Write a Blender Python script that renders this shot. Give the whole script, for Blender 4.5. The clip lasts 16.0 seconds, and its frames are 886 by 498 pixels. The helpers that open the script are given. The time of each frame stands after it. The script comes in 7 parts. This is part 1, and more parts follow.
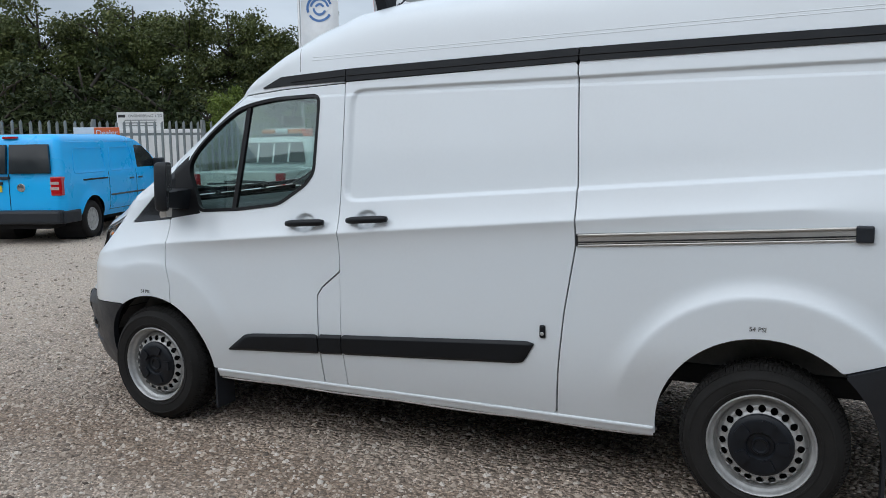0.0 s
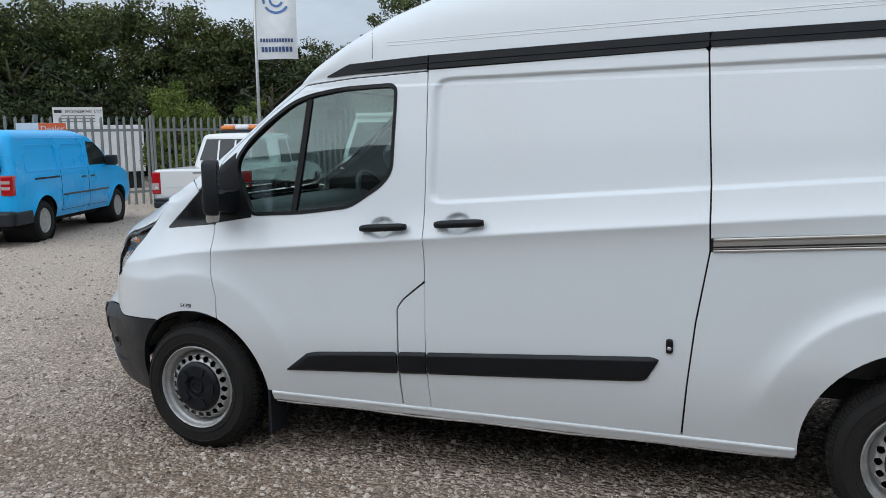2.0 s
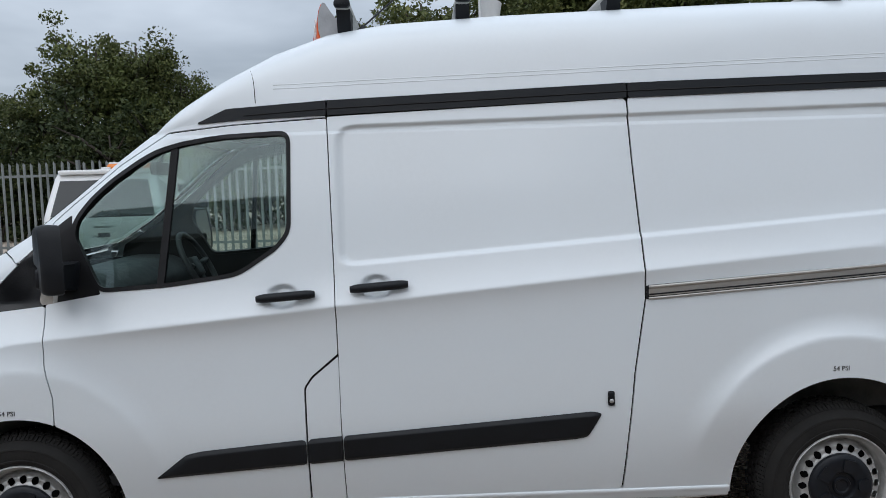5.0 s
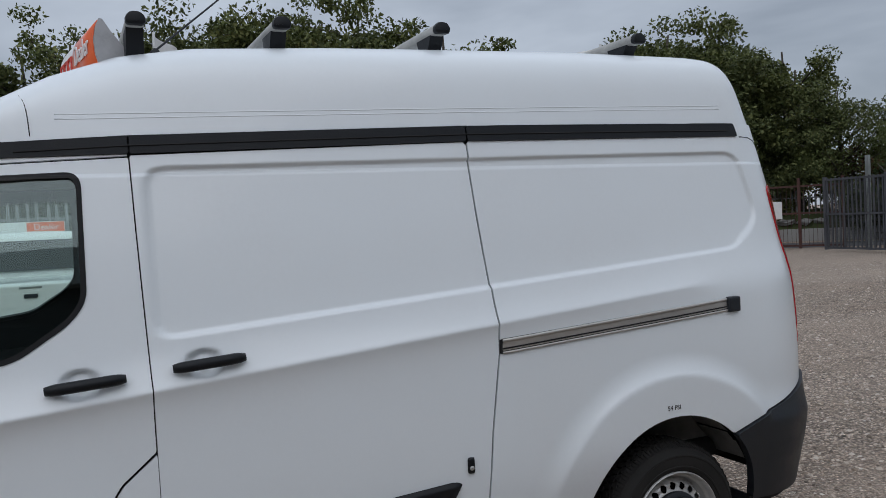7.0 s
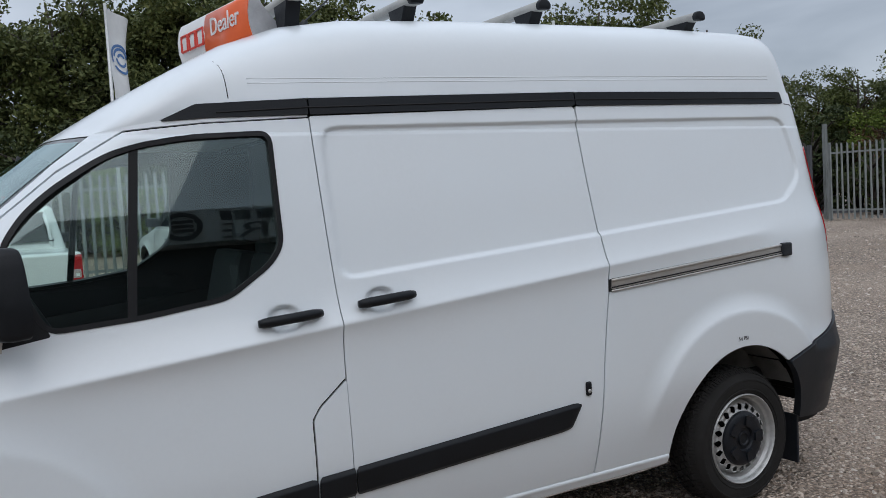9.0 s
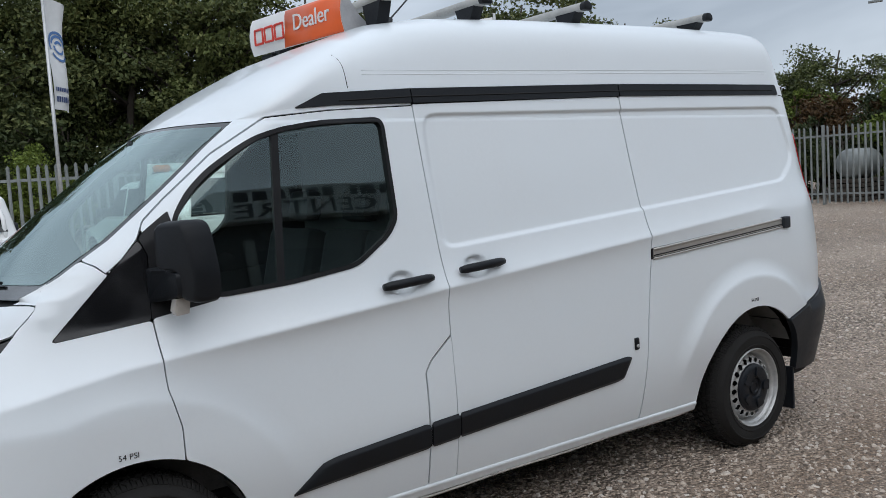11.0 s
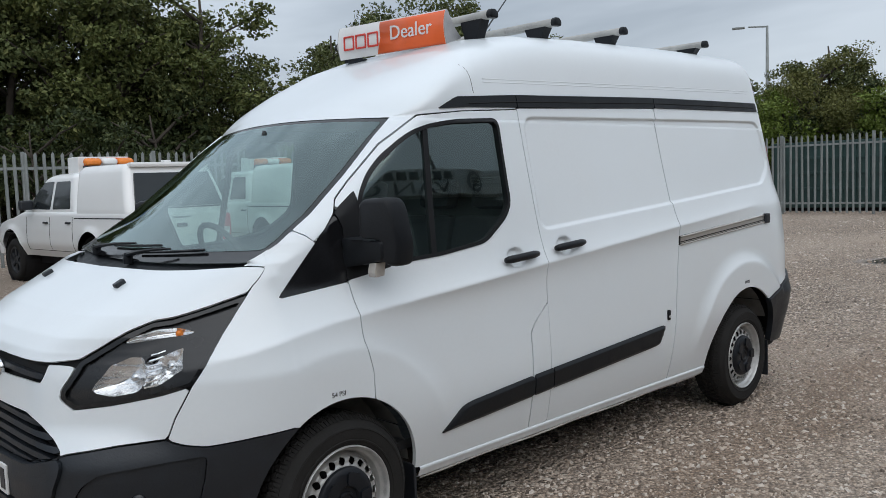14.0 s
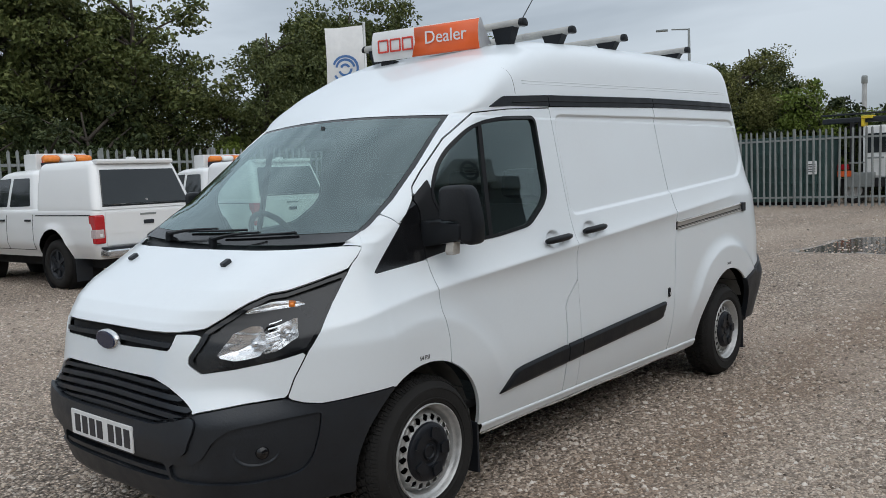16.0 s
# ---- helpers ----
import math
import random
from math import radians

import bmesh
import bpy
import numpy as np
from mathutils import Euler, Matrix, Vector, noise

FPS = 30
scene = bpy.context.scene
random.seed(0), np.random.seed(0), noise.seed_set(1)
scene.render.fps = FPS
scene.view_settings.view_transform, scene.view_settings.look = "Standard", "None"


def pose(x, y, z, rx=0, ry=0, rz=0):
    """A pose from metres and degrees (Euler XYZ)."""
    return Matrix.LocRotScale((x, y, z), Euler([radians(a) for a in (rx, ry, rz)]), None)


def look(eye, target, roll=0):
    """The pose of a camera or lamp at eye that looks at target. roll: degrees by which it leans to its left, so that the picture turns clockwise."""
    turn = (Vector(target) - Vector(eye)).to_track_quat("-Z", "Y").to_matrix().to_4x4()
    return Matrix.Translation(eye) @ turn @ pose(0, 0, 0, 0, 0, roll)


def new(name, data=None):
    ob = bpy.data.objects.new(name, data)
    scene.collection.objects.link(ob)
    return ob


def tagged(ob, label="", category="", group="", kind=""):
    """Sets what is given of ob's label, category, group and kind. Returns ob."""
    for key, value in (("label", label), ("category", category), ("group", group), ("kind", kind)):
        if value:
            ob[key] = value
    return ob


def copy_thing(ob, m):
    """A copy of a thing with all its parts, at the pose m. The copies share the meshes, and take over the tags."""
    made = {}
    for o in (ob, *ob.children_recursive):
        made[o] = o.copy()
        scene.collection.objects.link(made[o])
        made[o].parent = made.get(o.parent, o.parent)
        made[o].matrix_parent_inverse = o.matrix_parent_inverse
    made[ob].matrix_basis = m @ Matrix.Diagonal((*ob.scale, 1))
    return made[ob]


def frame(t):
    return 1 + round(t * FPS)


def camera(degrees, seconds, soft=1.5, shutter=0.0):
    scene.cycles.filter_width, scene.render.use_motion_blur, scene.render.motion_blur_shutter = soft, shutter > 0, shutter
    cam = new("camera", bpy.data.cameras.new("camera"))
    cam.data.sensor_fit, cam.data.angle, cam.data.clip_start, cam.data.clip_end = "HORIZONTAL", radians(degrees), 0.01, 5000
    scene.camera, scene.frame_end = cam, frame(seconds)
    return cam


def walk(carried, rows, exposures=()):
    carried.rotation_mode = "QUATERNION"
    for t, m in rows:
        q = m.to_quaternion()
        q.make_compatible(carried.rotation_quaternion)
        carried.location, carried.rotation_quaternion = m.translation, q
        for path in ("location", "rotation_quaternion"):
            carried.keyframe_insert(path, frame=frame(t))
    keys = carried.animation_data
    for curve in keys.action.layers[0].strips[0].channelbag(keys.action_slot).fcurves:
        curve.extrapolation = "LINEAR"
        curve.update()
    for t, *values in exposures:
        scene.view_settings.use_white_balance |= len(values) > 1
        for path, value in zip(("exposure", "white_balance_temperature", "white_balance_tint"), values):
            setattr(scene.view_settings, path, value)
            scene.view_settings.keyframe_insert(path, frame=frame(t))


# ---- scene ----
cam = camera(55.5, 16.0, soft=0.8)
METRES = 6.668
BASE = pose(3.586, -4.490, 1.610, -1.228, -0.169, 25.870)
ROWS = [
    (0.0, 0.0, 0.0, 0.0, -0.12, -6.29, 1.08),
    (0.5, -0.0169, 0.025, -0.0003, -0.44, -6.59, 0.82),
    (1.0, -0.0485, 0.0381, -0.0004, -1.0, -6.66, 0.77),
    (1.5, -0.0837, 0.0464, 0.004, -2.5, -6.61, 0.87),
    (2.0, -0.1119, 0.0686, 0.002, -4.82, -6.6, 1.19),
    (2.5, -0.1347, 0.0847, 0.004, -9.68, -6.83, 1.48),
    (3.0, -0.1609, 0.0908, 0.0047, -15.06, -6.72, 1.7),
    (5.5, -0.2599, 0.1846, 0.005, -32.91, -3.13, 2.39),
    (6.0, -0.2681, 0.2113, 0.0028, -39.91, -3.25, 2.13),
    (6.5, -0.2731, 0.2429, 0.0082, -43.73, -2.24, 2.88),
    (7.0, -0.292, 0.2711, 0.0102, -50.16, -1.21, 3.82),
    (7.5, -0.3156, 0.2863, 0.01, -50.42, -1.29, 3.88),
    (8.0, -0.3429, 0.291, 0.0058, -51.25, -1.63, 4.1),
    (8.5, -0.3766, 0.3113, 0.0045, -54.46, -2.02, 4.14),
    (9.0, -0.415, 0.331, 0.0051, -55.51, -3.2, 4.33),
    (9.5, -0.448, 0.334, 0.0051, -56.27, -3.87, 4.57),
    (12.0, -0.5779, 0.4244, 0.0068, -64.8, -4.3, 4.63),
    (12.5, -0.6041, 0.4387, 0.0067, -65.83, -4.42, 4.58),
    (13.0, -0.6317, 0.4442, 0.0057, -66.72, -4.61, 4.18),
    (13.5, -0.6548, 0.462, 0.0062, -68.11, -4.63, 3.5),
    (14.0, -0.679, 0.4926, 0.0068, -70.11, -4.55, 3.29),
    (14.5, -0.7056, 0.5051, 0.0066, -71.52, -4.69, 3.07),
    (15.0, -0.7301, 0.5164, 0.0066, -72.5, -4.77, 3.25),
    (15.5, -0.7497, 0.5426, 0.0061, -74.16, -4.76, 3.53),
    (16.0, -0.7736, 0.5605, 0.0063, -75.27, -4.96, 3.46),
]
walk(cam, [(t, BASE @ pose(METRES * x, METRES * y, METRES * z, 90 + pitch, roll, yaw)) for t, x, y, z, yaw, pitch, roll in ROWS],
     exposures=((0.0, 0.14, 6230, 10), (3.0, 0.16, 6230, 10), (5.5, -0.03, 6300, 12), (7.0, -0.32, 6300, 13), (7.5, -0.37, 6300, 13), (8.0, -0.31, 6300, 13), (8.5, -0.20, 6300, 13), (9.5, 0.0, 6300, 12), (13.0, 0.07, 6400, 11), (16.0, 0.07, 6500, 10)))

# ---- sky and sun: a bright overcast day ----
world = bpy.data.worlds.new("overcast")
scene.world = world
world.use_nodes = True


def wnode(kind, **values):
    n = world.node_tree.nodes.new(kind)
    for k, v in values.items():
        n.inputs[k].default_value = v
    return n


world.node_tree.nodes.clear()
wl = world.node_tree.links.new
SUN_ELEVATION, SUN_TURN = radians(48), radians(205)
sky = wnode("ShaderNodeTexSky")
sky.sky_type, sky.sun_disc, sky.sun_elevation, sky.sun_rotation = "NISHITA", False, SUN_ELEVATION, SUN_TURN
w_coord = wnode("ShaderNodeTexCoord")
w_map = wnode("ShaderNodeMapping", Scale=(1.0, 1.0, 3.2), Location=(3.1, 0.4, 0.2))
w_noise = wnode("ShaderNodeTexNoise", Scale=1.9, Detail=5.0, Roughness=0.55, Distortion=0.3)
w_ramp = wnode("ShaderNodeValToRGB")
w_ramp.color_ramp.elements[0].position, w_ramp.color_ramp.elements[0].color = 0.33, (0.340, 0.388, 0.440, 1)
w_ramp.color_ramp.elements[1].position, w_ramp.color_ramp.elements[1].color = 0.62, (0.600, 0.665, 0.730, 1)
w_sep = wnode("ShaderNodeSeparateXYZ")
w_zen = wnode("ShaderNodeMapRange")
for k, v in (("From Min", 0.12), ("From Max", 0.75), ("To Min", 1.0), ("To Max", 1.75)):
    w_zen.inputs[k].default_value = v
w_mul = wnode("ShaderNodeVectorMath")
w_mul.operation = "SCALE"
w_skybg = wnode("ShaderNodeBackground", Strength=0.10)
w_cloudbg = wnode("ShaderNodeBackground", Strength=1.0)
w_mix = wnode("ShaderNodeMixShader", Fac=0.88)
w_out = wnode("ShaderNodeOutputWorld")
wl(w_coord.outputs["Generated"], w_map.inputs["Vector"])
wl(w_map.outputs[0], w_noise.inputs["Vector"])
wl(w_noise.outputs[0], w_ramp.inputs[0])
wl(w_coord.outputs["Generated"], w_sep.inputs[0])
wl(w_sep.outputs["Z"], w_zen.inputs["Value"])
wl(w_ramp.outputs[0], w_mul.inputs[0])
wl(w_zen.outputs[0], w_mul.inputs["Scale"])
wl(w_mul.outputs[0], w_cloudbg.inputs["Color"])
wl(sky.outputs[0], w_skybg.inputs["Color"])
wl(w_skybg.outputs[0], w_mix.inputs[1])
wl(w_cloudbg.outputs[0], w_mix.inputs[2])
wl(w_mix.outputs[0], w_out.inputs[0])
sun = new("sun", bpy.data.lights.new("sun", "SUN"))
sun.data.energy, sun.data.angle, sun.data.color = 1.0, radians(75), (1.0, 0.97, 0.93)
sun.matrix_world = look((-9, -20, 24), (0, 0, 0))
scene.view_settings.exposure = 0.0


# ---- materials ----
class Mat:
    """A small builder of node materials."""

    def __init__(self, name, color=(0.5, 0.5, 0.5), rough=0.5, metal=0.0, **extra):
        self.m = bpy.data.materials.new(name)
        self.m.use_nodes = True
        self.nt = self.m.node_tree
        self.b = self.nt.nodes["Principled BSDF"]
        self.put("Base Color", color)
        self.put("Roughness", rough)
        self.put("Metallic", metal)
        for k, v in extra.items():
            self.put(k.replace("_", " "), v)

    def put(self, name, v):
        if isinstance(v, bpy.types.NodeSocket):
            self.nt.links.new(v, self.b.inputs[name])
        else:
            self.b.inputs[name].default_value = (*v, 1) if isinstance(v, tuple) and len(v) == 3 else v
        return self

    def node(self, kind, **values):
        n = self.nt.nodes.new(kind)
        for k, v in values.items():
            sock = n.inputs[k.replace("_", " ")]
            if isinstance(v, bpy.types.NodeSocket):
                self.nt.links.new(v, sock)
            else:
                sock.default_value = v
        return n

    def coord(self, kind="Object", scale=(1, 1, 1)):
        c = self.node("ShaderNodeTexCoord") if kind != "World" else self.node("ShaderNodeNewGeometry")
        out = c.outputs["Position"] if kind == "World" else c.outputs[kind]
        return self.node("ShaderNodeMapping", Vector=out, Scale=scale).outputs[0]

    def noise(self, scale, detail=4.0, rough=0.55, kind="World", stretch=(1, 1, 1)):
        return self.node("ShaderNodeTexNoise", Vector=self.coord(kind, stretch), Scale=scale, Detail=detail, Roughness=rough).outputs[0]

    def ramp(self, value, *stops):
        r = self.node("ShaderNodeValToRGB", Fac=value)
        e = r.color_ramp.elements
        while len(e) < len(stops):
            e.new(0.5)
        for el, (p, c) in zip(e, stops):
            el.position, el.color = p, (*c, 1) if isinstance(c, tuple) else (c, c, c, 1)
        return r.outputs[0]

    def mix(self, fac, a, b, how="MIX"):
        n = self.node("ShaderNodeMix")
        n.data_type, n.blend_type = "RGBA", how
        for sock, v in ((n.inputs[0], fac), (n.inputs[6], a), (n.inputs[7], b)):
            if isinstance(v, bpy.types.NodeSocket):
                self.nt.links.new(v, sock)
            else:
                sock.default_value = (*v, 1) if isinstance(v, tuple) else v
        return n.outputs[2]

    def bump(self, height, strength=0.3, distance=0.01):
        self.put("Normal", self.node("ShaderNodeBump", Height=height, Strength=strength, Distance=distance).outputs[0])
        return self


def worn(name, color, rough, spread=0.25, scale=6.0, metal=0.0, bump=0.0, **extra):
    """Paint, rubber or metal with stains at two scales."""
    m = Mat(name, color, rough, metal, **extra)
    a, b = m.noise(scale), m.noise(scale * 11, 3.0)
    dark = tuple(c * (1 - spread) for c in color)
    light = tuple(min(1, c * (1 + spread * 0.5)) for c in color)
    m.put("Base Color", m.mix(m.ramp(b, (0.3, 0.25), (0.7, 0.75)), m.ramp(a, (0.3, dark), (0.7, light)), color))
    m.put("Roughness", m.ramp(a, (0.3, max(0.02, rough - 0.08)), (0.7, min(1.0, rough + 0.10))))
    if bump:
        m.bump(b, bump, 0.004)
    return m.m


def glass_material(name, tint, floor, gain=1.0, sheen=(1, 1, 1)):
    """Thin clear glass: a tinted see-through sheet with a mirror coat that grows towards grazing angles."""
    m = Mat(name, tint, 0.02)
    g = m.node("ShaderNodeBsdfGlossy", Color=(*sheen, 1), Roughness=0.012)
    t = m.node("ShaderNodeBsdfTransparent", Color=(*tint, 1))
    face = m.node("ShaderNodeLayerWeight", Blend=0.5).outputs["Facing"]
    power = m.node("ShaderNodeMath", Value=face)
    power.operation = "POWER"
    power.inputs[1].default_value = 3.6
    lift = m.node("ShaderNodeMath", Value=power.outputs[0])
    lift.operation = "MULTIPLY_ADD"
    lift.inputs[1].default_value, lift.inputs[2].default_value = gain, floor
    lift.use_clamp = True
    mix = m.node("ShaderNodeMixShader", Fac=lift.outputs[0])
    m.nt.links.new(t.outputs[0], mix.inputs[1])
    m.nt.links.new(g.outputs[0], mix.inputs[2])
    m.nt.links.new(mix.outputs[0], m.nt.nodes["Material Output"].inputs[0])
    return m.m


def white_paint(name, color=(0.757, 0.80, 0.825)):
    m = Mat(name, color, 0.32, Coat_Weight=0.65, Coat_Roughness=0.07)
    grime = m.noise(2.2, 6.0)
    fine = m.noise(60, 2.0)
    m.put("Base Color", m.mix(m.ramp(grime, (0.35, 0.0), (0.75, 0.16)), color, m.ramp(fine, (0.3, (0.66, 0.66, 0.65)), (0.7, (0.76, 0.76, 0.76)))))
    m.put("Roughness", m.ramp(grime, (0.3, 0.28), (0.7, 0.40)))
    return m.m


PAINT = white_paint("van_white_paint")
PICKUP_PAINT = white_paint("pickup_white_paint", (0.78, 0.78, 0.77))
BLUE_PAINT = worn("bright_blue_paint", (0.012, 0.46, 0.96), 0.30, 0.10, 2.0, Coat_Weight=0.25, Coat_Roughness=0.06)
PLASTIC = worn("black_moulded_plastic", (0.018, 0.0215, 0.027), 0.44, 0.4, 9.0, bump=0.2, Specular_IOR_Level=0.42)
TRIM_BLACK = worn("satin_black_trim", (0.008, 0.0095, 0.012), 0.46, 0.35, 9.0, bump=0.15, Specular_IOR_Level=0.28)
CAP_BLACK = worn("black_hub_plastic", (0.010, 0.012, 0.016), 0.42, 0.5, 25.0, bump=0.2, Specular_IOR_Level=0.3)
BEZEL = worn("charcoal_lamp_bezel", (0.014, 0.0145, 0.016), 0.20, 0.2, 3.0, Specular_IOR_Level=0.5)
CLOUDY = worn("cloudy_clear_plastic", (0.50, 0.47, 0.43), 0.2, 0.3, 30.0)
DARK = worn("dark_underbody", (0.010, 0.010, 0.011), 0.85, 0.4, 5.0)
SEAL = worn("black_window_rubber", (0.009, 0.009, 0.010), 0.45, 0.3, 12.0, Specular_IOR_Level=0.25)
LINER_BLACK = worn("felt_arch_liner", (0.20, 0.198, 0.19), 0.95, 0.5, 12.0, bump=0.4)
GLOSS_BLACK = worn("gloss_black_trim", (0.008, 0.008, 0.009), 0.12, 0.2, 9.0)
RUBBER = worn("tyre_rubber", (0.024, 0.023, 0.022), 0.80, 0.5, 9.0, bump=0.35, Specular_IOR_Level=0.16)
LAMP_CLEAR = worn("clear_lamp_lens", (0.52, 0.42, 0.41), 0.15, 0.4, 30.0)
STEEL = worn("wheel_silver_paint", (0.50, 0.50, 0.49), 0.38, 0.5, 22.0, metal=0.35, bump=0.05)
CHROME = worn("bright_steel", (0.62, 0.63, 0.64), 0.18, 0.25, 12.0, metal=0.9)
ALU = worn("dull_aluminium", (0.55, 0.55, 0.54), 0.42, 0.3, 14.0, metal=0.6)
TRACK_STEEL = worn("dull_track_steel", (0.52, 0.50, 0.47), 0.34, 0.15, 3.0, metal=0.55)
SILL_GRIME = worn("grimy_sill_paint", (0.42, 0.40, 0.37), 0.55, 0.6, 9.0)
DARK_STEEL = worn("dark_weathered_steel", (0.07, 0.075, 0.08), 0.6, 0.4, 3.0, metal=0.2)
GATE_GREY = worn("dull_grey_gate_steel", (0.085, 0.088, 0.098), 0.6, 0.4, 3.0, metal=0.2)
BAR_ALU = worn("weathered_aluminium", (0.42, 0.41, 0.385), 0.5, 0.55, 7.0, metal=0.35)
GALV = worn("galvanised_steel", (0.235, 0.252, 0.246), 0.55, 0.45, 3.0, metal=0.2, bump=0.1)
GLASS = glass_material("tinted_window_glass", (0.84, 0.96, 0.92), 0.11, 1.0, (0.84, 1.0, 0.98))
SCREEN = glass_material("windscreen_glass", (0.44, 0.58, 0.55), 0.13, 0.85, (0.80, 0.96, 0.96))
DARK_GLASS = worn("privacy_glass", (0.016, 0.020, 0.022), 0.04, 0.2, 4.0)
CLEAR = glass_material("clear_lens", (0.97, 0.975, 0.98), 0.0, 0.0)
REFLECTOR = worn("bright_lamp_reflector", (0.80, 0.81, 0.82), 0.20, 0.10, 30.0, metal=0.85)
RED_LENS = worn("red_lamp_lens", (0.45, 0.008, 0.012), 0.10, 0.25, 20.0, Coat_Weight=0.6)
AMBER = worn("amber_lamp_lens", (0.78, 0.22, 0.03), 0.18, 0.2, 20.0)
ORANGE = worn("orange_sign_vinyl", (0.80, 0.13, 0.03), 0.35, 0.12, 8.0)
SIGN_WHITE = worn("white_sign_vinyl", (0.74, 0.74, 0.73), 0.40, 0.14, 6.0)
SIGN_END = worn("dull_grey_sign_end", (0.40, 0.40, 0.41), 0.5, 0.35, 14.0)
INK = worn("dark_print", (0.03, 0.03, 0.035), 0.5, 0.2, 20.0)
BADGE_BLUE = worn("dark_blue_enamel", (0.010, 0.018, 0.055), 0.2, 0.2, 20.0)
NAVY = worn("navy_print", (0.05, 0.08, 0.20), 0.5, 0.2, 20.0)
BLUE_PRINT = worn("blue_print", (0.06, 0.16, 0.38), 0.45, 0.2, 20.0)
RED_PRINT = worn("red_print", (0.62, 0.06, 0.04), 0.45, 0.2, 20.0)
YELLOW = worn("yellow_plate", (0.75, 0.55, 0.03), 0.4, 0.15, 20.0)
SEAT = worn("grey_seat_cloth", (0.045, 0.047, 0.05), 0.9, 0.35, 30.0, bump=0.3)
DASH = worn("grey_dashboard_plastic", (0.035, 0.037, 0.040), 0.6, 0.25, 20.0, bump=0.2)
LINER = worn("grey_cab_lining", (0.13, 0.13, 0.13), 0.85, 0.2, 10.0)
CONTAINER = worn("dark_green_container_paint", (0.022, 0.055, 0.050), 0.55, 0.4, 1.2, bump=0.1)
RUST = worn("red_oxide_steel", (0.060, 0.022, 0.016), 0.7, 0.4, 4.0)
CONCRETE = worn("weathered_concrete", (0.30, 0.30, 0.29), 0.85, 0.3, 0.8, bump=0.3)
BARK = worn("tree_bark", (0.055, 0.045, 0.035), 0.9, 0.4, 3.0, bump=0.5)


def leaf_material(name, dark, mid, light):
    m = Mat(name, mid, 0.55)
    r = m.node("ShaderNodeNewGeometry").outputs["Random Per Island"]
    patch = m.noise(0.35, 3.0)
    m.put("Base Color", m.mix(m.ramp(patch, (0.35, 0.15), (0.65, 0.6)), m.ramp(r, (0.0, dark), (0.55, mid), (1.0, light)), mid))
    m.put("Specular IOR Level", 0.18)
    return m.m


LEAF_A = leaf_material("leaves_green", (0.038, 0.052, 0.016), (0.090, 0.110, 0.034), (0.19, 0.195, 0.072))
LEAF_B = leaf_material("leaves_dark_green", (0.031, 0.043, 0.0165), (0.080, 0.098, 0.0345), (0.178, 0.186, 0.070))
# darker leaf set for the undergrowth, with the trees' shade put into the colour
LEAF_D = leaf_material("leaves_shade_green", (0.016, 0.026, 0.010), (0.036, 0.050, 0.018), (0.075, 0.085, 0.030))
LEAF_C = leaf_material("leaves_yellow_green", (0.06, 0.09, 0.015), (0.12, 0.165, 0.030), (0.20, 0.24, 0.06))
LEAF_O = leaf_material("leaves_olive", (0.055, 0.062, 0.018), (0.125, 0.130, 0.040), (0.24, 0.235, 0.085))
LEAF_R = leaf_material("leaves_russet", (0.035, 0.026, 0.012), (0.075, 0.045, 0.020), (0.12, 0.065, 0.030))


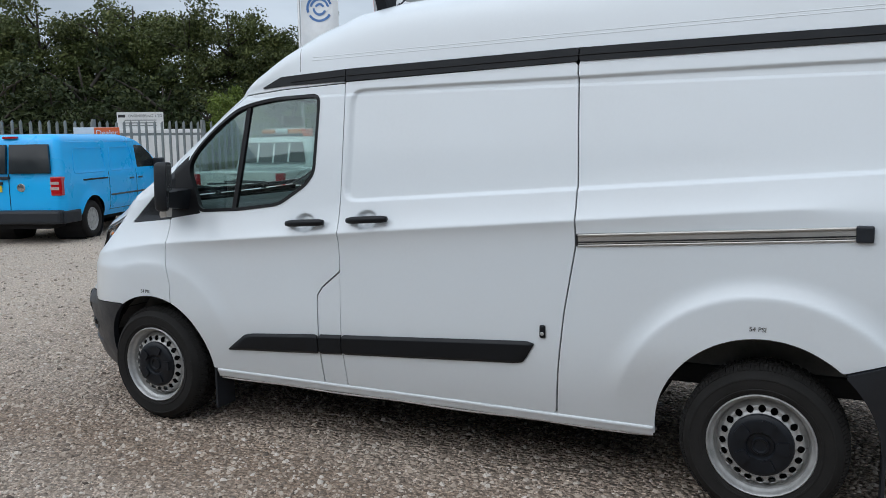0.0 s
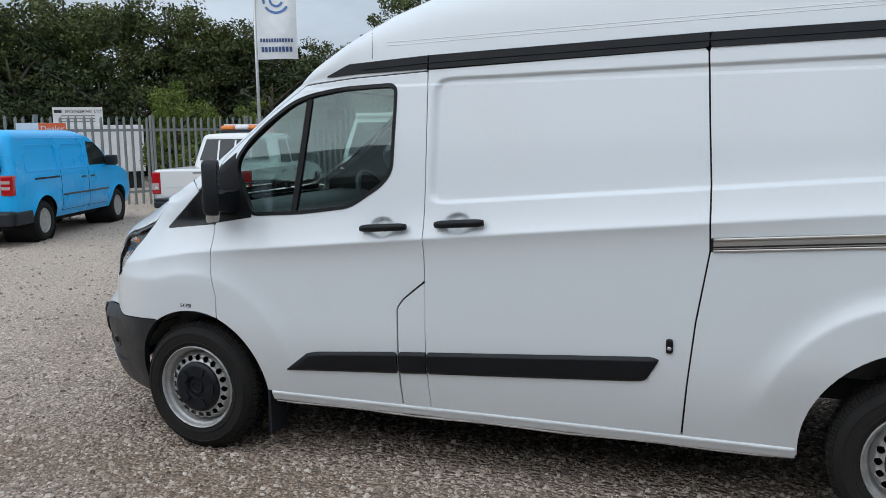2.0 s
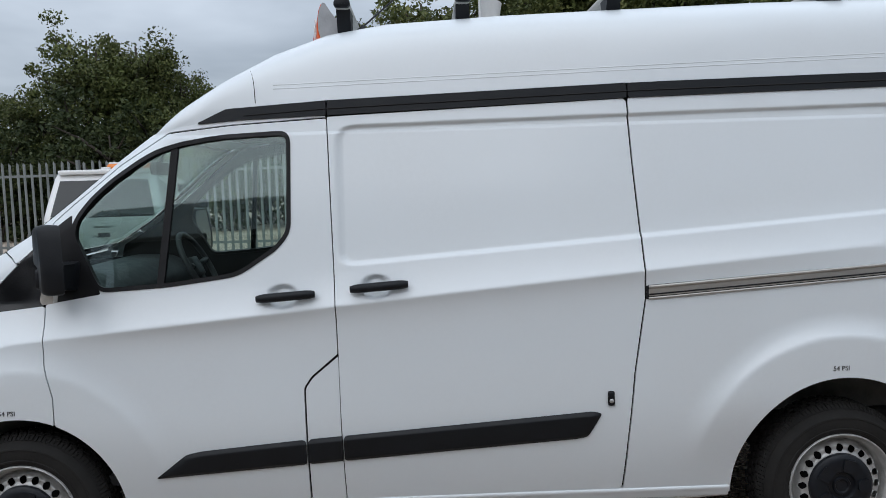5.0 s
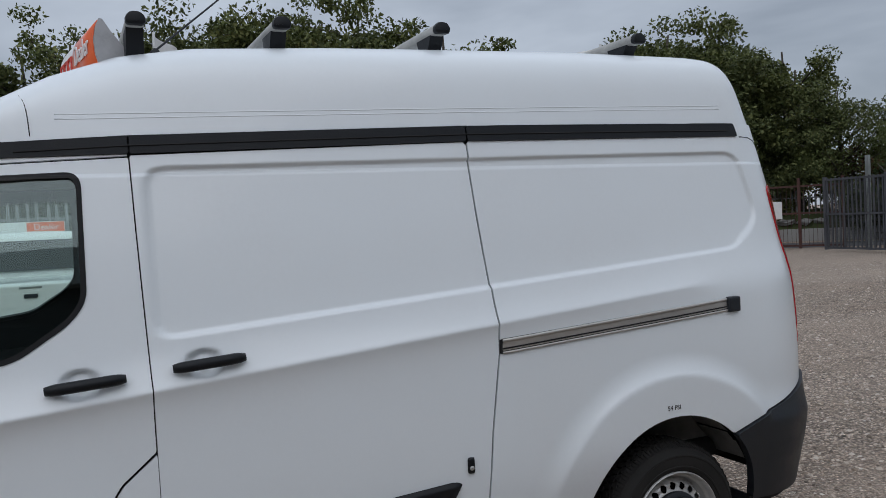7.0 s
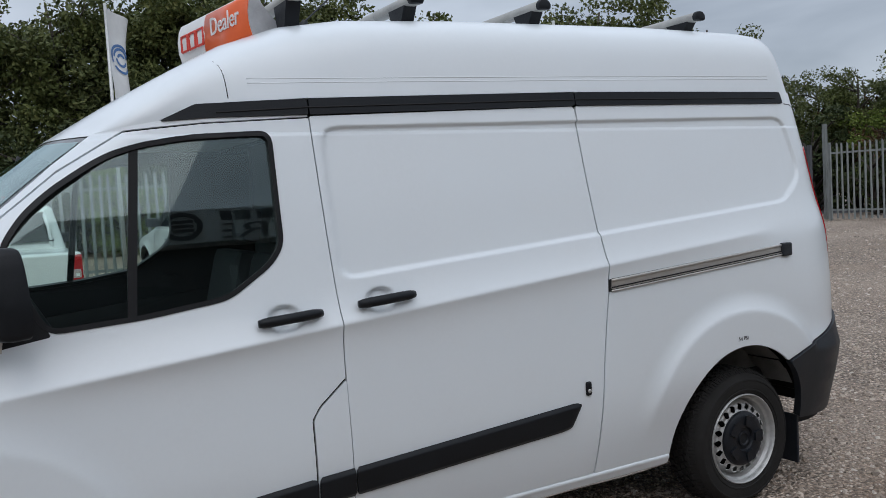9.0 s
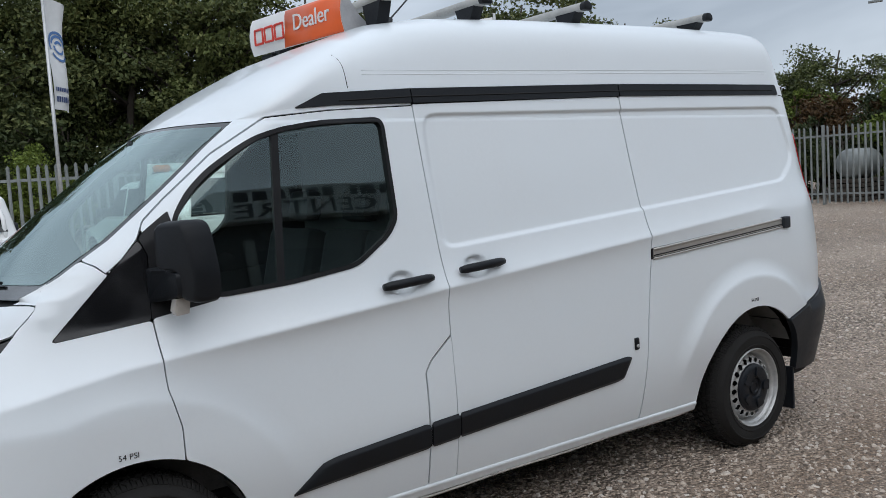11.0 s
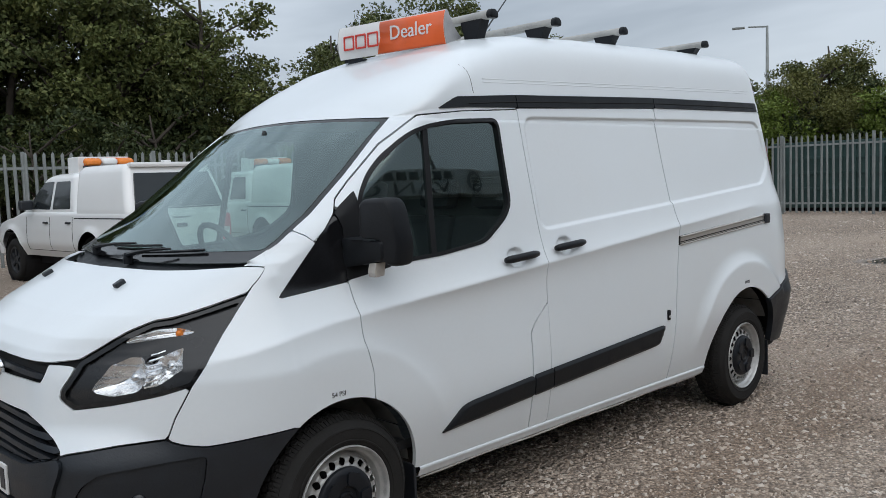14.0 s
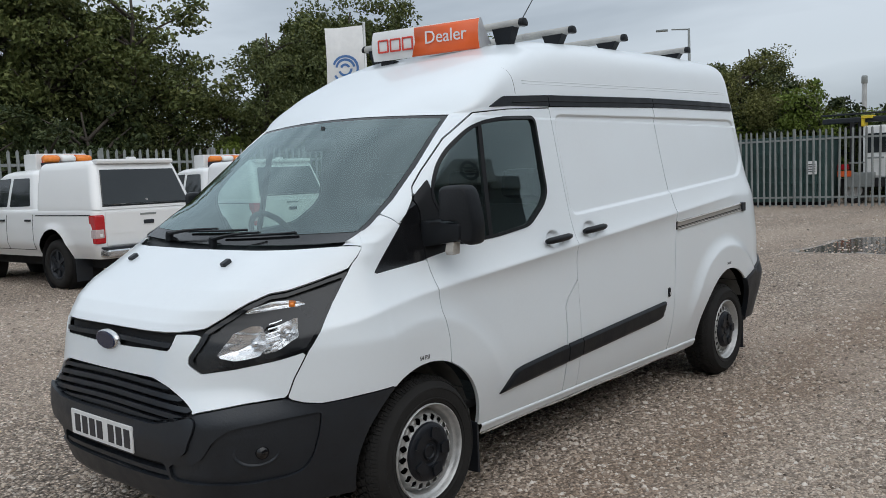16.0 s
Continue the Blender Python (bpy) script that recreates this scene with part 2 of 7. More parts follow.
def gravel_material():
    m = Mat("crushed_stone_gravel", (0.357, 0.320, 0.290), 0.9)
    v = m.node("ShaderNodeTexVoronoi", Vector=m.coord("World"), Scale=38.0)
    v2 = m.node("ShaderNodeTexVoronoi", Vector=m.coord("World"), Scale=84.0)
    stone = m.node("ShaderNodeSeparateColor", Color=v.outputs["Color"]).outputs[0]
    col = m.ramp(stone, (0.0, (0.085, 0.067, 0.052)), (0.4, (0.350, 0.278, 0.224)), (0.8, (0.530, 0.435, 0.358)), (1.0, (0.84, 0.745, 0.655)))
    fine = m.ramp(m.node("ShaderNodeSeparateColor", Color=v2.outputs["Color"]).outputs[1], (0.0, (0.075, 0.057, 0.043)), (0.7, (0.450, 0.360, 0.290)), (1.0, (0.74, 0.63, 0.54)))
    col = m.mix(m.ramp(m.noise(5.0), (0.40, 0.1), (0.60, 0.9)), col, fine)
    # shade in the gaps between stones, painted into the colour by cell distance
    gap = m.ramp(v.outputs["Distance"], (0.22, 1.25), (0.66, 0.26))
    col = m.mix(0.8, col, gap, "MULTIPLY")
    mud = m.ramp(m.noise(0.33, 5.0, 0.6), (0.48, 0.0), (0.68, 0.42))
    col = m.mix(mud, col, (0.279, 0.196, 0.137))
    col = m.mix(m.ramp(m.noise(1.3, 4.0), (0.42, 0.0), (0.70, 0.38)), col, (0.345, 0.282, 0.228))
    m.put("Base Color", col)
    edge = m.node("ShaderNodeMath", Value=v.outputs["Distance"])
    edge.operation = "MULTIPLY"
    edge.inputs[1].default_value = -1.0
    m.bump(edge.outputs[0], 1.0, 0.035)
    # worn tracks of finer, paler grit and damp earth
    track = m.ramp(m.noise(0.16, 4.0, 0.6, stretch=(0.45, 1.5, 1)), (0.42, 0.0), (0.58, 0.40))
    col = m.mix(track, col, m.mix(m.ramp(m.noise(90.0, 2.0), (0.35, 0.0), (0.65, 1.0)), (0.345, 0.280, 0.228), (0.560, 0.470, 0.400)))
    damp = m.ramp(m.noise(0.45, 5.0, 0.65, stretch=(0.8, 1.4, 1)), (0.58, 0.0), (0.72, 0.26))
    col = m.mix(damp, col, (0.150, 0.112, 0.084))
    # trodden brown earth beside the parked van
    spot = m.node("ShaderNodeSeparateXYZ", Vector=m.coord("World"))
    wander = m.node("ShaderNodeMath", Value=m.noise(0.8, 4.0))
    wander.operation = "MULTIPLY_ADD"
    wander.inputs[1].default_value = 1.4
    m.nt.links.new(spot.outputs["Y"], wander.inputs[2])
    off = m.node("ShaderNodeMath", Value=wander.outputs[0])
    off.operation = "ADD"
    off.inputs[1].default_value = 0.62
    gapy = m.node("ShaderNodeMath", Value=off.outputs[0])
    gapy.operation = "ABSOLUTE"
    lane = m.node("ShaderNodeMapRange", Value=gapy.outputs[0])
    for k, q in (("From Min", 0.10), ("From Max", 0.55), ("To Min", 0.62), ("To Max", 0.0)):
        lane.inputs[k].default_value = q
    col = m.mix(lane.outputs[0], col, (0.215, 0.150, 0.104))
    # paler buff grit colour towards low x, ahead of the van, with a wandering edge
    edge_x = m.node("ShaderNodeMath", Value=m.noise(0.5, 4.0))
    edge_x.operation = "MULTIPLY_ADD"
    edge_x.inputs[1].default_value = 3.0
    m.nt.links.new(spot.outputs["X"], edge_x.inputs[2])
    pale_ahead = m.node("ShaderNodeMapRange", Value=edge_x.outputs[0])
    for k, q in (("From Min", -2.6), ("From Max", 0.6), ("To Min", 0.55), ("To Max", 0.0)):
        pale_ahead.inputs[k].default_value = q
    col = m.mix(pale_ahead.outputs[0], col, m.ramp(m.noise(70.0, 2.0), (0.35, (0.42, 0.36, 0.30)), (0.65, (0.76, 0.68, 0.595))))
    # shallow wet hollows with standing water
    hollow = m.noise(0.21, 3.0, 0.45, stretch=(0.55, 1.6, 1))
    place = m.node("ShaderNodeVectorMath", Vector=m.coord("World"))
    place.operation = "DISTANCE"
    place.inputs[1].default_value = (13.6, 1.6, 0.0)
    reach = m.node("ShaderNodeMapRange", Value=place.outputs["Value"])
    for k, v in (("From Min", 1.5), ("From Max", 5.0), ("To Min", 0.165), ("To Max", -0.4)):
        reach.inputs[k].default_value = v
    sunk = m.node("ShaderNodeMath", Value=hollow)
    m.nt.links.new(reach.outputs[0], sunk.inputs[1])
    hollow = sunk.outputs[0]
    wet = m.ramp(hollow, (0.655, 0.0), (0.70, 1.0))
    # random chip tones; pale crowns and dark gaps put relief shade into the colour
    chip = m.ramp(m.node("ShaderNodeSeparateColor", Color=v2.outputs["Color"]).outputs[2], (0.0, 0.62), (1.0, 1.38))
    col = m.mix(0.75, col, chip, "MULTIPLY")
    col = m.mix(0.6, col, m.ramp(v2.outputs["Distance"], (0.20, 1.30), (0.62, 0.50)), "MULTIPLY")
    col = m.mix(1.0, col, (1.36, 1.325, 1.275), "MULTIPLY")
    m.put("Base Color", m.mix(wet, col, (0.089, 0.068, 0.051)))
    m.put("Roughness", m.mix(wet, m.ramp(mud, (0.0, 0.92), (1.0, 0.70)), (0.107, 0.103, 0.101)))
    level = m.node("ShaderNodeMath", Value=m.ramp(hollow, (0.64, 1.0), (0.68, 0.0)))
    level.operation = "MULTIPLY"
    level.inputs[1].default_value = 1.0
    bump = m.node("ShaderNodeBump", Height=edge.outputs[0], Strength=level.outputs[0], Distance=0.035)
    m.put("Normal", bump.outputs[0])
    return m.m


GRAVEL = gravel_material()
GRASS_BASE = worn("rough_grass_earth", (0.055, 0.075, 0.025), 0.9, 0.5, 0.7, bump=0.4)
ASPHALT = worn("grey_asphalt", (0.10, 0.10, 0.105), 0.85, 0.3, 1.5, bump=0.2)


# ---- mesh helpers ----
def link_bm(name, bm, mat, smooth_shade=False):
    me = bpy.data.meshes.new(name)
    bm.to_mesh(me)
    bm.free()
    for m in mat if isinstance(mat, (list, tuple)) else [mat]:
        me.materials.append(m)
    if smooth_shade:
        me.shade_smooth()
    return new(name, me)


def part(name, bm, mat, parent, label="", smooth_shade=False):
    ob = link_bm(name, bm, mat, smooth_shade)
    ob.parent = parent
    if label:
        ob["label"] = label
    return ob


def thing(name, m, label, category, group="", kind=""):
    ob = new(name)
    ob.matrix_world = m
    ob.empty_display_size = 0.1
    return tagged(ob, label, category, group, kind)


def sharp_by_angle(ob, deg=35):
    ob.data.shade_smooth()
    ob.data.set_sharp_from_angle(angle=radians(deg))
    return ob


def box(bm, x0, x1, y0, y1, z0, z1, bevel=0.0, m=None):
    g = bmesh.ops.create_cube(bm, size=1)["verts"]
    bmesh.ops.transform(bm, verts=g, matrix=Matrix.Translation(((x0 + x1) / 2, (y0 + y1) / 2, (z0 + z1) / 2)) @ Matrix.Diagonal((x1 - x0, y1 - y0, z1 - z0, 1)))
    if bevel:
        edges = list({e for v in g for e in v.link_edges})
        r = bmesh.ops.bevel(bm, geom=edges, offset=bevel, segments=2, profile=0.6, affect="EDGES")
        g = list({v for f in r["faces"] for v in f.verts} | {v for v in g if v.is_valid})
    if m:
        bmesh.ops.transform(bm, verts=g, matrix=m)
    return g


def new_box(x0, x1, y0, y1, z0, z1, bevel=0.0, m=None):
    bm = bmesh.new()
    box(bm, x0, x1, y0, y1, z0, z1, bevel, m)
    return bm


def prism(bm, pts, d0, d1, axis="y"):
    """Extrudes a polygon of (a, b) pairs from d0 to d1 along an axis."""
    put = {"y": lambda a, b, d: (a, d, b), "x": lambda a, b, d: (d, a, b), "z": lambda a, b, d: (a, b, d)}[axis]
    lo = [bm.verts.new(put(a, b, d0)) for a, b in pts]
    hi = [bm.verts.new(put(a, b, d1)) for a, b in pts]
    n = len(pts)
    fs = [bm.faces.new(lo), bm.faces.new(hi[::-1])]
    fs += [bm.faces.new((lo[i], hi[i], hi[(i + 1) % n], lo[(i + 1) % n])) for i in range(n)]
    bmesh.ops.recalc_face_normals(bm, faces=fs)
    return lo + hi


def tube(bm, path, radius, sides=8, ends=True):
    """A round bar along a path; radius is one number or one for each point."""
    rings, n = [], len(path)
    path = [Vector(p) for p in path]
    rs = radius if isinstance(radius, (list, tuple)) else [radius] * n
    side = None
    for i, p in enumerate(path):
        d = (path[min(i + 1, n - 1)] - path[max(i - 1, 0)]).normalized()
        if side is None or abs(side.dot(d)) > 0.95:
            side = d.orthogonal().normalized()
        side = (side - d * side.dot(d)).normalized()
        up = d.cross(side)
        rings.append([bm.verts.new(p + rs[i] * (math.cos(a) * side + math.sin(a) * up)) for a in (2 * math.pi * k / sides for k in range(sides))])
    for a, b in zip(rings, rings[1:]):
        for k in range(sides):
            bm.faces.new((a[k], a[(k + 1) % sides], b[(k + 1) % sides], b[k]))
    if ends:
        bm.faces.new(rings[0][::-1])
        bm.faces.new(rings[-1])


def lathe(bm, profile, steps=32, axis="y", closed=False):
    """Turns (radius, depth) pairs round an axis."""
    rings = []
    for k in range(steps):
        a = 2 * math.pi * k / steps
        ring = []
        for r, d in profile:
            c, s = r * math.cos(a), r * math.sin(a)
            ring.append(bm.verts.new({"y": (c, d, s), "z": (c, s, d), "x": (d, c, s)}[axis]))
        rings.append(ring)
    n = len(profile)
    fs = []
    for k in range(steps):
        a, b = rings[k], rings[(k + 1) % steps]
        for i in range(n if closed else n - 1):
            j = (i + 1) % n
            fs.append(bm.faces.new((a[i], a[j], b[j], b[i])))
    bmesh.ops.remove_doubles(bm, verts=[v for r in rings for v in r], dist=1e-5)
    bmesh.ops.recalc_face_normals(bm, faces=[f for f in fs if f.is_valid])


def text_mesh(name, words, size, m, mat, parent=None, depth=0.002, align="CENTER"):
    """Flat raised letters in Blender's own font, as a mesh."""
    cu = bpy.data.curves.new(name, "FONT")
    cu.body, cu.size, cu.extrude, cu.align_x, cu.align_y, cu.resolution_u = words, size, depth, align, "CENTER", 3
    tmp = bpy.data.objects.new("letters", cu)
    me = bpy.data.meshes.new_from_object(tmp)
    bpy.data.objects.remove(tmp)
    me.name = name
    me.materials.clear()
    me.materials.append(mat)
    ob = new(name, me)
    ob.matrix_world = m
    ob.parent = parent
    return ob
# ---- ground ----
def ground_sheet():
    xs = np.concatenate([np.linspace(-900, -40, 12), np.linspace(-36, 44, 121), np.linspace(50, 900, 12)])
    ys = np.concatenate([np.linspace(-900, -40, 12), np.linspace(-36, 44, 121), np.linspace(50, 900, 12)])
    me = bpy.data.meshes.new("ground")
    vs = [(x, y, 0.0) for x in xs for y in ys]
    n = len(ys)
    me.from_pydata(vs, [], [(i * n + j, (i + 1) * n + j, (i + 1) * n + j + 1, i * n + j + 1) for i in range(len(xs) - 1) for j in range(n - 1)])
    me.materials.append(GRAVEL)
    return tagged(new("ground", me), "grey-brown crushed stone yard with muddy patches", "ground", "", "structure")


ground = ground_sheet()


# ---- palisade fences ----
def pale_mesh(height):
    """A corrugated pale with a three-pointed head."""
    xs = (-0.034, -0.012, 0.012, 0.034)
    ys = (0.008, -0.012, -0.012, 0.008)
    tops = (-0.055, -0.02, -0.02, -0.055)
    me = bpy.data.meshes.new("pale")
    v = [(x, y, 0.06) for x, y in zip(xs, ys)] + [(x, y, height + t) for x, y, t in zip(xs, ys, tops)] + [(0, -0.016, height)]
    v += [(x, y + 0.006, z) for x, y, z in v]
    f = [(i, i + 1, i + 5, i + 4) for i in range(3)] + [(5, 6, 8)]
    f += [tuple(k + 9 for k in q[::-1]) for q in f] + [(0, 4, 13, 9), (3, 12, 16, 7)]
    me.from_pydata(v, [], f)
    me.materials.append(GALV)
    return me


def fence(name, a, b, height, label, pitch=0.19, post_every=2.75, single=True):
    a, b = Vector((*a, 0)), Vector((*b, 0))
    d = (b - a).normalized()
    turn = math.degrees(math.atan2(d.y, d.x))
    f = thing(name, pose(a.x, a.y, 0, 0, 0, turn), label, "fence")
    length = (b - a).length
    me = pale_mesh(height)
    k = 0
    x = pitch / 2
    while x < length:
        p = new("pale", me)
        p.parent = f
        p.matrix_basis = pose(x, random.uniform(-0.004, 0.004), random.uniform(-0.02, 0.015), 0, random.uniform(-0.6, 0.6), random.uniform(-2, 2))
        x += pitch
    x = 0.0
    while x < length + 0.1:
        part("post", new_box(x - 0.035, x + 0.035, 0.03, 0.13, 0.0, height + 0.02), GALV, f)
        x += post_every
    for z in (0.35, height - 0.33):
        part("rail", new_box(0, length, 0.008, 0.03, z - 0.03, z + 0.03), GALV, f)
    return f


fence("palisade_fence", (-14.0, 4.5), (-9.5, 16.8), 2.14, "grey galvanised palisade fence beside parked vehicles")
fence("palisade_fence", (-9.5, 16.8), (14.0, 14.2), 2.42, "grey galvanised palisade fence behind the pickups")
fence("palisade_fence", (24.7, 14.0), (26.0, -2.0), 2.52, "grey galvanised palisade fence at the yard edge")

# ---- the van's skin: nose, flank and tail as one sheet over (s, z); s is x along the flank ----
def ramp(v, knots, values):
    return np.interp(v, knots, values)


def smooth(v, a, b):
    k = np.clip((v - a) / (b - a), 0, 1)
    return k * k * (3 - 2 * k)


def soft(v, width):
    """A soft version of max(v, 0)."""
    return width * np.logaddexp(0, v / width)


def crease_z(x):
    return 1.033 + 0.088 * x - 0.0022 * x * x + 0.06 * np.minimum(x, 0)


def poly_sdf(s, z, pts):
    """Signed distance to a polygon, positive inside."""
    d = np.full(np.shape(s), 1e9)
    inside = np.zeros(np.shape(s), bool)
    for (ax, az), (bx, bz) in zip(pts, pts[1:] + pts[:1]):
        ex, ez = bx - ax, bz - az
        k = np.clip(((s - ax) * ex + (z - az) * ez) / (ex * ex + ez * ez), 0, 1)
        d = np.minimum(d, np.hypot(s - ax - k * ex, z - az - k * ez))
        if ez:
            inside ^= ((az > z) != (bz > z)) & (s < ax + (z - az) * ex / ez)
    return np.where(inside, d, -d)


def rounded(pts, r, n=5):
    """The polygon with its corners rounded."""
    out = []
    for i, p in enumerate(pts):
        a, b = np.array(pts[i - 1]), np.array(pts[(i + 1) % len(pts)])
        p = np.array(p)
        la, lb = np.linalg.norm(a - p), np.linalg.norm(b - p)
        q = min(r, 0.45 * la, 0.45 * lb)
        pa, pb = p + (a - p) * q / la, p + (b - p) * q / lb
        out += [tuple((1 - t) ** 2 * pa + 2 * t * (1 - t) * p + t * t * pb) for t in np.linspace(0, 1, n)]
    return out


NOSE_S, TAIL_S, FACE_S, END_S = -0.2, 3.8, 4.25, 5.0
ARCH_F, ARCH_R, HUB_Z = 0.40, 0.45, 0.34
PANEL = rounded([(1.295, 1.295), (3.765, 1.452), (3.885, 1.585), (3.835, 1.878), (1.295, 1.852)], 0.07)


def lifted(z):
    return z + 0.03 * np.clip(z - 1.6, 0, 1) * smooth(z, 1.55, 1.85)


def screen_x(z):
    """x of the windscreen's side edge at a height."""
    return ramp(z, [1.275, 1.31, 1.345, 1.39, 1.45, 1.60, 1.75, 1.845], [-0.285, -0.21, -0.148, -0.078, 0.020, 0.212, 0.395, 0.525])


def screen_y(z):
    return ramp(z, [1.275, 1.345, 1.60, 1.845], [0.795, 0.822, 0.783, 0.733])


def half_width(x, z, along=None):
    zc = crease_z(x if along is None else along)
    w = 0.993 - 0.075 * np.clip((0.72 - z) / 0.45, 0, 2) ** 2
    under = np.clip(zc - z, 0, 2)
    w = w - 0.021 * (0.12 + 0.88 * smooth(x, -0.10, 0.55)) * (1 + 0.4 * (1 - smooth(x, 0.9, 1.5))) * (1 - np.exp(-under / 0.055)) * np.exp(-(under / 0.34) ** 2) * (1 - 0.4 * smooth(x, 2.4, 2.7)) * (1 - smooth(x, 2.7, 3.6))
    above = soft(z - zc - 0.004, 0.0035 + 0.03 * smooth(x, 3.40, 3.70))
    w = w - 0.18 * above - 0.028 * (1 - np.exp(-above / 0.07))
    w = w - 0.055 * np.clip((0.95 - x) / 1.15, 0, 1.2) ** 1.6 * smooth(z, 0.85, 1.2)
    w = w - 0.042 * np.clip((x - 2.2) / 1.6, 0, 1.1) ** 2 * smooth(z, 0.9, 1.5)
    # flares over the wheels
    for cx, r0, r1, amount in ((0.0, 0.585, 0.69, 0.013), (3.3, 0.615, 0.715, 0.030)):
        d = np.hypot(x - cx, z - HUB_Z)
        w = w + amount * np.clip((r1 - d) / (r1 - r0), 0, 1) ** 2 * smooth(z, 0.40, 0.75)
    # finger cups behind the door handles
    for cx, cz in ((1.068, 1.188), (1.438, 1.214)):
        d = np.hypot((x - cx) / 0.058, (z - cz) / 0.048)
        w = w - 0.022 * smooth(1 - d, 0.0, 0.30)
    # round the front pillar towards the glass
    d = x - screen_x(z)
    k = np.clip(1 - d / 0.15, 0, 1.3) ** 2 * smooth(z, 1.22, 1.30)
    w = w + (screen_y(z) - w) * np.clip(k, 0, 1)
    return w


def nose_x(z):
    return ramp(z, [0.15, 0.27, 0.40, 0.55, 0.66, 0.78, 0.90, 0.965, 1.00, 1.05, 1.12, 1.20, 1.25, 1.285, 1.31, 1.33],
                [-0.80, -0.92, -0.968, -0.980, -0.970, -0.950, -0.930, -0.922, -0.900, -0.855, -0.755, -0.60, -0.50, -0.42, -0.35, -0.28])


def nose_fall(q, z):
    """How far forward the nose reaches at a share q of its half width: blunt in the middle, rounded at the corners."""
    low = 1 - smooth(z, 0.60, 0.76)
    high = smooth(z, 0.96, 1.12)
    k = smooth(q, 0.36 + 0.17 * low + 0.14 * high, 0.74 + 0.20 * low + 0.22 * high)
    blunt = np.clip(1 - q ** 3.2, 0, 1) ** (1 / 3.2)
    return blunt + (np.clip(1 - q ** 1.9, 0, 1) ** (1 / 1.9) - blunt) * k


def skin_point(s, z):
    s, z = np.asarray(s, float), np.asarray(z, float)
    th = np.clip((NOSE_S - s) / 1.25, 0, 1) * np.pi / 2
    ph = np.clip((s - TAIL_S) / (FACE_S - TAIL_S), 0, 1) * np.pi / 2
    # the load space's panels are pressed in
    press = 0.014 * np.clip(poly_sdf(s, z, PANEL) / (0.009 + 0.005 * (1 - smooth(z, 1.50, 1.62))), 0, 1)
    w = half_width(np.clip(s, NOSE_S, TAIL_S), z, np.clip(s, -0.75, TAIL_S)) - press
    wn = w
    n = 2 / 1.9
    a = NOSE_S - nose_x(z)
    x = np.where(s < NOSE_S, NOSE_S - a * nose_fall(np.cos(th) ** n, z), np.minimum(s, TAIL_S))
    y = np.where(s < NOSE_S, -wn * np.cos(th) ** n, -w)
    ta = ramp(z, [0.3, 1.0, 1.4, 1.7, 1.92, 2.3], [0.42, 0.43, 0.44, 0.415, 0.365, 0.27])
    x = np.where(s > TAIL_S, TAIL_S + ta * np.sin(ph), x)
    y = np.where(s > TAIL_S, -w + 0.33 * (1 - np.cos(ph)), y)
    k = np.clip((s - FACE_S) / (END_S - FACE_S), 0, 1)
    y = np.where(s > FACE_S, (-w + 0.33) * (1 - k), y)
    return np.stack([x, y, lifted(z)], -1)
S_LINE = np.concatenate([np.arange(-1.45, 3.75, 0.0125), np.arange(3.75, 3.93, 0.006), np.arange(3.935, 4.26, 0.0125), np.linspace(4.27, 5.0, 30)])
Z_LINE = np.concatenate([np.arange(0.20, 0.96, 0.0125), np.arange(0.96, 1.48, 0.005), np.arange(1.48, 1.83, 0.0125), np.arange(1.83, 1.90, 0.005), np.arange(1.90, 2.03, 0.0125)])
SG, ZG = np.meshgrid(S_LINE, Z_LINE, indexing="ij")


def sheet_normal(fn, a, b, h=0.004):
    du = fn(a + h, b) - fn(a - h, b)
    dv = fn(a, b + h) - fn(a, b - h)
    n = np.cross(du, dv)
    return n / np.maximum(np.linalg.norm(n, axis=-1, keepdims=True), 1e-9)


SKIN_NORMAL_FLIP = 1.0


def clip_sheet(ag, bg, fg):
    """The part of a grid where fg >= 0, cut along the line fg = 0: parameter pairs and faces."""
    keep = fg >= 0
    pts, index, faces = [], {}, []

    def node(i, j):
        k = (i, j)
        if k not in index:
            index[k] = len(pts)
            pts.append((ag[i, j], bg[i, j]))
        return index[k]

    def cut(p, q):
        k = (p, q) if p < q else (q, p)
        if k not in index:
            fa, fb = fg[k[0]], fg[k[1]]
            t = min(max(fa / (fa - fb), 0.001), 0.999)
            index[k] = len(pts)
            pts.append((ag[k[0]] + t * (ag[k[1]] - ag[k[0]]), bg[k[0]] + t * (bg[k[1]] - bg[k[0]])))
        return index[k]

    count = keep[:-1, :-1].astype(int) + keep[1:, :-1] + keep[1:, 1:] + keep[:-1, 1:]
    for i, j in zip(*np.nonzero(count)):
        corners = [(i, j), (i + 1, j), (i + 1, j + 1), (i, j + 1)]
        if count[i, j] == 4:
            faces.append([node(*c) for c in corners])
            continue
        poly = []
        for p, q in zip(corners, corners[1:] + corners[:1]):
            if keep[p]:
                poly.append(node(*p))
            if keep[p] != keep[q]:
                poly.append(cut(p, q))
        if len(poly) > 2:
            faces.append(poly)
    return np.array(pts).reshape(-1, 2), faces


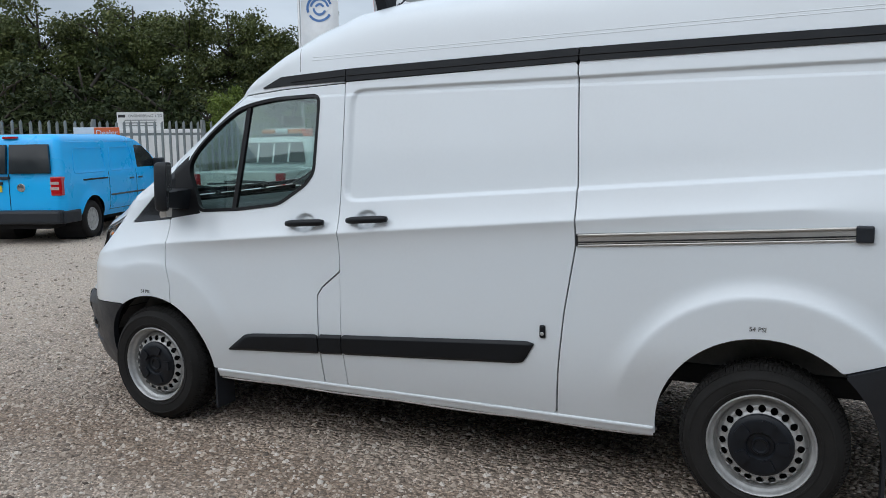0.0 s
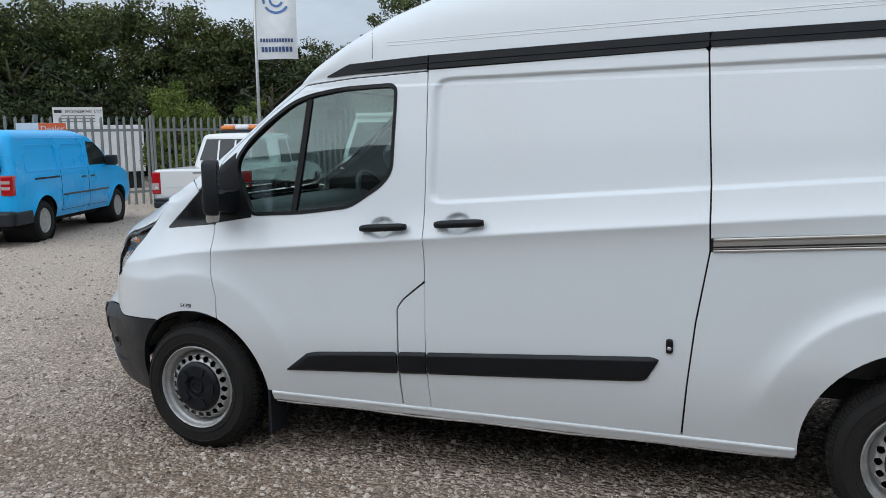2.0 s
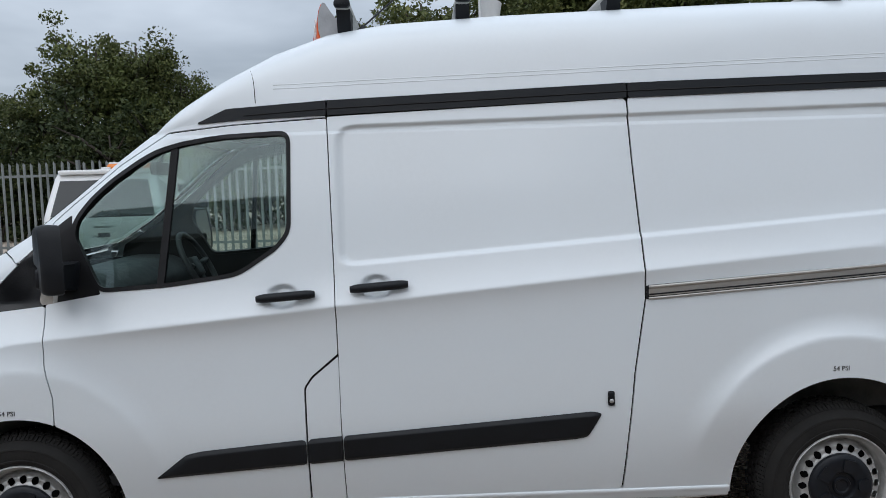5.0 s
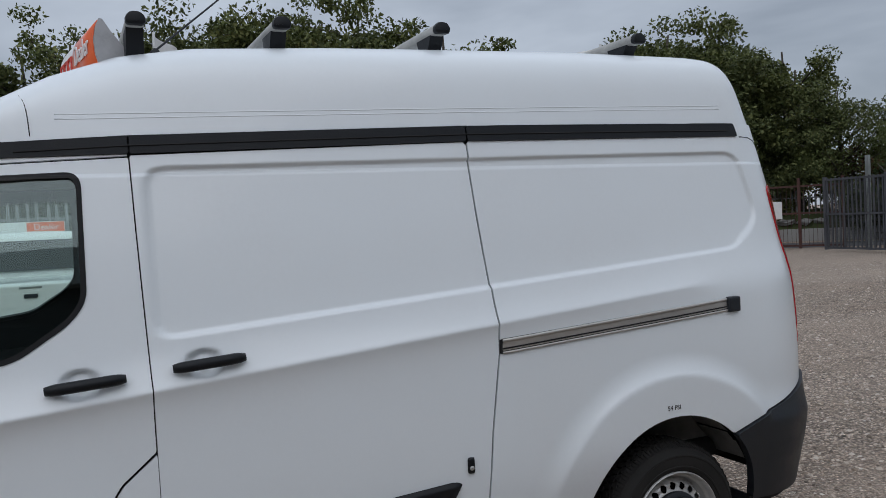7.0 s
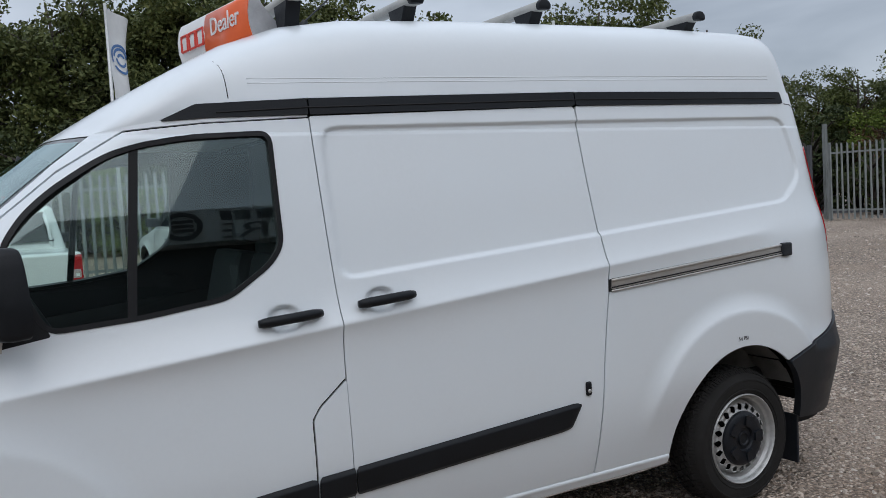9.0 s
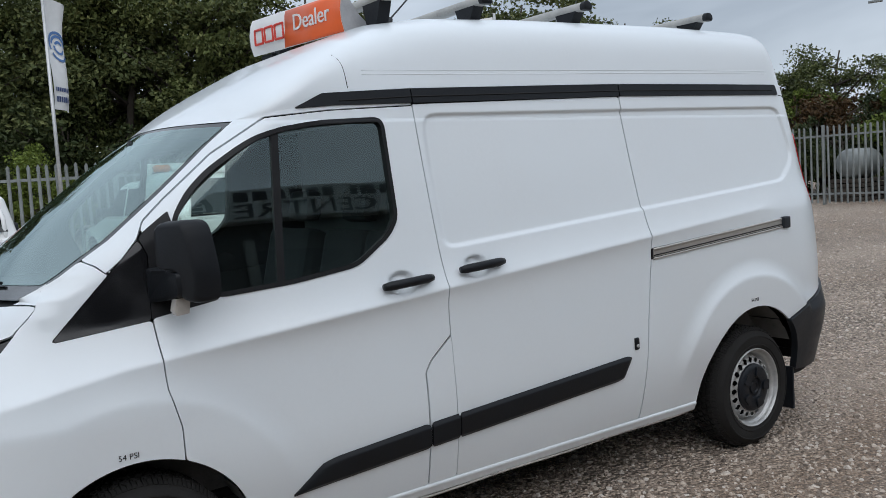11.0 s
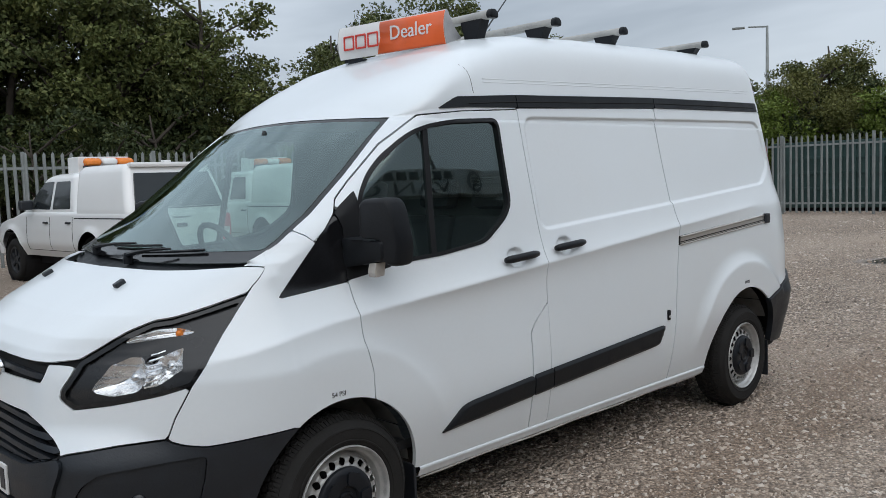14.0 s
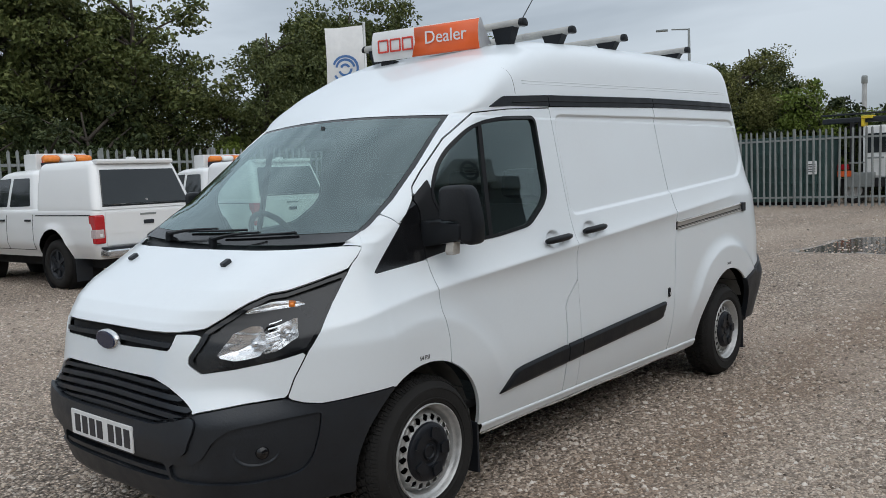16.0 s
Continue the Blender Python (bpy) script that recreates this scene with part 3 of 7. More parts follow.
def sheet_mesh(name, fn, ag, bg, fg, proud=0.0, rim=0.012, sides=(1,), flip=1.0, seam=None):
    """A panel cut out of a sheet, with its edge turned in; sides: 1 for the left, -1 for its mirror image."""
    pts, faces = clip_sheet(ag, bg, fg)
    a, b = pts[:, 0], pts[:, 1]
    n = flip * sheet_normal(fn, a, b)
    p = fn(a, b) + n * proud
    verts, polys = [p], [f[::-1] for f in faces] if flip < 0 else [list(f) for f in faces]
    if rim:
        seen = {}
        for f in polys:
            for u, v in zip(f, f[1:] + f[:1]):
                seen[(u, v)] = 1
        edge = [(u, v) for u, v in seen if (v, u) not in seen]
        if seam is not None:
            edge = [(u, v) for u, v in edge if not (abs(a[u] - seam) < 1e-6 and abs(a[v] - seam) < 1e-6)]
        ids = sorted({u for e in edge for u in e})
        top = {u: len(p) + k for k, u in enumerate(ids)}
        low = {u: len(p) + len(ids) + k for k, u in enumerate(ids)}
        verts += [p[ids], p[ids] - n[ids] * rim]
        polys = polys + [[top[v], top[u], low[u], low[v]] for u, v in edge]
    verts = np.concatenate(verts)
    out_v, out_f = [], []
    for side in sides:
        base = sum(len(v) for v in out_v)
        out_v.append(verts if side > 0 else verts * np.array([1, -1, 1]))
        out_f += [[base + k for k in (f if side > 0 else f[::-1])] for f in polys]
    me = bpy.data.meshes.new(name)
    me.from_pydata(np.concatenate(out_v).tolist(), [], out_f)
    me.shade_smooth()
    return me


def skin(name, field, mat, parent, proud=0.0, rim=0.012, both=True, label="", centre=False):
    """A panel of the van, on the left and on the right; centre: one piece across the middle."""
    fg = field(SG, ZG)
    got = []
    for sides in ([(1, -1)] if centre else [(1,), (-1,)] if both else [(1,)]):
        me = sheet_mesh(name, skin_point, SG, ZG, fg, proud, rim, sides, SKIN_NORMAL_FLIP, -1.45 if centre else None)
        me.materials.append(mat)
        ob = new(name, me)
        ob.parent = parent
        if label:
            ob["label"] = label
        got.append(ob)
    return got


def area(pts, r=0.0):
    pts = rounded(pts, r) if r else pts
    return lambda s, z: poly_sdf(s, z, pts)


def both_of(*fs):
    return lambda s, z: np.minimum.reduce([f(s, z) for f in fs])


def grown(f, d):
    return lambda s, z: f(s, z) + d


def outside(f, gap=0.0025):
    return lambda s, z: -f(s, z) - gap


def eave_z(x):
    return ramp(x, [0.42, 0.525, 0.72, 0.85, 1.25, 2.5, 3.84], [1.835, 1.845, 1.876, 1.934, 1.955, 1.988, 2.005])


arch_front = lambda s, z: np.hypot(s, z - HUB_Z) - ARCH_F
arch_rear = lambda s, z: np.hypot((s - 3.3) * 1.02, z - HUB_Z) - ARCH_R
below_eave = lambda s, z: eave_z(np.minimum(s, 3.84)) - z
behind_screen = lambda s, z: np.where(s > NOSE_S, s - screen_x(z), -1.0)
G = 0.0016
BONNET = area([(-1.6, 0.970), (-1.19, 0.968), (-1.04, 0.970), (-0.945, 0.980), (-0.87, 1.027), (-0.797, 1.073), (-0.73, 1.103), (-0.672, 1.110), (-0.607, 1.129), (-0.515, 1.155), (-0.405, 1.180),
               (-0.38, 1.203), (-0.330, 1.236), (-0.290, 1.259), (-0.299, 1.264), (-0.340, 1.268), (-0.48, 1.270), (-0.622, 1.267), (-0.782, 1.262), (-0.96, 1.259), (-1.29, 1.257), (-1.6, 1.254)])
HEAD = area([(-1.004, 0.846), (-1.002, 0.877), (-0.945, 0.972), (-0.874, 1.018), (-0.797, 1.065), (-0.733, 1.095), (-0.675, 1.101), (-0.609, 1.120), (-0.516, 1.146), (-0.402, 1.171), (-0.529, 0.990), (-0.616, 0.880),
             (-0.719, 0.851), (-0.866, 0.821), (-0.961, 0.809)])
SLOT = area([(-1.6, 0.960), (-1.045, 0.960), (-1.082, 0.898), (-1.194, 0.899), (-1.33, 0.894), (-1.6, 0.893)])
GRILLE = area([(-1.6, 0.783), (-1.339, 0.785), (-1.143, 0.785), (-1.078, 0.760), (-0.995, 0.704), (-0.944, 0.660), (-1.112, 0.620), (-1.28, 0.620), (-1.6, 0.622)], 0.02)
NOSE = area([(-1.6, 0.963), (-1.0, 0.963), (-0.62, 0.93), (-0.618, 0.880), (-0.670, 0.771), (-0.692, 0.700), (-0.815, 0.688), (-0.935, 0.667), (-0.95, 0.655), (-1.6, 0.56)])
FRAME = area([(-1.6, 0.612), (-1.28, 0.61), (-1.11, 0.61), (-0.945, 0.650), (-0.928, 0.630), (-0.928, 0.606), (-0.956, 0.511), (-0.995, 0.491), (-1.181, 0.477), (-1.6, 0.462)], 0.02)
BUMPER = area([(-1.6, 0.62), (-0.935, 0.662), (-0.815, 0.684), (-0.692, 0.695), (-0.680, 0.686), (-0.632, 0.671), (-0.566, 0.661), (-0.40, 0.673), (-0.235, 0.679), (0.0, 0.68), (0.0, 0.25), (-1.0, 0.24), (-1.6, 0.27)])
FOG = area([(-0.560, 0.629), (-0.682, 0.618), (-0.815, 0.598), (-0.860, 0.560), (-0.899, 0.484), (-0.935, 0.458), (-1.052, 0.447), (-1.040, 0.384), (-0.954, 0.380), (-0.772, 0.364), (-0.661, 0.374), (-0.609, 0.393), (-0.581, 0.442), (-0.562, 0.546)], 0.02)
LOWER = area([(-1.6, 0.443), (-1.078, 0.448), (-1.056, 0.378), (-1.244, 0.375), (-1.6, 0.370)], 0.015)
TRIM_TRI = area([(-0.20, 1.147), (0.102, 1.443), (0.124, 1.39), (0.108, 1.178)], 0.008)
WING = area([(-0.402, 1.168), (-0.529, 0.988), (-0.614, 0.880), (-0.666, 0.771), (-0.688, 0.701), (-0.678, 0.691), (-0.632, 0.676), (-0.566, 0.666), (-0.40, 0.678), (-0.235, 0.684), (0.0, 0.60), (0.151, 0.60),
             (0.151, 0.82), (0.120, 0.95), (0.115, 1.06), (0.110, 1.178), (0.030, 1.380), (-0.014, 1.341), (-0.038, 1.366), (-0.082, 1.392), (-0.154, 1.347), (-0.216, 1.312), (-0.262, 1.288), (-0.292, 1.272), (-0.290, 1.259), (-0.326, 1.234), (-0.377, 1.200)])
PILLAR = area([(-0.20, 1.45), (-0.10, 1.407), (-0.079, 1.396), (-0.036, 1.371), (-0.012, 1.346), (0.040, 1.385), (0.10, 1.449), (0.13, 1.508), (0.21, 1.578), (0.40, 1.728), (0.61, 1.848), (0.87, 1.871), (1.255, 1.889), (1.255, 1.96),
               (0.40, 2.0), (-0.3, 1.5)])
WINDOW_PTS = rounded([(0.325, 1.224), (0.215, 1.445), (0.225, 1.51), (0.285, 1.594), (0.37, 1.668), (0.485, 1.740), (0.56, 1.778), (0.66, 1.806), (0.82, 1.828), (1.105, 1.838), (1.10, 1.44), (1.05, 1.375), (0.89, 1.273), (0.62, 1.240)], 0.045)
WINDOW = lambda s, z: poly_sdf(s, z, WINDOW_PTS)
SAIL = area([(0.110, 1.181), (0.338, 1.216), (0.224, 1.44), (0.214, 1.535), (0.127, 1.472), (0.1065, 1.447), (0.1275, 1.39)], 0.004)
SAIL_CUT = area([(0.08, 1.175), (0.110, 1.181), (0.338, 1.216), (0.224, 1.44), (0.214, 1.535), (0.127, 1.472), (0.07, 1.425)])
DOOR = area([(0.113, 1.178), (0.118, 1.06), (0.123, 0.95), (0.154, 0.82), (0.155, 0.70), (0.40, 0.345), (1.142, 0.345), (1.139, 0.82), (1.169, 0.863), (1.277, 0.951), (1.275, 1.15),
             (1.262, 1.6), (1.255, 1.884), (0.87, 1.867), (0.61, 1.843), (0.40, 1.723), (0.21, 1.573), (0.13, 1.503), (0.104, 1.448), (0.127, 1.37)])
FLAP = area([(1.147, 0.345), (1.144, 0.818), (1.173, 0.859), (1.279, 0.944), (1.280, 0.64), (1.286, 0.345)])
SLIDE = area([(1.287, 0.345), (1.281, 0.64), (1.2765, 1.13), (1.2635, 1.6), (1.2565, 1.891), (2.475, 1.9265), (2.488, 1.65), (2.503, 1.39), (2.508, 1.13), (2.46, 0.84), (2.43, 0.567), (2.41, 0.345)])
QUARTER = area([(2.414, 0.33), (2.434, 0.567), (2.464, 0.84), (2.512, 1.13), (2.507, 1.39), (2.492, 1.65), (2.479, 1.93), (2.48, 2.1), (5.1, 2.1), (5.1, 0.86), (4.1, 0.86), (3.77, 0.736),
                (3.55, 0.66), (3.2, 0.30), (2.9, 0.30)])
REAR_BUMPER = area([(3.50, 0.636), (3.77, 0.732), (4.1, 0.856), (5.1, 0.856), (5.1, 0.37), (3.85, 0.35), (3.66, 0.36), (3.6, 0.5)])
TAIL = area([(3.985, 1.72), (4.06, 1.735), (4.19, 1.66), (4.22, 0.90), (4.12, 0.885), (4.06, 1.2)], 0.03)
STRIP = area([(0.722, 1.874), (0.85, 1.931), (1.25, 1.952), (2.5, 1.985), (3.84, 2.002), (3.852, 1.945), (2.5, 1.927), (1.25, 1.894), (0.9, 1.886)], 0.01)
MOULD = area([(0.53, 0.472), (0.66, 0.570), (0.72, 0.582), (1.14, 0.615), (2.29, 0.686), (2.325, 0.676), (2.268, 0.582), (2.22, 0.574), (1.28, 0.519)], 0.012)
TRACK = area([(2.512, 1.126), (2.512, 1.184), (3.665, 1.250), (3.665, 1.196)])

van = thing("panel_van", pose(0, 0.048, 0), "white high-roof panel van with black mouldings parked on gravel", "van")

clear_of_screen = lambda s, z: np.where(z > 1.279, s - screen_x(z), 1.0)
skin("front_wing", both_of(WING, arch_front, outside(TRIM_TRI), clear_of_screen), PAINT, van)
skin("bonnet", grown(BONNET, -G), PAINT, van, centre=True)
skin("nose_panel", both_of(grown(NOSE, -G), outside(HEAD), outside(SLOT), outside(GRILLE), outside(FRAME)), PAINT, van, centre=True)
skin("front_bumper", both_of(grown(BUMPER, -G), arch_front, outside(FRAME), outside(FOG), outside(LOWER), outside(GRILLE)), PLASTIC, van, centre=True, rim=0.03)
skin("grille_surround", both_of(FRAME, outside(GRILLE)), PLASTIC, van, proud=0.016, rim=0.03, centre=True)
skin("fog_lamp_panel", FOG, PLASTIC, van, proud=-0.012, rim=0.0)
skin("pillar", both_of(PILLAR, behind_screen, below_eave, outside(STRIP, 0.0)), PAINT, van)
skin("wing_trim", TRIM_TRI, GLOSS_BLACK, van, proud=-0.002)
doors = skin("front_door", both_of(grown(DOOR, -G), arch_front, outside(WINDOW, -0.004), outside(SAIL_CUT, 0.0)), PAINT, van, rim=0.02)
flaps = skin("fuel_flap", grown(FLAP, -0.001), PAINT, van)
slides = skin("sliding_door", grown(SLIDE, -G), PAINT, van, rim=0.02)
skin("rear_quarter_panel", both_of(grown(QUARTER, -G), arch_rear, below_eave, outside(STRIP, 0.0), outside(TAIL), lambda s, z: 4.994 - s), PAINT, van)
skin("rear_bumper", both_of(REAR_BUMPER, arch_rear), PLASTIC, van, proud=0.014, rim=0.04, centre=False)
tails = skin("tail_lamp", TAIL, RED_LENS, van, proud=0.006, label="red and clear rear lamp")
for ob, strip in zip(tails, skin("clear_strip", area([(4.085, 1.665), (4.150, 1.640), (4.200, 1.50), (4.212, 1.0), (4.180, 0.95), (4.150, 1.25), (4.110, 1.52)], 0.01), LAMP_CLEAR, van, proud=0.010, rim=0.006)):
    strip.parent = ob
for sd in (1, -1):
    ks = [(3.868, 1.944), (3.93, 1.942), (3.98, 1.932), (4.02, 1.905), (4.06, 1.862), (4.10, 1.810), (4.14, 1.76)]
    bm = bmesh.new()
    tube(bm, [Vector(skin_point(np.array(s), np.array(z)) * np.array([1, sd, 1])) for s, z in ks], 0.003, 5)
    part("quarter_seam", bm, DARK, van)
SILL_EDGE = [(-0.020, 0.352), (-0.004, 0.348), (0.002, 0.345), (0.0045, 0.341), (0.005, 0.337), (0.0035, 0.331), (0.000, 0.326), (-0.004, 0.318), (-0.008, 0.308), (-0.011, 0.300), (-0.016, 0.297), (-0.03, 0.296)]
for sd in (1, -1):
    bm = bmesh.new()
    rows = []
    for x in np.linspace(0.425, 2.852, 26):
        body = float(half_width(np.array(x), np.array(0.345)))
        rows.append([bm.verts.new((x, -sd * (body + out), z - 0.004 * smooth(x, 1.6, 2.87))) for out, z in SILL_EDGE])
    for u, v in zip(rows, rows[1:]):
        for k in range(len(SILL_EDGE) - 1):
            bm.faces.new((u[k], u[k + 1], v[k + 1], v[k]))
    bmesh.ops.recalc_face_normals(bm, faces=bm.faces)
    part("sill", bm, PAINT, van, "rolled white sill", True)
    bm = bmesh.new()
    tube(bm, [(x, -sd * (0.928 - 0.004 * abs(x - 1.6)), 0.293 + 0.003 * math.sin(x * 9)) for x in np.linspace(0.44, 2.84, 20)], [0.004] + [0.0055] * 18 + [0.004], 8)
    part("sill_ridge", bm, SILL_GRIME, van, "grimy sill flange", True)
for name, lo, hi in (("roof_strip", 0.6, 1.254), ("roof_strip", 1.260, 2.477), ("roof_strip", 2.483, 4.0)):
    skin(name, both_of(STRIP, lambda s, z, lo=lo, hi=hi: np.minimum(s - lo, hi - s)), TRIM_BLACK, van, proud=0.007, rim=0.014, label="ribbed black plastic roof strip")
for sd in (1, -1):
    line = [np.linspace(0.92, 3.80, 90)]
    p = skin_point(line[0], eave_z(line[0]) - 0.034)
    bm = bmesh.new()
    tube(bm, [Vector((x, sd * (y - 0.0085), z)) for x, y, z in p], 0.003, 5)
    part("strip_groove", bm, DARK, van)
MS, MZ = np.meshgrid(np.arange(0.50, 2.36, 0.02), np.arange(0.455, 0.70, 0.004), indexing="ij")


def mould_point(s, z):
    """The moulding's face: its edge is bevelled."""
    n = SKIN_NORMAL_FLIP * sheet_normal(skin_point, s, z)
    return skin_point(s, z) + n * (0.006 + 0.012 * np.clip(MOULD(s, z) / 0.016, 0, 1))[..., None]


for owner, lo, hi in ((doors, 0.5, 1.1385), (flaps, 1.147, 1.282), (slides, 1.289, 2.5)):
    for ob, sd in zip(owner, (1, -1)):
        me = sheet_mesh("side_moulding", mould_point, MS, MZ, both_of(MOULD, lambda s, z, lo=lo, hi=hi: np.minimum(s - lo, hi - s))(MS, MZ), 0.0, 0.012, (sd,), SKIN_NORMAL_FLIP)
        me.materials.append(TRIM_BLACK)
        mo = new("side_moulding", me)
        mo.parent = ob
        mo["label"] = "black side moulding"
for ob, sd in zip(doors, (1, -1)):
    for nm, f, mat, pr, rm in (("window_seal", both_of(grown(WINDOW, 0.003), outside(grown(WINDOW, -0.014), 0.0)), SEAL, 0.003, 0.03),
                               ("window_glass", grown(WINDOW, -0.009), GLASS, -0.012, 0.0),
                               ("quarter_bar", both_of(grown(WINDOW, -0.01), area([(0.557, 1.2), (0.586, 1.2), (0.658, 1.85), (0.629, 1.85)])), SEAL, -0.004, 0.02),
                               ("mirror_sail", SAIL, SEAL, 0.001, 0.02)):
        me = sheet_mesh(nm, skin_point, SG, ZG, f(SG, ZG), pr, rm, (sd,), SKIN_NORMAL_FLIP)
        me.materials.append(mat)
        g = new(nm, me)
        g.parent = ob
        if nm == "window_glass":
            g.visible_shadow = False
# rear lamps' clear strip, grilles and lamps
skin("grille_backing", grown(GRILLE, 0.02), DARK, van, proud=-0.045, rim=0.0, centre=True)
for zc, zh in ((0.770, 0.009), (0.735, 0.010), (0.700, 0.010), (0.664, 0.010), (0.632, 0.009)):
    skin("grille_bar", both_of(GRILLE, lambda s, z, zc=zc, zh=zh: zh - np.abs(z - zc + 0.10 * (s + 1.45) ** 2)), PLASTIC, van, proud=-0.006, rim=0.035, centre=True)
skin("slot_backing", grown(SLOT, 0.012), DARK, van, proud=-0.028, rim=0.0, centre=True)
skin("slot_bar", both_of(grown(SLOT, -0.004), lambda s, z: 0.010 - np.abs(z - 0.926 + 0.02 * (s + 1.45))), PLASTIC, van, proud=-0.004, rim=0.02, centre=True)
skin("lower_backing", grown(LOWER, 0.01), DARK, van, proud=-0.05, rim=0.0, centre=True)
for zc in (0.405, 0.370):
    skin("lower_bar", both_of(LOWER, lambda s, z, zc=zc: 0.011 - np.abs(z - zc)), PLASTIC, van, proud=-0.006, rim=0.03, centre=True)
BOWL_IN = [(-0.926, 0.868), (-0.912, 0.900), (-0.866, 0.962), (-0.805, 0.988), (-0.770, 0.986), (-0.762, 0.965), (-0.775, 0.900), (-0.797, 0.863), (-0.868, 0.848)]
BOWL_OUT = [(-0.633, 1.018), (-0.642, 0.942), (-0.744, 0.878), (-0.760, 0.880), (-0.717, 0.981), (-0.693, 0.995)]
LEAF_LAMP = [(-0.823, 1.028), (-0.787, 1.055), (-0.719, 1.077), (-0.652, 1.078), (-0.593, 1.062), (-0.692, 1.046), (-0.765, 1.034)]
FINE_S, FINE_Z = np.meshgrid(np.arange(-0.95, -0.58, 0.006), np.arange(0.83, 1.10, 0.006), indexing="ij")
heads = []
for sd in (1, -1):
    me = sheet_mesh("headlamp", skin_point, SG, ZG, HEAD(SG, ZG), -0.085, 0.0, (sd,), SKIN_NORMAL_FLIP)
    me.materials.append(BEZEL)
    hl = new("headlamp", me)
    hl.parent = van
    hl["label"] = "clear headlamp with black bezel and two reflectors"
    heads.append(hl)
    me = sheet_mesh("bezel", skin_point, SG, ZG, both_of(HEAD, outside(grown(HEAD, -0.014), 0))(SG, ZG), -0.004, 0.085, (sd,), SKIN_NORMAL_FLIP)
    me.materials.append(GLOSS_BLACK)
    new("bezel", me).parent = hl
    me = sheet_mesh("bezel_mask", skin_point, SG, ZG, both_of(grown(HEAD, -0.012), outside(area(BOWL_IN, 0.012), 0.0), outside(area(BOWL_OUT, 0.012), 0.0), outside(area(LEAF_LAMP), 0.0), outside(area([(-0.757, 0.985), (-0.715, 0.992), (-0.762, 0.876), (-0.790, 0.868)]), 0.0))(SG, ZG), -0.020, 0.02, (sd,), SKIN_NORMAL_FLIP)
    me.materials.append(BEZEL)
    new("bezel_mask", me).parent = hl
    # dished reflectors, their fins and the slim turn signal above
    for nm, outl, deep, wide in (("reflector", BOWL_IN, 0.055, 0.032), ("reflector", BOWL_OUT, 0.050, 0.022), ("turn_signal_reflector", LEAF_LAMP, 0.022, 0.012)):
        f = area(outl, 0.012)

        def dish(s, z, f=f, deep=deep, wide=wide):
            n = SKIN_NORMAL_FLIP * sheet_normal(skin_point, s, z)
            return skin_point(s, z) - n * (0.020 + deep * (1 - np.exp(-np.clip(f(s, z), 0, 1) / wide)))[..., None]

        me = sheet_mesh(nm, dish, FINE_S, FINE_Z, f(FINE_S, FINE_Z), 0.0, 0.03, (sd,), SKIN_NORMAL_FLIP)
        me.materials.append(REFLECTOR)
        ob = new(nm, me)
        ob.parent = hl
        ob["label"] = "bright lamp reflector"
    for k in range(7):
        bm = bmesh.new()
        q = k / 6
        s0, z0 = -0.786 + 0.034 * q, 0.874 + 0.108 * q
        path = [Vector(skin_point(s, z)) + Vector((0.022, 0.010, 0)) for s, z in ((s0, z0), (s0 + 0.024, z0 + 0.006), (s0 + 0.048, z0 + 0.014))]
        tube(bm, path, 0.0038, 5)
        if sd < 0:
            bmesh.ops.transform(bm, verts=bm.verts, matrix=Matrix.Diagonal((1, -1, 1, 1)))
        part("reflector_fin", bm, REFLECTOR, hl)
    for s0, z0, r in ((-0.812, 0.915, 0.018), (-0.682, 0.965, 0.016)):
        bm = bmesh.new()
        n = Vector(SKIN_NORMAL_FLIP * sheet_normal(skin_point, np.array(s0), np.array(z0)))
        c = Vector(skin_point(s0, z0)) - n * 0.05
        bmesh.ops.create_uvsphere(bm, u_segments=14, v_segments=8, radius=r, matrix=Matrix.Translation((c.x, sd * c.y, c.z)))
        part("bulb_cap", bm, CHROME, hl, "", True)
    bm = bmesh.new()
    n = Vector(SKIN_NORMAL_FLIP * sheet_normal(skin_point, np.array(-0.654), np.array(1.062)))
    c = Vector(skin_point(-0.654, 1.062)) - n * 0.026
    bmesh.ops.create_uvsphere(bm, u_segments=12, v_segments=8, radius=0.013, matrix=Matrix.Translation((c.x, sd * c.y, c.z)))
    part("indicator_bulb", bm, AMBER, hl, "", True)
    me = sheet_mesh("lens", skin_point, SG, ZG, grown(HEAD, -0.002)(SG, ZG), 0.001, 0.0, (sd,), SKIN_NORMAL_FLIP)
    me.materials.append(CLEAR)
    ln = new("lens", me)
    ln.parent = hl
    ln.visible_shadow = False
    # fog lamp in its cup
    c = Vector(skin_point(-0.728, 0.488))
    out = Vector(SKIN_NORMAL_FLIP * sheet_normal(skin_point, np.array(-0.728), np.array(0.488)))
    face = Matrix.Rotation(math.atan2(out.y, out.x), 4, "Z")
    bm = bmesh.new()
    lathe(bm, [(0.001, 0.012), (0.020, 0.009), (0.027, 0.0), (0.030, -0.014), (0.033, -0.03)], 20, "x")
    bmesh.ops.transform(bm, verts=bm.verts, matrix=Matrix.Diagonal((1, sd, 1, 1)) @ Matrix.Translation(c - out * 0.010) @ face)
    part("fog_lamp", bm, GLOSS_BLACK, van, "", True)
    bm = bmesh.new()
    lathe(bm, [(0.032, -0.024), (0.044, -0.020), (0.060, -0.006), (0.066, -0.0015), (0.070, -0.008)], 28, "x")
    bmesh.ops.transform(bm, verts=bm.verts, matrix=Matrix.Diagonal((1, sd, 1, 1)) @ Matrix.Translation(c - out * 0.010) @ face @ Matrix.Translation((0, -0.022, 0)) @ Matrix.Diagonal((1, 1.35, 0.82, 1)))
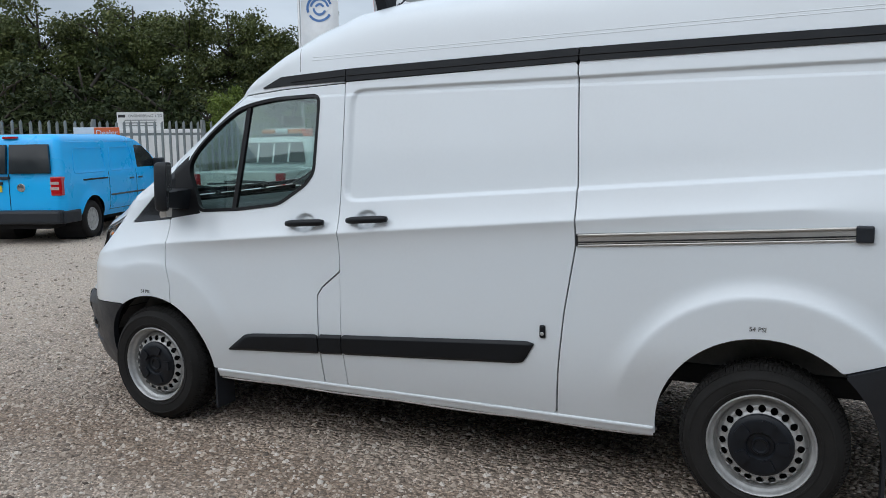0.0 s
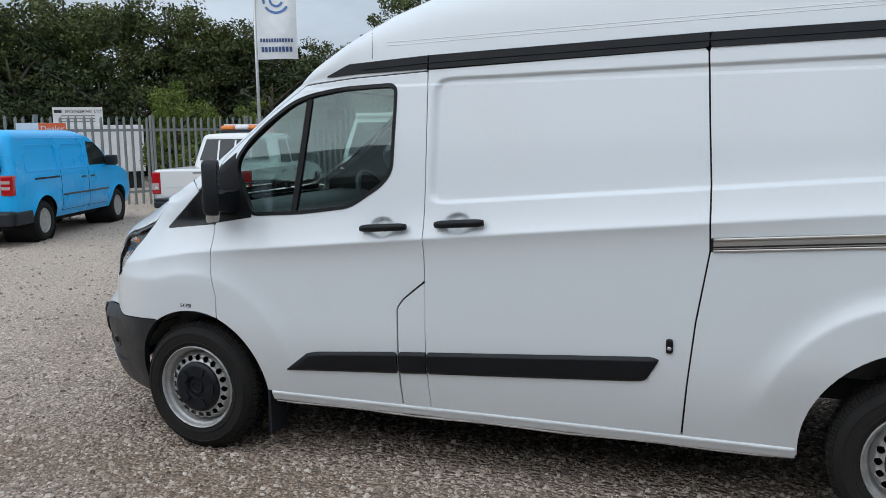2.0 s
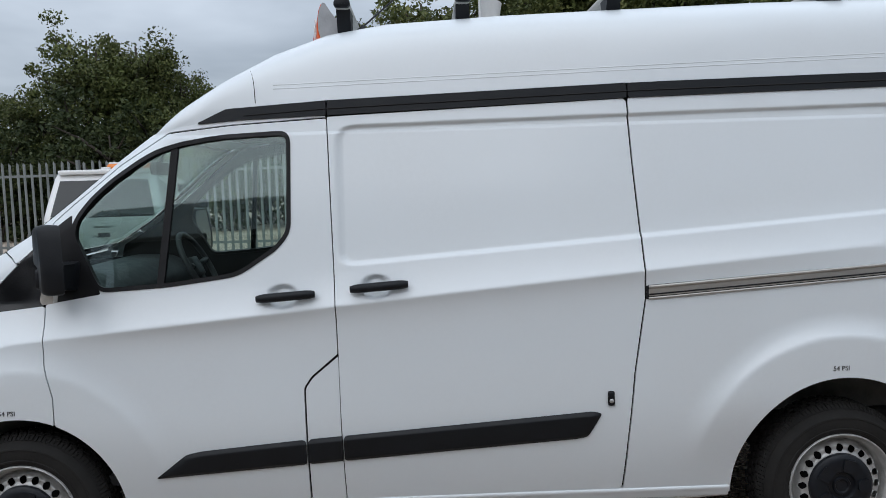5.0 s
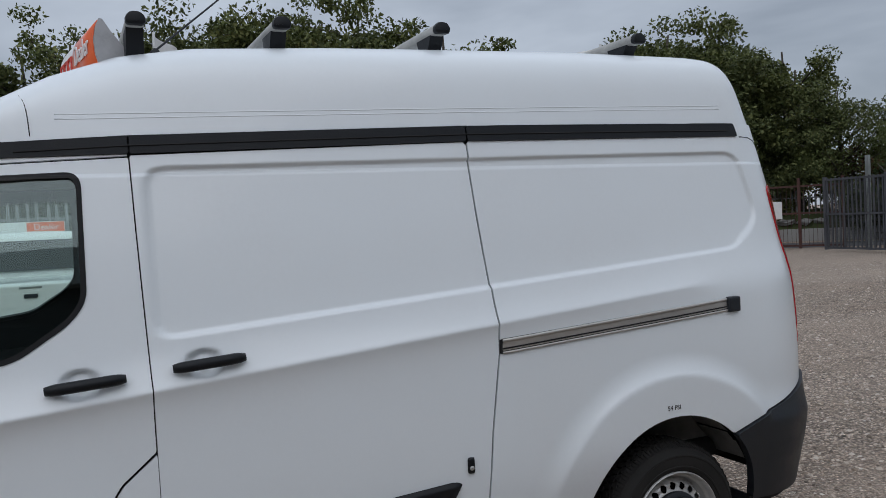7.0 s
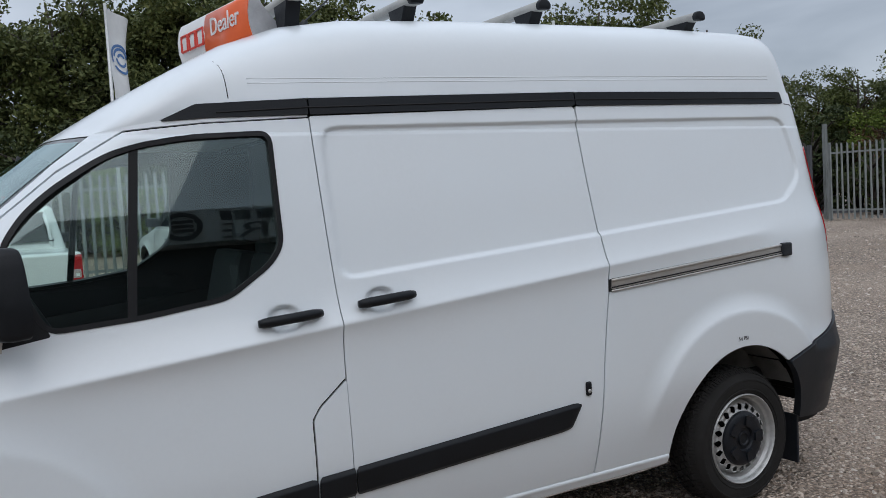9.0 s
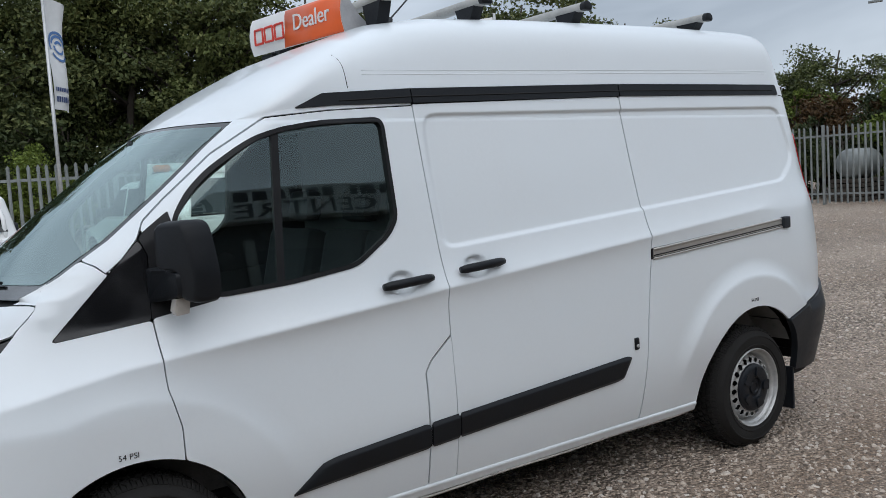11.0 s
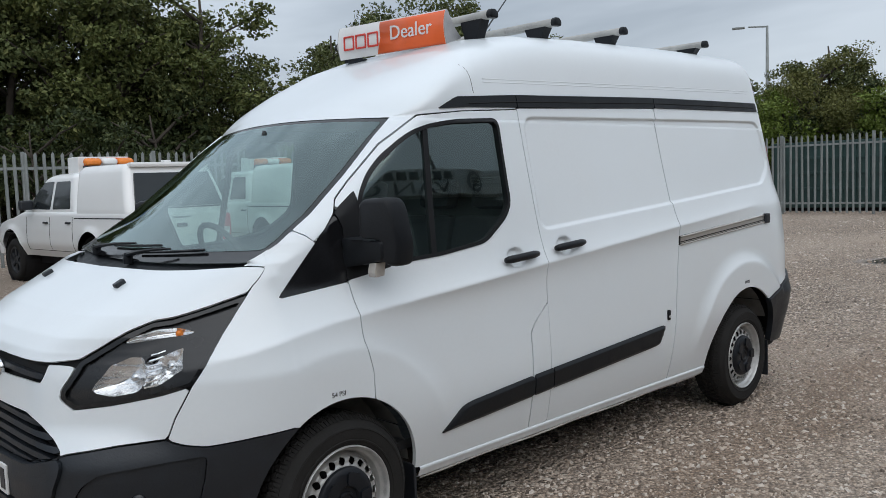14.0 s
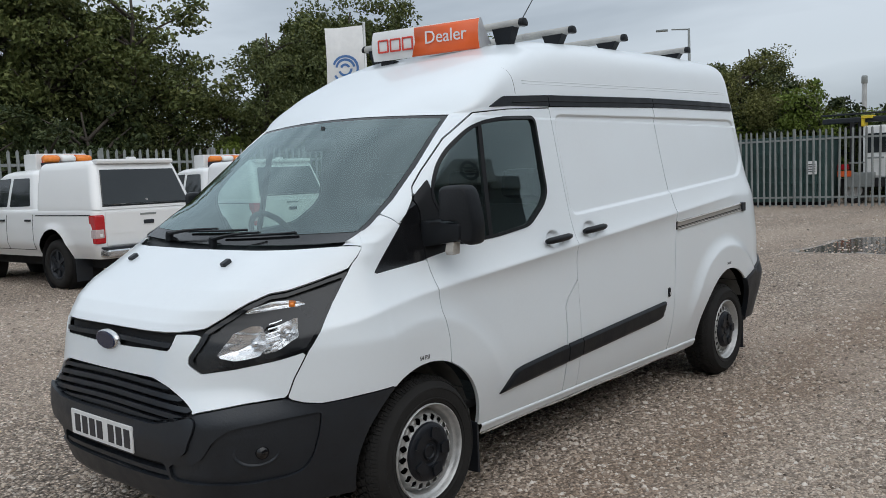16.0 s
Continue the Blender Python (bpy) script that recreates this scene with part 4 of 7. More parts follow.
    bmesh.ops.recalc_face_normals(bm, faces=bm.faces)
    part("fog_lamp_cup", bm, PLASTIC, van, "", True)
# inner shell that closes the gaps between the panels
shell_field = both_of(lambda s, z: np.minimum(z - 0.30, below_eave(s, z) - 0.004), arch_front, arch_rear, outside(WINDOW, -0.012), outside(HEAD, 0.0), (lambda s, z: np.where((s > NOSE_S) & (z > 1.279), s - screen_x(z) - 0.02, 1.24 - z + 2.0 * (s > NOSE_S))),
                           outside(GRILLE, 0), outside(SLOT, 0), outside(LOWER, 0), lambda s, z: 4.99 - s)
SHELL_S, SHELL_Z = SG[::2, ::2], ZG[::2, ::2]
for sd in (1, -1):
    me = sheet_mesh("body_shell", skin_point, SHELL_S, SHELL_Z, shell_field(SHELL_S, SHELL_Z), -0.022, 0.0, (sd,), SKIN_NORMAL_FLIP)
    me.materials.append(DARK)
    new("body_shell", me).parent = van


# roof
def roof_z(x):
    return ramp(x, [0.40, 0.55, 0.70, 0.85, 1.03, 1.25, 1.5, 2.0, 3.1, 3.75, 3.9], [1.872, 1.955, 2.037, 2.115, 2.208, 2.283, 2.322, 2.345, 2.370, 2.372, 2.360])


def roof_point(a, v):
    a, v = np.asarray(a, float), np.clip(np.asarray(v, float), 0, 1)
    q = v * np.pi / 2
    main = np.clip(a, 0, 1)
    c, s = np.maximum(np.cos(q), 0), np.sin(q)
    pe = c ** (2 / 2.4)
    xf = 0.412 + 0.112 * pe ** 2
    x = xf + main * (TAIL_S - xf)
    zb = eave_z(x)
    wb = half_width(x, zb)
    zb = lifted(zb)
    n = ramp(x, [0.45, 0.8, 1.25], [2.5, 4.2, 5.2])
    zt = roof_z(x)
    u = s ** (2 / n)
    y = -(wb - 0.055 * u * smooth(x, 0.6, 1.2)) * c ** (2 / n)
    z = zb + (zt - zb) * u
    # meet the top edge of the windscreen
    zf, tf = lifted(eave_z(xf)), roof_z(xf)
    z = z - (zf + (tf - zf) * s ** (2 / 2.4) - (1.868 - 0.028 * pe ** 2)) * np.exp(-(x - xf) / 0.16)
    p = np.clip(a - 1, 0, 1) * np.pi / 2
    ta = ramp(z, [1.92, 2.2, 2.38], [0.360, 0.255, 0.17])
    x = x + ta * np.sin(p)
    y = y * (1 - 0.40 * (1 - np.cos(p)))
    z = zb + (z - zb) * (1 - 0.16 * (1 - np.cos(p)))
    return np.stack([x, y, z], -1)


A_LINE = np.concatenate([np.linspace(0, 0.3, 60), np.linspace(0.31, 1, 60), np.linspace(1.06, 2, 14)])
V_LINE = np.concatenate([np.linspace(0, 0.25, 16), np.linspace(0.265, 0.75, 28), np.linspace(0.78, 1, 8)])
AG, VG = np.meshgrid(A_LINE, V_LINE, indexing="ij")
rv, rf = [], []
na, nv = AG.shape
grid = roof_point(AG, VG)
for side in (1, -1):
    base = na * nv if side < 0 else 0
    rv += (grid * np.array([1, side, 1])).reshape(-1, 3).tolist()
    for i in range(na - 1):
        for j in range(nv - 1):
            f = [base + i * nv + j, base + (i + 1) * nv + j, base + (i + 1) * nv + j + 1, base + i * nv + j + 1]
            rf.append(f if side > 0 else f[::-1])
last = [(na - 1) * nv + j for j in range(nv)]
rf.append(last + [na * nv + k for k in last[::-1][1:]])
me = bpy.data.meshes.new("roof")
me.from_pydata(rv, [], rf)
bm = bmesh.new()
bm.from_mesh(me)
bmesh.ops.remove_doubles(bm, verts=bm.verts, dist=1e-4)
bmesh.ops.recalc_face_normals(bm, faces=bm.faces)
bm.to_mesh(me)
bm.free()
me.materials.append(PAINT)
roof = new("roof", me)
roof.parent = van
sharp_by_angle(roof, 50)


def on_roof(x, z, lift=0.0, side=1):
    """The point of the roof's flank at x and a height."""
    v = np.linspace(0, 0.9, 200)
    a = (x - 0.45) / (TAIL_S - 0.45)
    p = roof_point(np.full(200, a), v)
    vz = float(np.interp(z, p[:, 2], v))
    n = sheet_normal(roof_point, np.array(a), np.array(max(vz, 0.01)))
    n = n * np.sign(-n[1]) if n[1] else n
    q = roof_point(np.array(a), np.array(vz)) + n * lift
    return Vector((q[0], side * q[1], q[2]))


for side in (1, -1):
    for dz in (0.0, -0.016):
        bm = bmesh.new()
        tube(bm, [on_roof(x, 2.034 + dz + 0.022 * (x - 0.96), -0.0015, side) for x in np.linspace(0.98, 3.78, 40)], 0.0028, 6)
        part("roof_swage", bm, PAINT, roof, "", True)
    bm = bmesh.new()
    tube(bm, [on_roof(0.905 - 0.001 * k, z, -0.001, side) for k, z in enumerate(np.linspace(1.955, 2.10, 9))], 0.0022, 5)
    part("roof_joint", bm, DARK, roof, "", True)


# windscreen
def screen_point(p, q):
    p, q = np.asarray(p, float), np.asarray(q, float)
    ze = 1.285 + q * 0.555
    xe, ye = screen_x(ze), screen_y(ze)
    xc = ramp(q, [0, 0.25, 0.5, 0.75, 1], [-0.345, -0.175, 0.005, 0.200, 0.415])
    zc = 1.262 + q * 0.606
    k = np.abs(p) ** 2.0
    return np.stack([xc + (xe - xc) * k, p * ye, zc + (ze - zc) * k], -1)


PG, QG = np.meshgrid(np.linspace(-1, 1, 41), np.linspace(0, 1, 25), indexing="ij")
for nm, f, mat, pr, lab in (("windscreen_glass", lambda p, q: np.minimum(1 - np.abs(p) - 0.034, np.minimum(q - 0.07, 0.972 - q)), SCREEN, 0.002, ""),
                            ("windscreen_edge", lambda p, q: -np.minimum(1 - np.abs(p) - 0.034, np.minimum(q - 0.07, 0.972 - q)), GLOSS_BLACK, 0.0, "black windscreen border")):
    me = sheet_mesh(nm, screen_point, PG, QG, f(PG, QG), pr, 0.0, (1,), -1.0)
    me.materials.append(mat)
    ob = new(nm, me)
    ob.parent = van
    if lab:
        ob["label"] = lab
    if "glass" in nm:
        ob.visible_shadow = False
# scuttle under the wipers
CG, DG = np.meshgrid(np.linspace(-1, 1, 31), np.linspace(0, 1, 5), indexing="ij")


def cowl_point(p, q):
    lo = screen_point(p, np.zeros(np.shape(p))) + np.array([0.02, 0, -0.005])
    x = -0.475 + 0.205 * np.abs(p) ** 2.2
    y = p * 0.800
    hi = np.stack([x, y, np.full(np.shape(p), 0.0) + 1.236 + 0.018 * np.abs(p) ** 2.6], -1)
    k = q[..., None]
    return hi * (1 - k) + lo * k - np.array([0, 0, 1]) * (0.02 * np.sin(np.pi * k))


me = sheet_mesh("scuttle_panel", cowl_point, CG, DG, np.ones(CG.shape), 0.0, 0.0, (1,), -1.0)
me.materials.append(TRIM_BLACK)
new("scuttle_panel", me).parent = van
# the wing's tip between bonnet, scuttle and windscreen
TIP_OUT = [(-0.185, 1.325), (-0.212, 1.311), (-0.236, 1.299), (-0.262, 1.285), (-0.284, 1.273), (-0.300, 1.2695), (-0.335, 1.2715), (-0.38, 1.2735), (-0.43, 1.2745), (-0.48, 1.2745)]
TIP_IN = [(1.0, 0.072), (1.0, 0.047), (1.0, 0.025), (1.0, 0.008), (0.992, 0.0), (0.980, 0.0), (0.965, 0.0), (0.948, 0.0), (0.930, 0.0), (0.910, 0.0)]
for sd in (1, -1):
    bm = bmesh.new()
    rows = []
    for j, ((a, b), (p, q)) in enumerate(zip(TIP_OUT, TIP_IN)):
        lo = skin_point(a, b) * np.array([1, sd, 1]) - np.array([0, 0, 0.002])
        hi = screen_point(-sd * p, q) + np.array([0, 0, 0.004])
        hi = lo + (hi - lo) * (1.0 if j < 5 else 1 - 0.97 * ((j - 4) / 5) ** 1.5)
        rows.append([bm.verts.new(lo + (hi - lo) * k) for k in np.linspace(0, 1, 7)])
    for u, v in zip(rows, rows[1:]):
        for k in range(6):
            bm.faces.new((u[k], u[k + 1], v[k + 1], v[k]))
    bmesh.ops.recalc_face_normals(bm, faces=bm.faces)
    part("wing_tip", bm, PAINT, van, "", True)
for y0, y1, q0, q1 in ((0.50, 0.06, 0.020, 0.085), (0.04, -0.28, 0.004, 0.060)):
    wiper = part("wiper", bmesh.new(), PLASTIC, van)
    lay = lambda y, q, lift: Vector(screen_point(np.array(y / 0.82), np.array(q))) + Vector((-0.72, 0, 0.69)) * lift
    bm = bmesh.new()
    tube(bm, [lay(y0 + (y1 - y0) * k, q0 + (q1 - q0) * k, 0.030 + 0.012 * math.sin(math.pi * k)) for k in np.linspace(0, 1, 9)], [0.011, 0.010, 0.009, 0.008, 0.007, 0.006, 0.006, 0.005, 0.005], 6)
    part("wiper_arm", bm, TRIM_BLACK, wiper)
    bm = bmesh.new()
    tube(bm, [lay(y1 + d, q1 - 0.055 * d, 0.012) for d in np.linspace(-0.20, 0.28, 9)], 0.006, 6)
    part("wiper_blade", bm, TRIM_BLACK, wiper)
    bm = bmesh.new()
    lathe(bm, [(0.001, 0.022), (0.016, 0.018), (0.020, 0.0), (0.020, -0.03)], 12, "z")
    bmesh.ops.transform(bm, verts=bm.verts, matrix=Matrix.Translation(lay(y0, q0, 0.02)))
    part("wiper_pivot", bm, TRIM_BLACK, wiper)
for y in (-0.38, 0.38):
    bm = bmesh.new()
    box(bm, -0.022, 0.022, -0.016, 0.016, -0.004, 0.016, 0.006, Matrix.Translation((-0.578, y, 1.208)) @ Matrix.Rotation(radians(-28), 4, "Y"))
    part("washer_jet", bm, PLASTIC, van)


# doors' fittings
def flank(x, z, out=0.0, side=1):
    n = SKIN_NORMAL_FLIP * sheet_normal(skin_point, np.array(x), np.array(z))
    p = skin_point(x, z) + n * out
    return Vector((p[0], side * p[1], p[2]))


for owner, x0, z0, x1, z1 in ((doors, 0.968, 1.180, 1.198, 1.193), (slides, 1.338, 1.206, 1.566, 1.220)):
    for ob, sd in zip(owner, (1, -1)):
        bm = bmesh.new()
        ends = flank(x0, z0, 0.0, sd), flank(x1, z1, 0.0, sd)
        pts = [ends[0].lerp(ends[1], k) + Vector((0, -sd, 0.15)) * (0.008 + 0.026 * math.sin(math.pi * min(max(k, 0.06), 0.94)) ** 0.35) for k in np.linspace(0, 1, 14)]
        tube(bm, pts, [0.013, 0.0165] + [0.018] * 10 + [0.0165, 0.013], 10)
        part("door_handle", bm, TRIM_BLACK, ob, "black pull handle", True)
for ob, sd in zip(slides, (1, -1)):
    bm = bmesh.new()
    box(bm, -0.014, 0.014, -0.010, 0.006, -0.030, 0.030, 0.009)
    bmesh.ops.transform(bm, verts=bm.verts, matrix=Matrix.Translation(flank(2.362, 0.735, 0.002, sd)) @ Matrix.Diagonal((1, sd, 1, 1)))
    lock = part("lock_cover", bm, TRIM_BLACK, ob, "black lock escutcheon", True)
    bm = bmesh.new()
    lathe(bm, [(0.001, 0.002), (0.0075, 0.002), (0.009, -0.002)], 16, "y")
    bmesh.ops.transform(bm, verts=bm.verts, matrix=Matrix.Translation(flank(2.362, 0.726, 0.013, sd)) @ Matrix.Diagonal((1, -sd, 1, 1)))
    part("key_barrel", bm, ALU, lock, "", True)
for sd in (1, -1):
    track = part("door_track", bmesh.new(), PLASTIC, van)
    me = sheet_mesh("track_slot", skin_point, SG, ZG, TRACK(SG, ZG), 0.001, 0.006, (sd,), SKIN_NORMAL_FLIP)
    me.materials.append(DARK)
    new("track_slot", me).parent = track
    rail = lambda s, z: np.minimum(np.minimum(s - 2.522, 3.63 - s), np.minimum(z - (1.126 + 0.0595 * (s - 2.512) + 0.012), (1.126 + 0.0595 * (s - 2.512) + 0.045) - z))
    me = sheet_mesh("track_rail", skin_point, SG, ZG, rail(SG, ZG), 0.004, 0.004, (sd,), SKIN_NORMAL_FLIP)
    me.materials.append(TRACK_STEEL)
    new("track_rail", me).parent = track
    for nm, f, r, mat in (("track_lip", 0.90, 0.0065, TRACK_STEEL), ("track_groove", 0.36, 0.0030, DARK), ("track_lip", 0.08, 0.0050, TRACK_STEEL)):
        xs = np.linspace(2.522, 3.64, 30)
        p = skin_point(xs, 1.126 + 0.0595 * (xs - 2.512) + f * 0.056)
        bm = bmesh.new()
        tube(bm, [Vector((x, sd * (y - 0.004), z)) for x, y, z in p], r, 8)
        part(nm, bm, mat, track, "", True)
    bm = bmesh.new()
    box(bm, 3.615, 3.678, -0.022, 0.014, 1.188, 1.253, 0.008, Matrix.Translation((0, -sd * float(half_width(3.64, 1.22)) + (0.0 if sd > 0 else 0.008), 0)))
    part("track_end_cap", bm, PLASTIC, track)
    # door mirror
    mirror = part("door_mirror", bmesh.new(), PLASTIC, doors[0 if sd > 0 else 1], "black door mirror")
    bm = bmesh.new()
    m0 = Matrix.Diagonal((1, sd, 1, 1)) @ Matrix.Translation((0, -0.048, 0))
    pr = rounded([(-0.934, 1.346), (-0.936, 1.503), (-1.036, 1.506), (-1.052, 1.46), (-1.072, 1.33), (-1.068, 1.236), (-1.020, 1.238), (-1.016, 1.346)], 0.022, 4)
    rings = []
    for x, k in ((0.152, 0.84), (0.156, 0.91), (0.166, 0.965), (0.182, 0.995), (0.205, 1.0), (0.236, 0.985), (0.242, 0.955)):
        rings.append([bm.verts.new((x + 0.55 * (-y - 1.0), -1.012 + (y + 1.012) * k, 1.38 + (z - 1.38) * k)) for y, z in pr])
    n = len(pr)
    for a, b in zip(rings, rings[1:]):
        for k in range(n):
            bm.faces.new((a[k], a[(k + 1) % n], b[(k + 1) % n], b[k]))
    bm.faces.new(rings[0])
    bm.faces.new(rings[-1])
    bmesh.ops.triangulate(bm, faces=[f for f in bm.faces if len(f.verts) > 4])
    bmesh.ops.transform(bm, verts=bm.verts, matrix=m0)
    bmesh.ops.recalc_face_normals(bm, faces=bm.faces)
    sharp_by_angle(part("mirror_housing", bm, TRIM_BLACK, mirror), 38)
    bm = bmesh.new()
    pts = rounded([(-0.950, 1.352), (-0.950, 1.490), (-1.030, 1.492), (-1.058, 1.33), (-1.056, 1.25), (-1.026, 1.25), (-1.024, 1.346)], 0.012, 3)
    vs = [bm.verts.new((0.2435 + 0.55 * (-y - 1.0), sd * (y - 0.048), z)) for y, z in pts]
    bm.faces.new(vs)
    bmesh.ops.recalc_face_normals(bm, faces=bm.faces)
    part("mirror_glass", bm, CHROME, mirror)
    bm = bmesh.new()
    prism(bm, rounded([(-0.835, 1.232), (-0.835, 1.352), (-0.90, 1.345), (-0.935, 1.338), (-1.024, 1.338), (-1.024, 1.262), (-0.93, 1.244)], 0.016, 4), 0.150, 0.222, "x")
    for v in bm.verts:
        if v.co.y > -0.91:
            v.co.x += -0.040 if v.co.x < 0.19 else 0.030
    bmesh.ops.transform(bm, verts=bm.verts, matrix=m0)
    bmesh.ops.bevel(bm, geom=[e for e in bm.edges if abs(e.verts[0].co.x - e.verts[1].co.x) < 1e-5], offset=0.010, segments=2, profile=0.6, affect="EDGES")
    bmesh.ops.recalc_face_normals(bm, faces=bm.faces)
    sharp_by_angle(part("mirror_arm", bm, TRIM_BLACK, mirror), 38)
    bm = bmesh.new()
    prism(bm, [(0.158, 1.252), (0.148, 1.212), (0.156, 1.196), (0.196, 1.200), (0.204, 1.252)], -0.988, -0.945)
    bmesh.ops.transform(bm, verts=bm.verts, matrix=m0)
    bmesh.ops.recalc_face_normals(bm, faces=bm.faces)
    part("mirror_indicator", bm, CLOUDY, mirror, "pale indicator lens")

# badge, plate and tyre pressure marks
bm = bmesh.new()
lathe(bm, [(0.001, 0.012), (0.85, 0.011), (0.96, 0.009), (1.0, 0.002), (1.0, -0.01)], 32, "x")
bmesh.ops.transform(bm, verts=bm.verts, matrix=Matrix.Translation((-0.935, 0, 0.908)) @ Matrix.Rotation(radians(-6), 4, "Y") @ Matrix.Diagonal((-1, 0.088, 0.044, 1)))
badge = part("badge", bm, CHROME, van, "oval blue badge with chrome rim", True)
bm = bmesh.new()
lathe(bm, [(0.001, 0.015), (0.84, 0.0145), (0.88, 0.011)], 32, "x")
bmesh.ops.transform(bm, verts=bm.verts, matrix=Matrix.Translation((-0.935, 0, 0.908)) @ Matrix.Rotation(radians(-6), 4, "Y") @ Matrix.Diagonal((-1, 0.088, 0.044, 1)))
part("badge_face", bm, BADGE_BLUE, badge)
plate = part("number_plate", new_box(-0.998, -0.990, -0.26, 0.26, 0.470, 0.581, 0.002), SIGN_WHITE, van, "white number plate")
for y0 in (0.20, 0.135, 0.07, 0.005, -0.09, -0.155, -0.22):
    part("plate_bar", new_box(-1.001, -0.997, y0 - 0.022, y0 + 0.022, 0.487, 0.564), INK, plate)
for x, z in ((-0.027, 0.765), (3.278, 0.828)):
    p = flank(x, z, 0.001)
    text_mesh("tyre_pressure_mark", "54 PSI", 0.027, Matrix.Translation(p) @ pose(0, 0, 0, 90, 0, 0), INK, van, 0.0006)

# floor, wheel housings and mud flaps
for x0, x1, z0 in ((-0.45, 0.48, 0.40), (0.48, 2.76, 0.27), (2.76, 4.05, 0.50)):
    part("floor_pan", new_box(x0, x1, -0.76, 0.76, z0, z0 + 0.09, 0.02), DARK, van)
for cx, r in ((0.0, ARCH_F + 0.015), (3.3, ARCH_R + 0.015)):
    for sd in (1, -1):
        bm = bmesh.new()
        lo, hi, edge = (24, 152, -0.935) if cx else (4, 158, -0.885)
        turn = [radians(lo + (hi - lo) * j / 32) for j in range(33)]
        for j, (a0, a1) in enumerate(zip(turn, turn[1:])):
            rr = r - (0.006 if j % 8 in (3, 4) else 0.0)
            q = [bm.verts.new((cx + rr * math.cos(a), sd * y, HUB_Z + rr * math.sin(a))) for a, y in ((a0, edge), (a1, edge), (a1, -0.735), (a0, -0.735))]
            bm.faces.new(q)
        bmesh.ops.remove_doubles(bm, verts=bm.verts, dist=1e-4)
        liner = sharp_by_angle(part("wheel_arch_liner", bm, LINER_BLACK, van, "dusty felt arch liner", True), 30)
        bm = bmesh.new()
        bm.faces.new([bm.verts.new((cx + r * math.cos(a), sd * -0.735, HUB_Z + r * math.sin(a))) for a in turn if r * math.sin(a) > 0.13])
        part("inner_wall", bm, LINER_BLACK, liner)
        xf = cx + r - 0.02
        part("mud_flap", new_box(xf, xf + 0.015, sd * -0.863 - 0.075, sd * -0.863 + 0.075, 0.11, 0.36, 0.004), PLASTIC, van)
part("axle_beam", new_box(3.24, 3.36, -0.7, 0.7, 0.24, 0.34, 0.02), DARK, van)
part("bulkhead", new_box(1.50, 1.53, -0.74, 0.74, 0.4, 1.9), LINER, van)


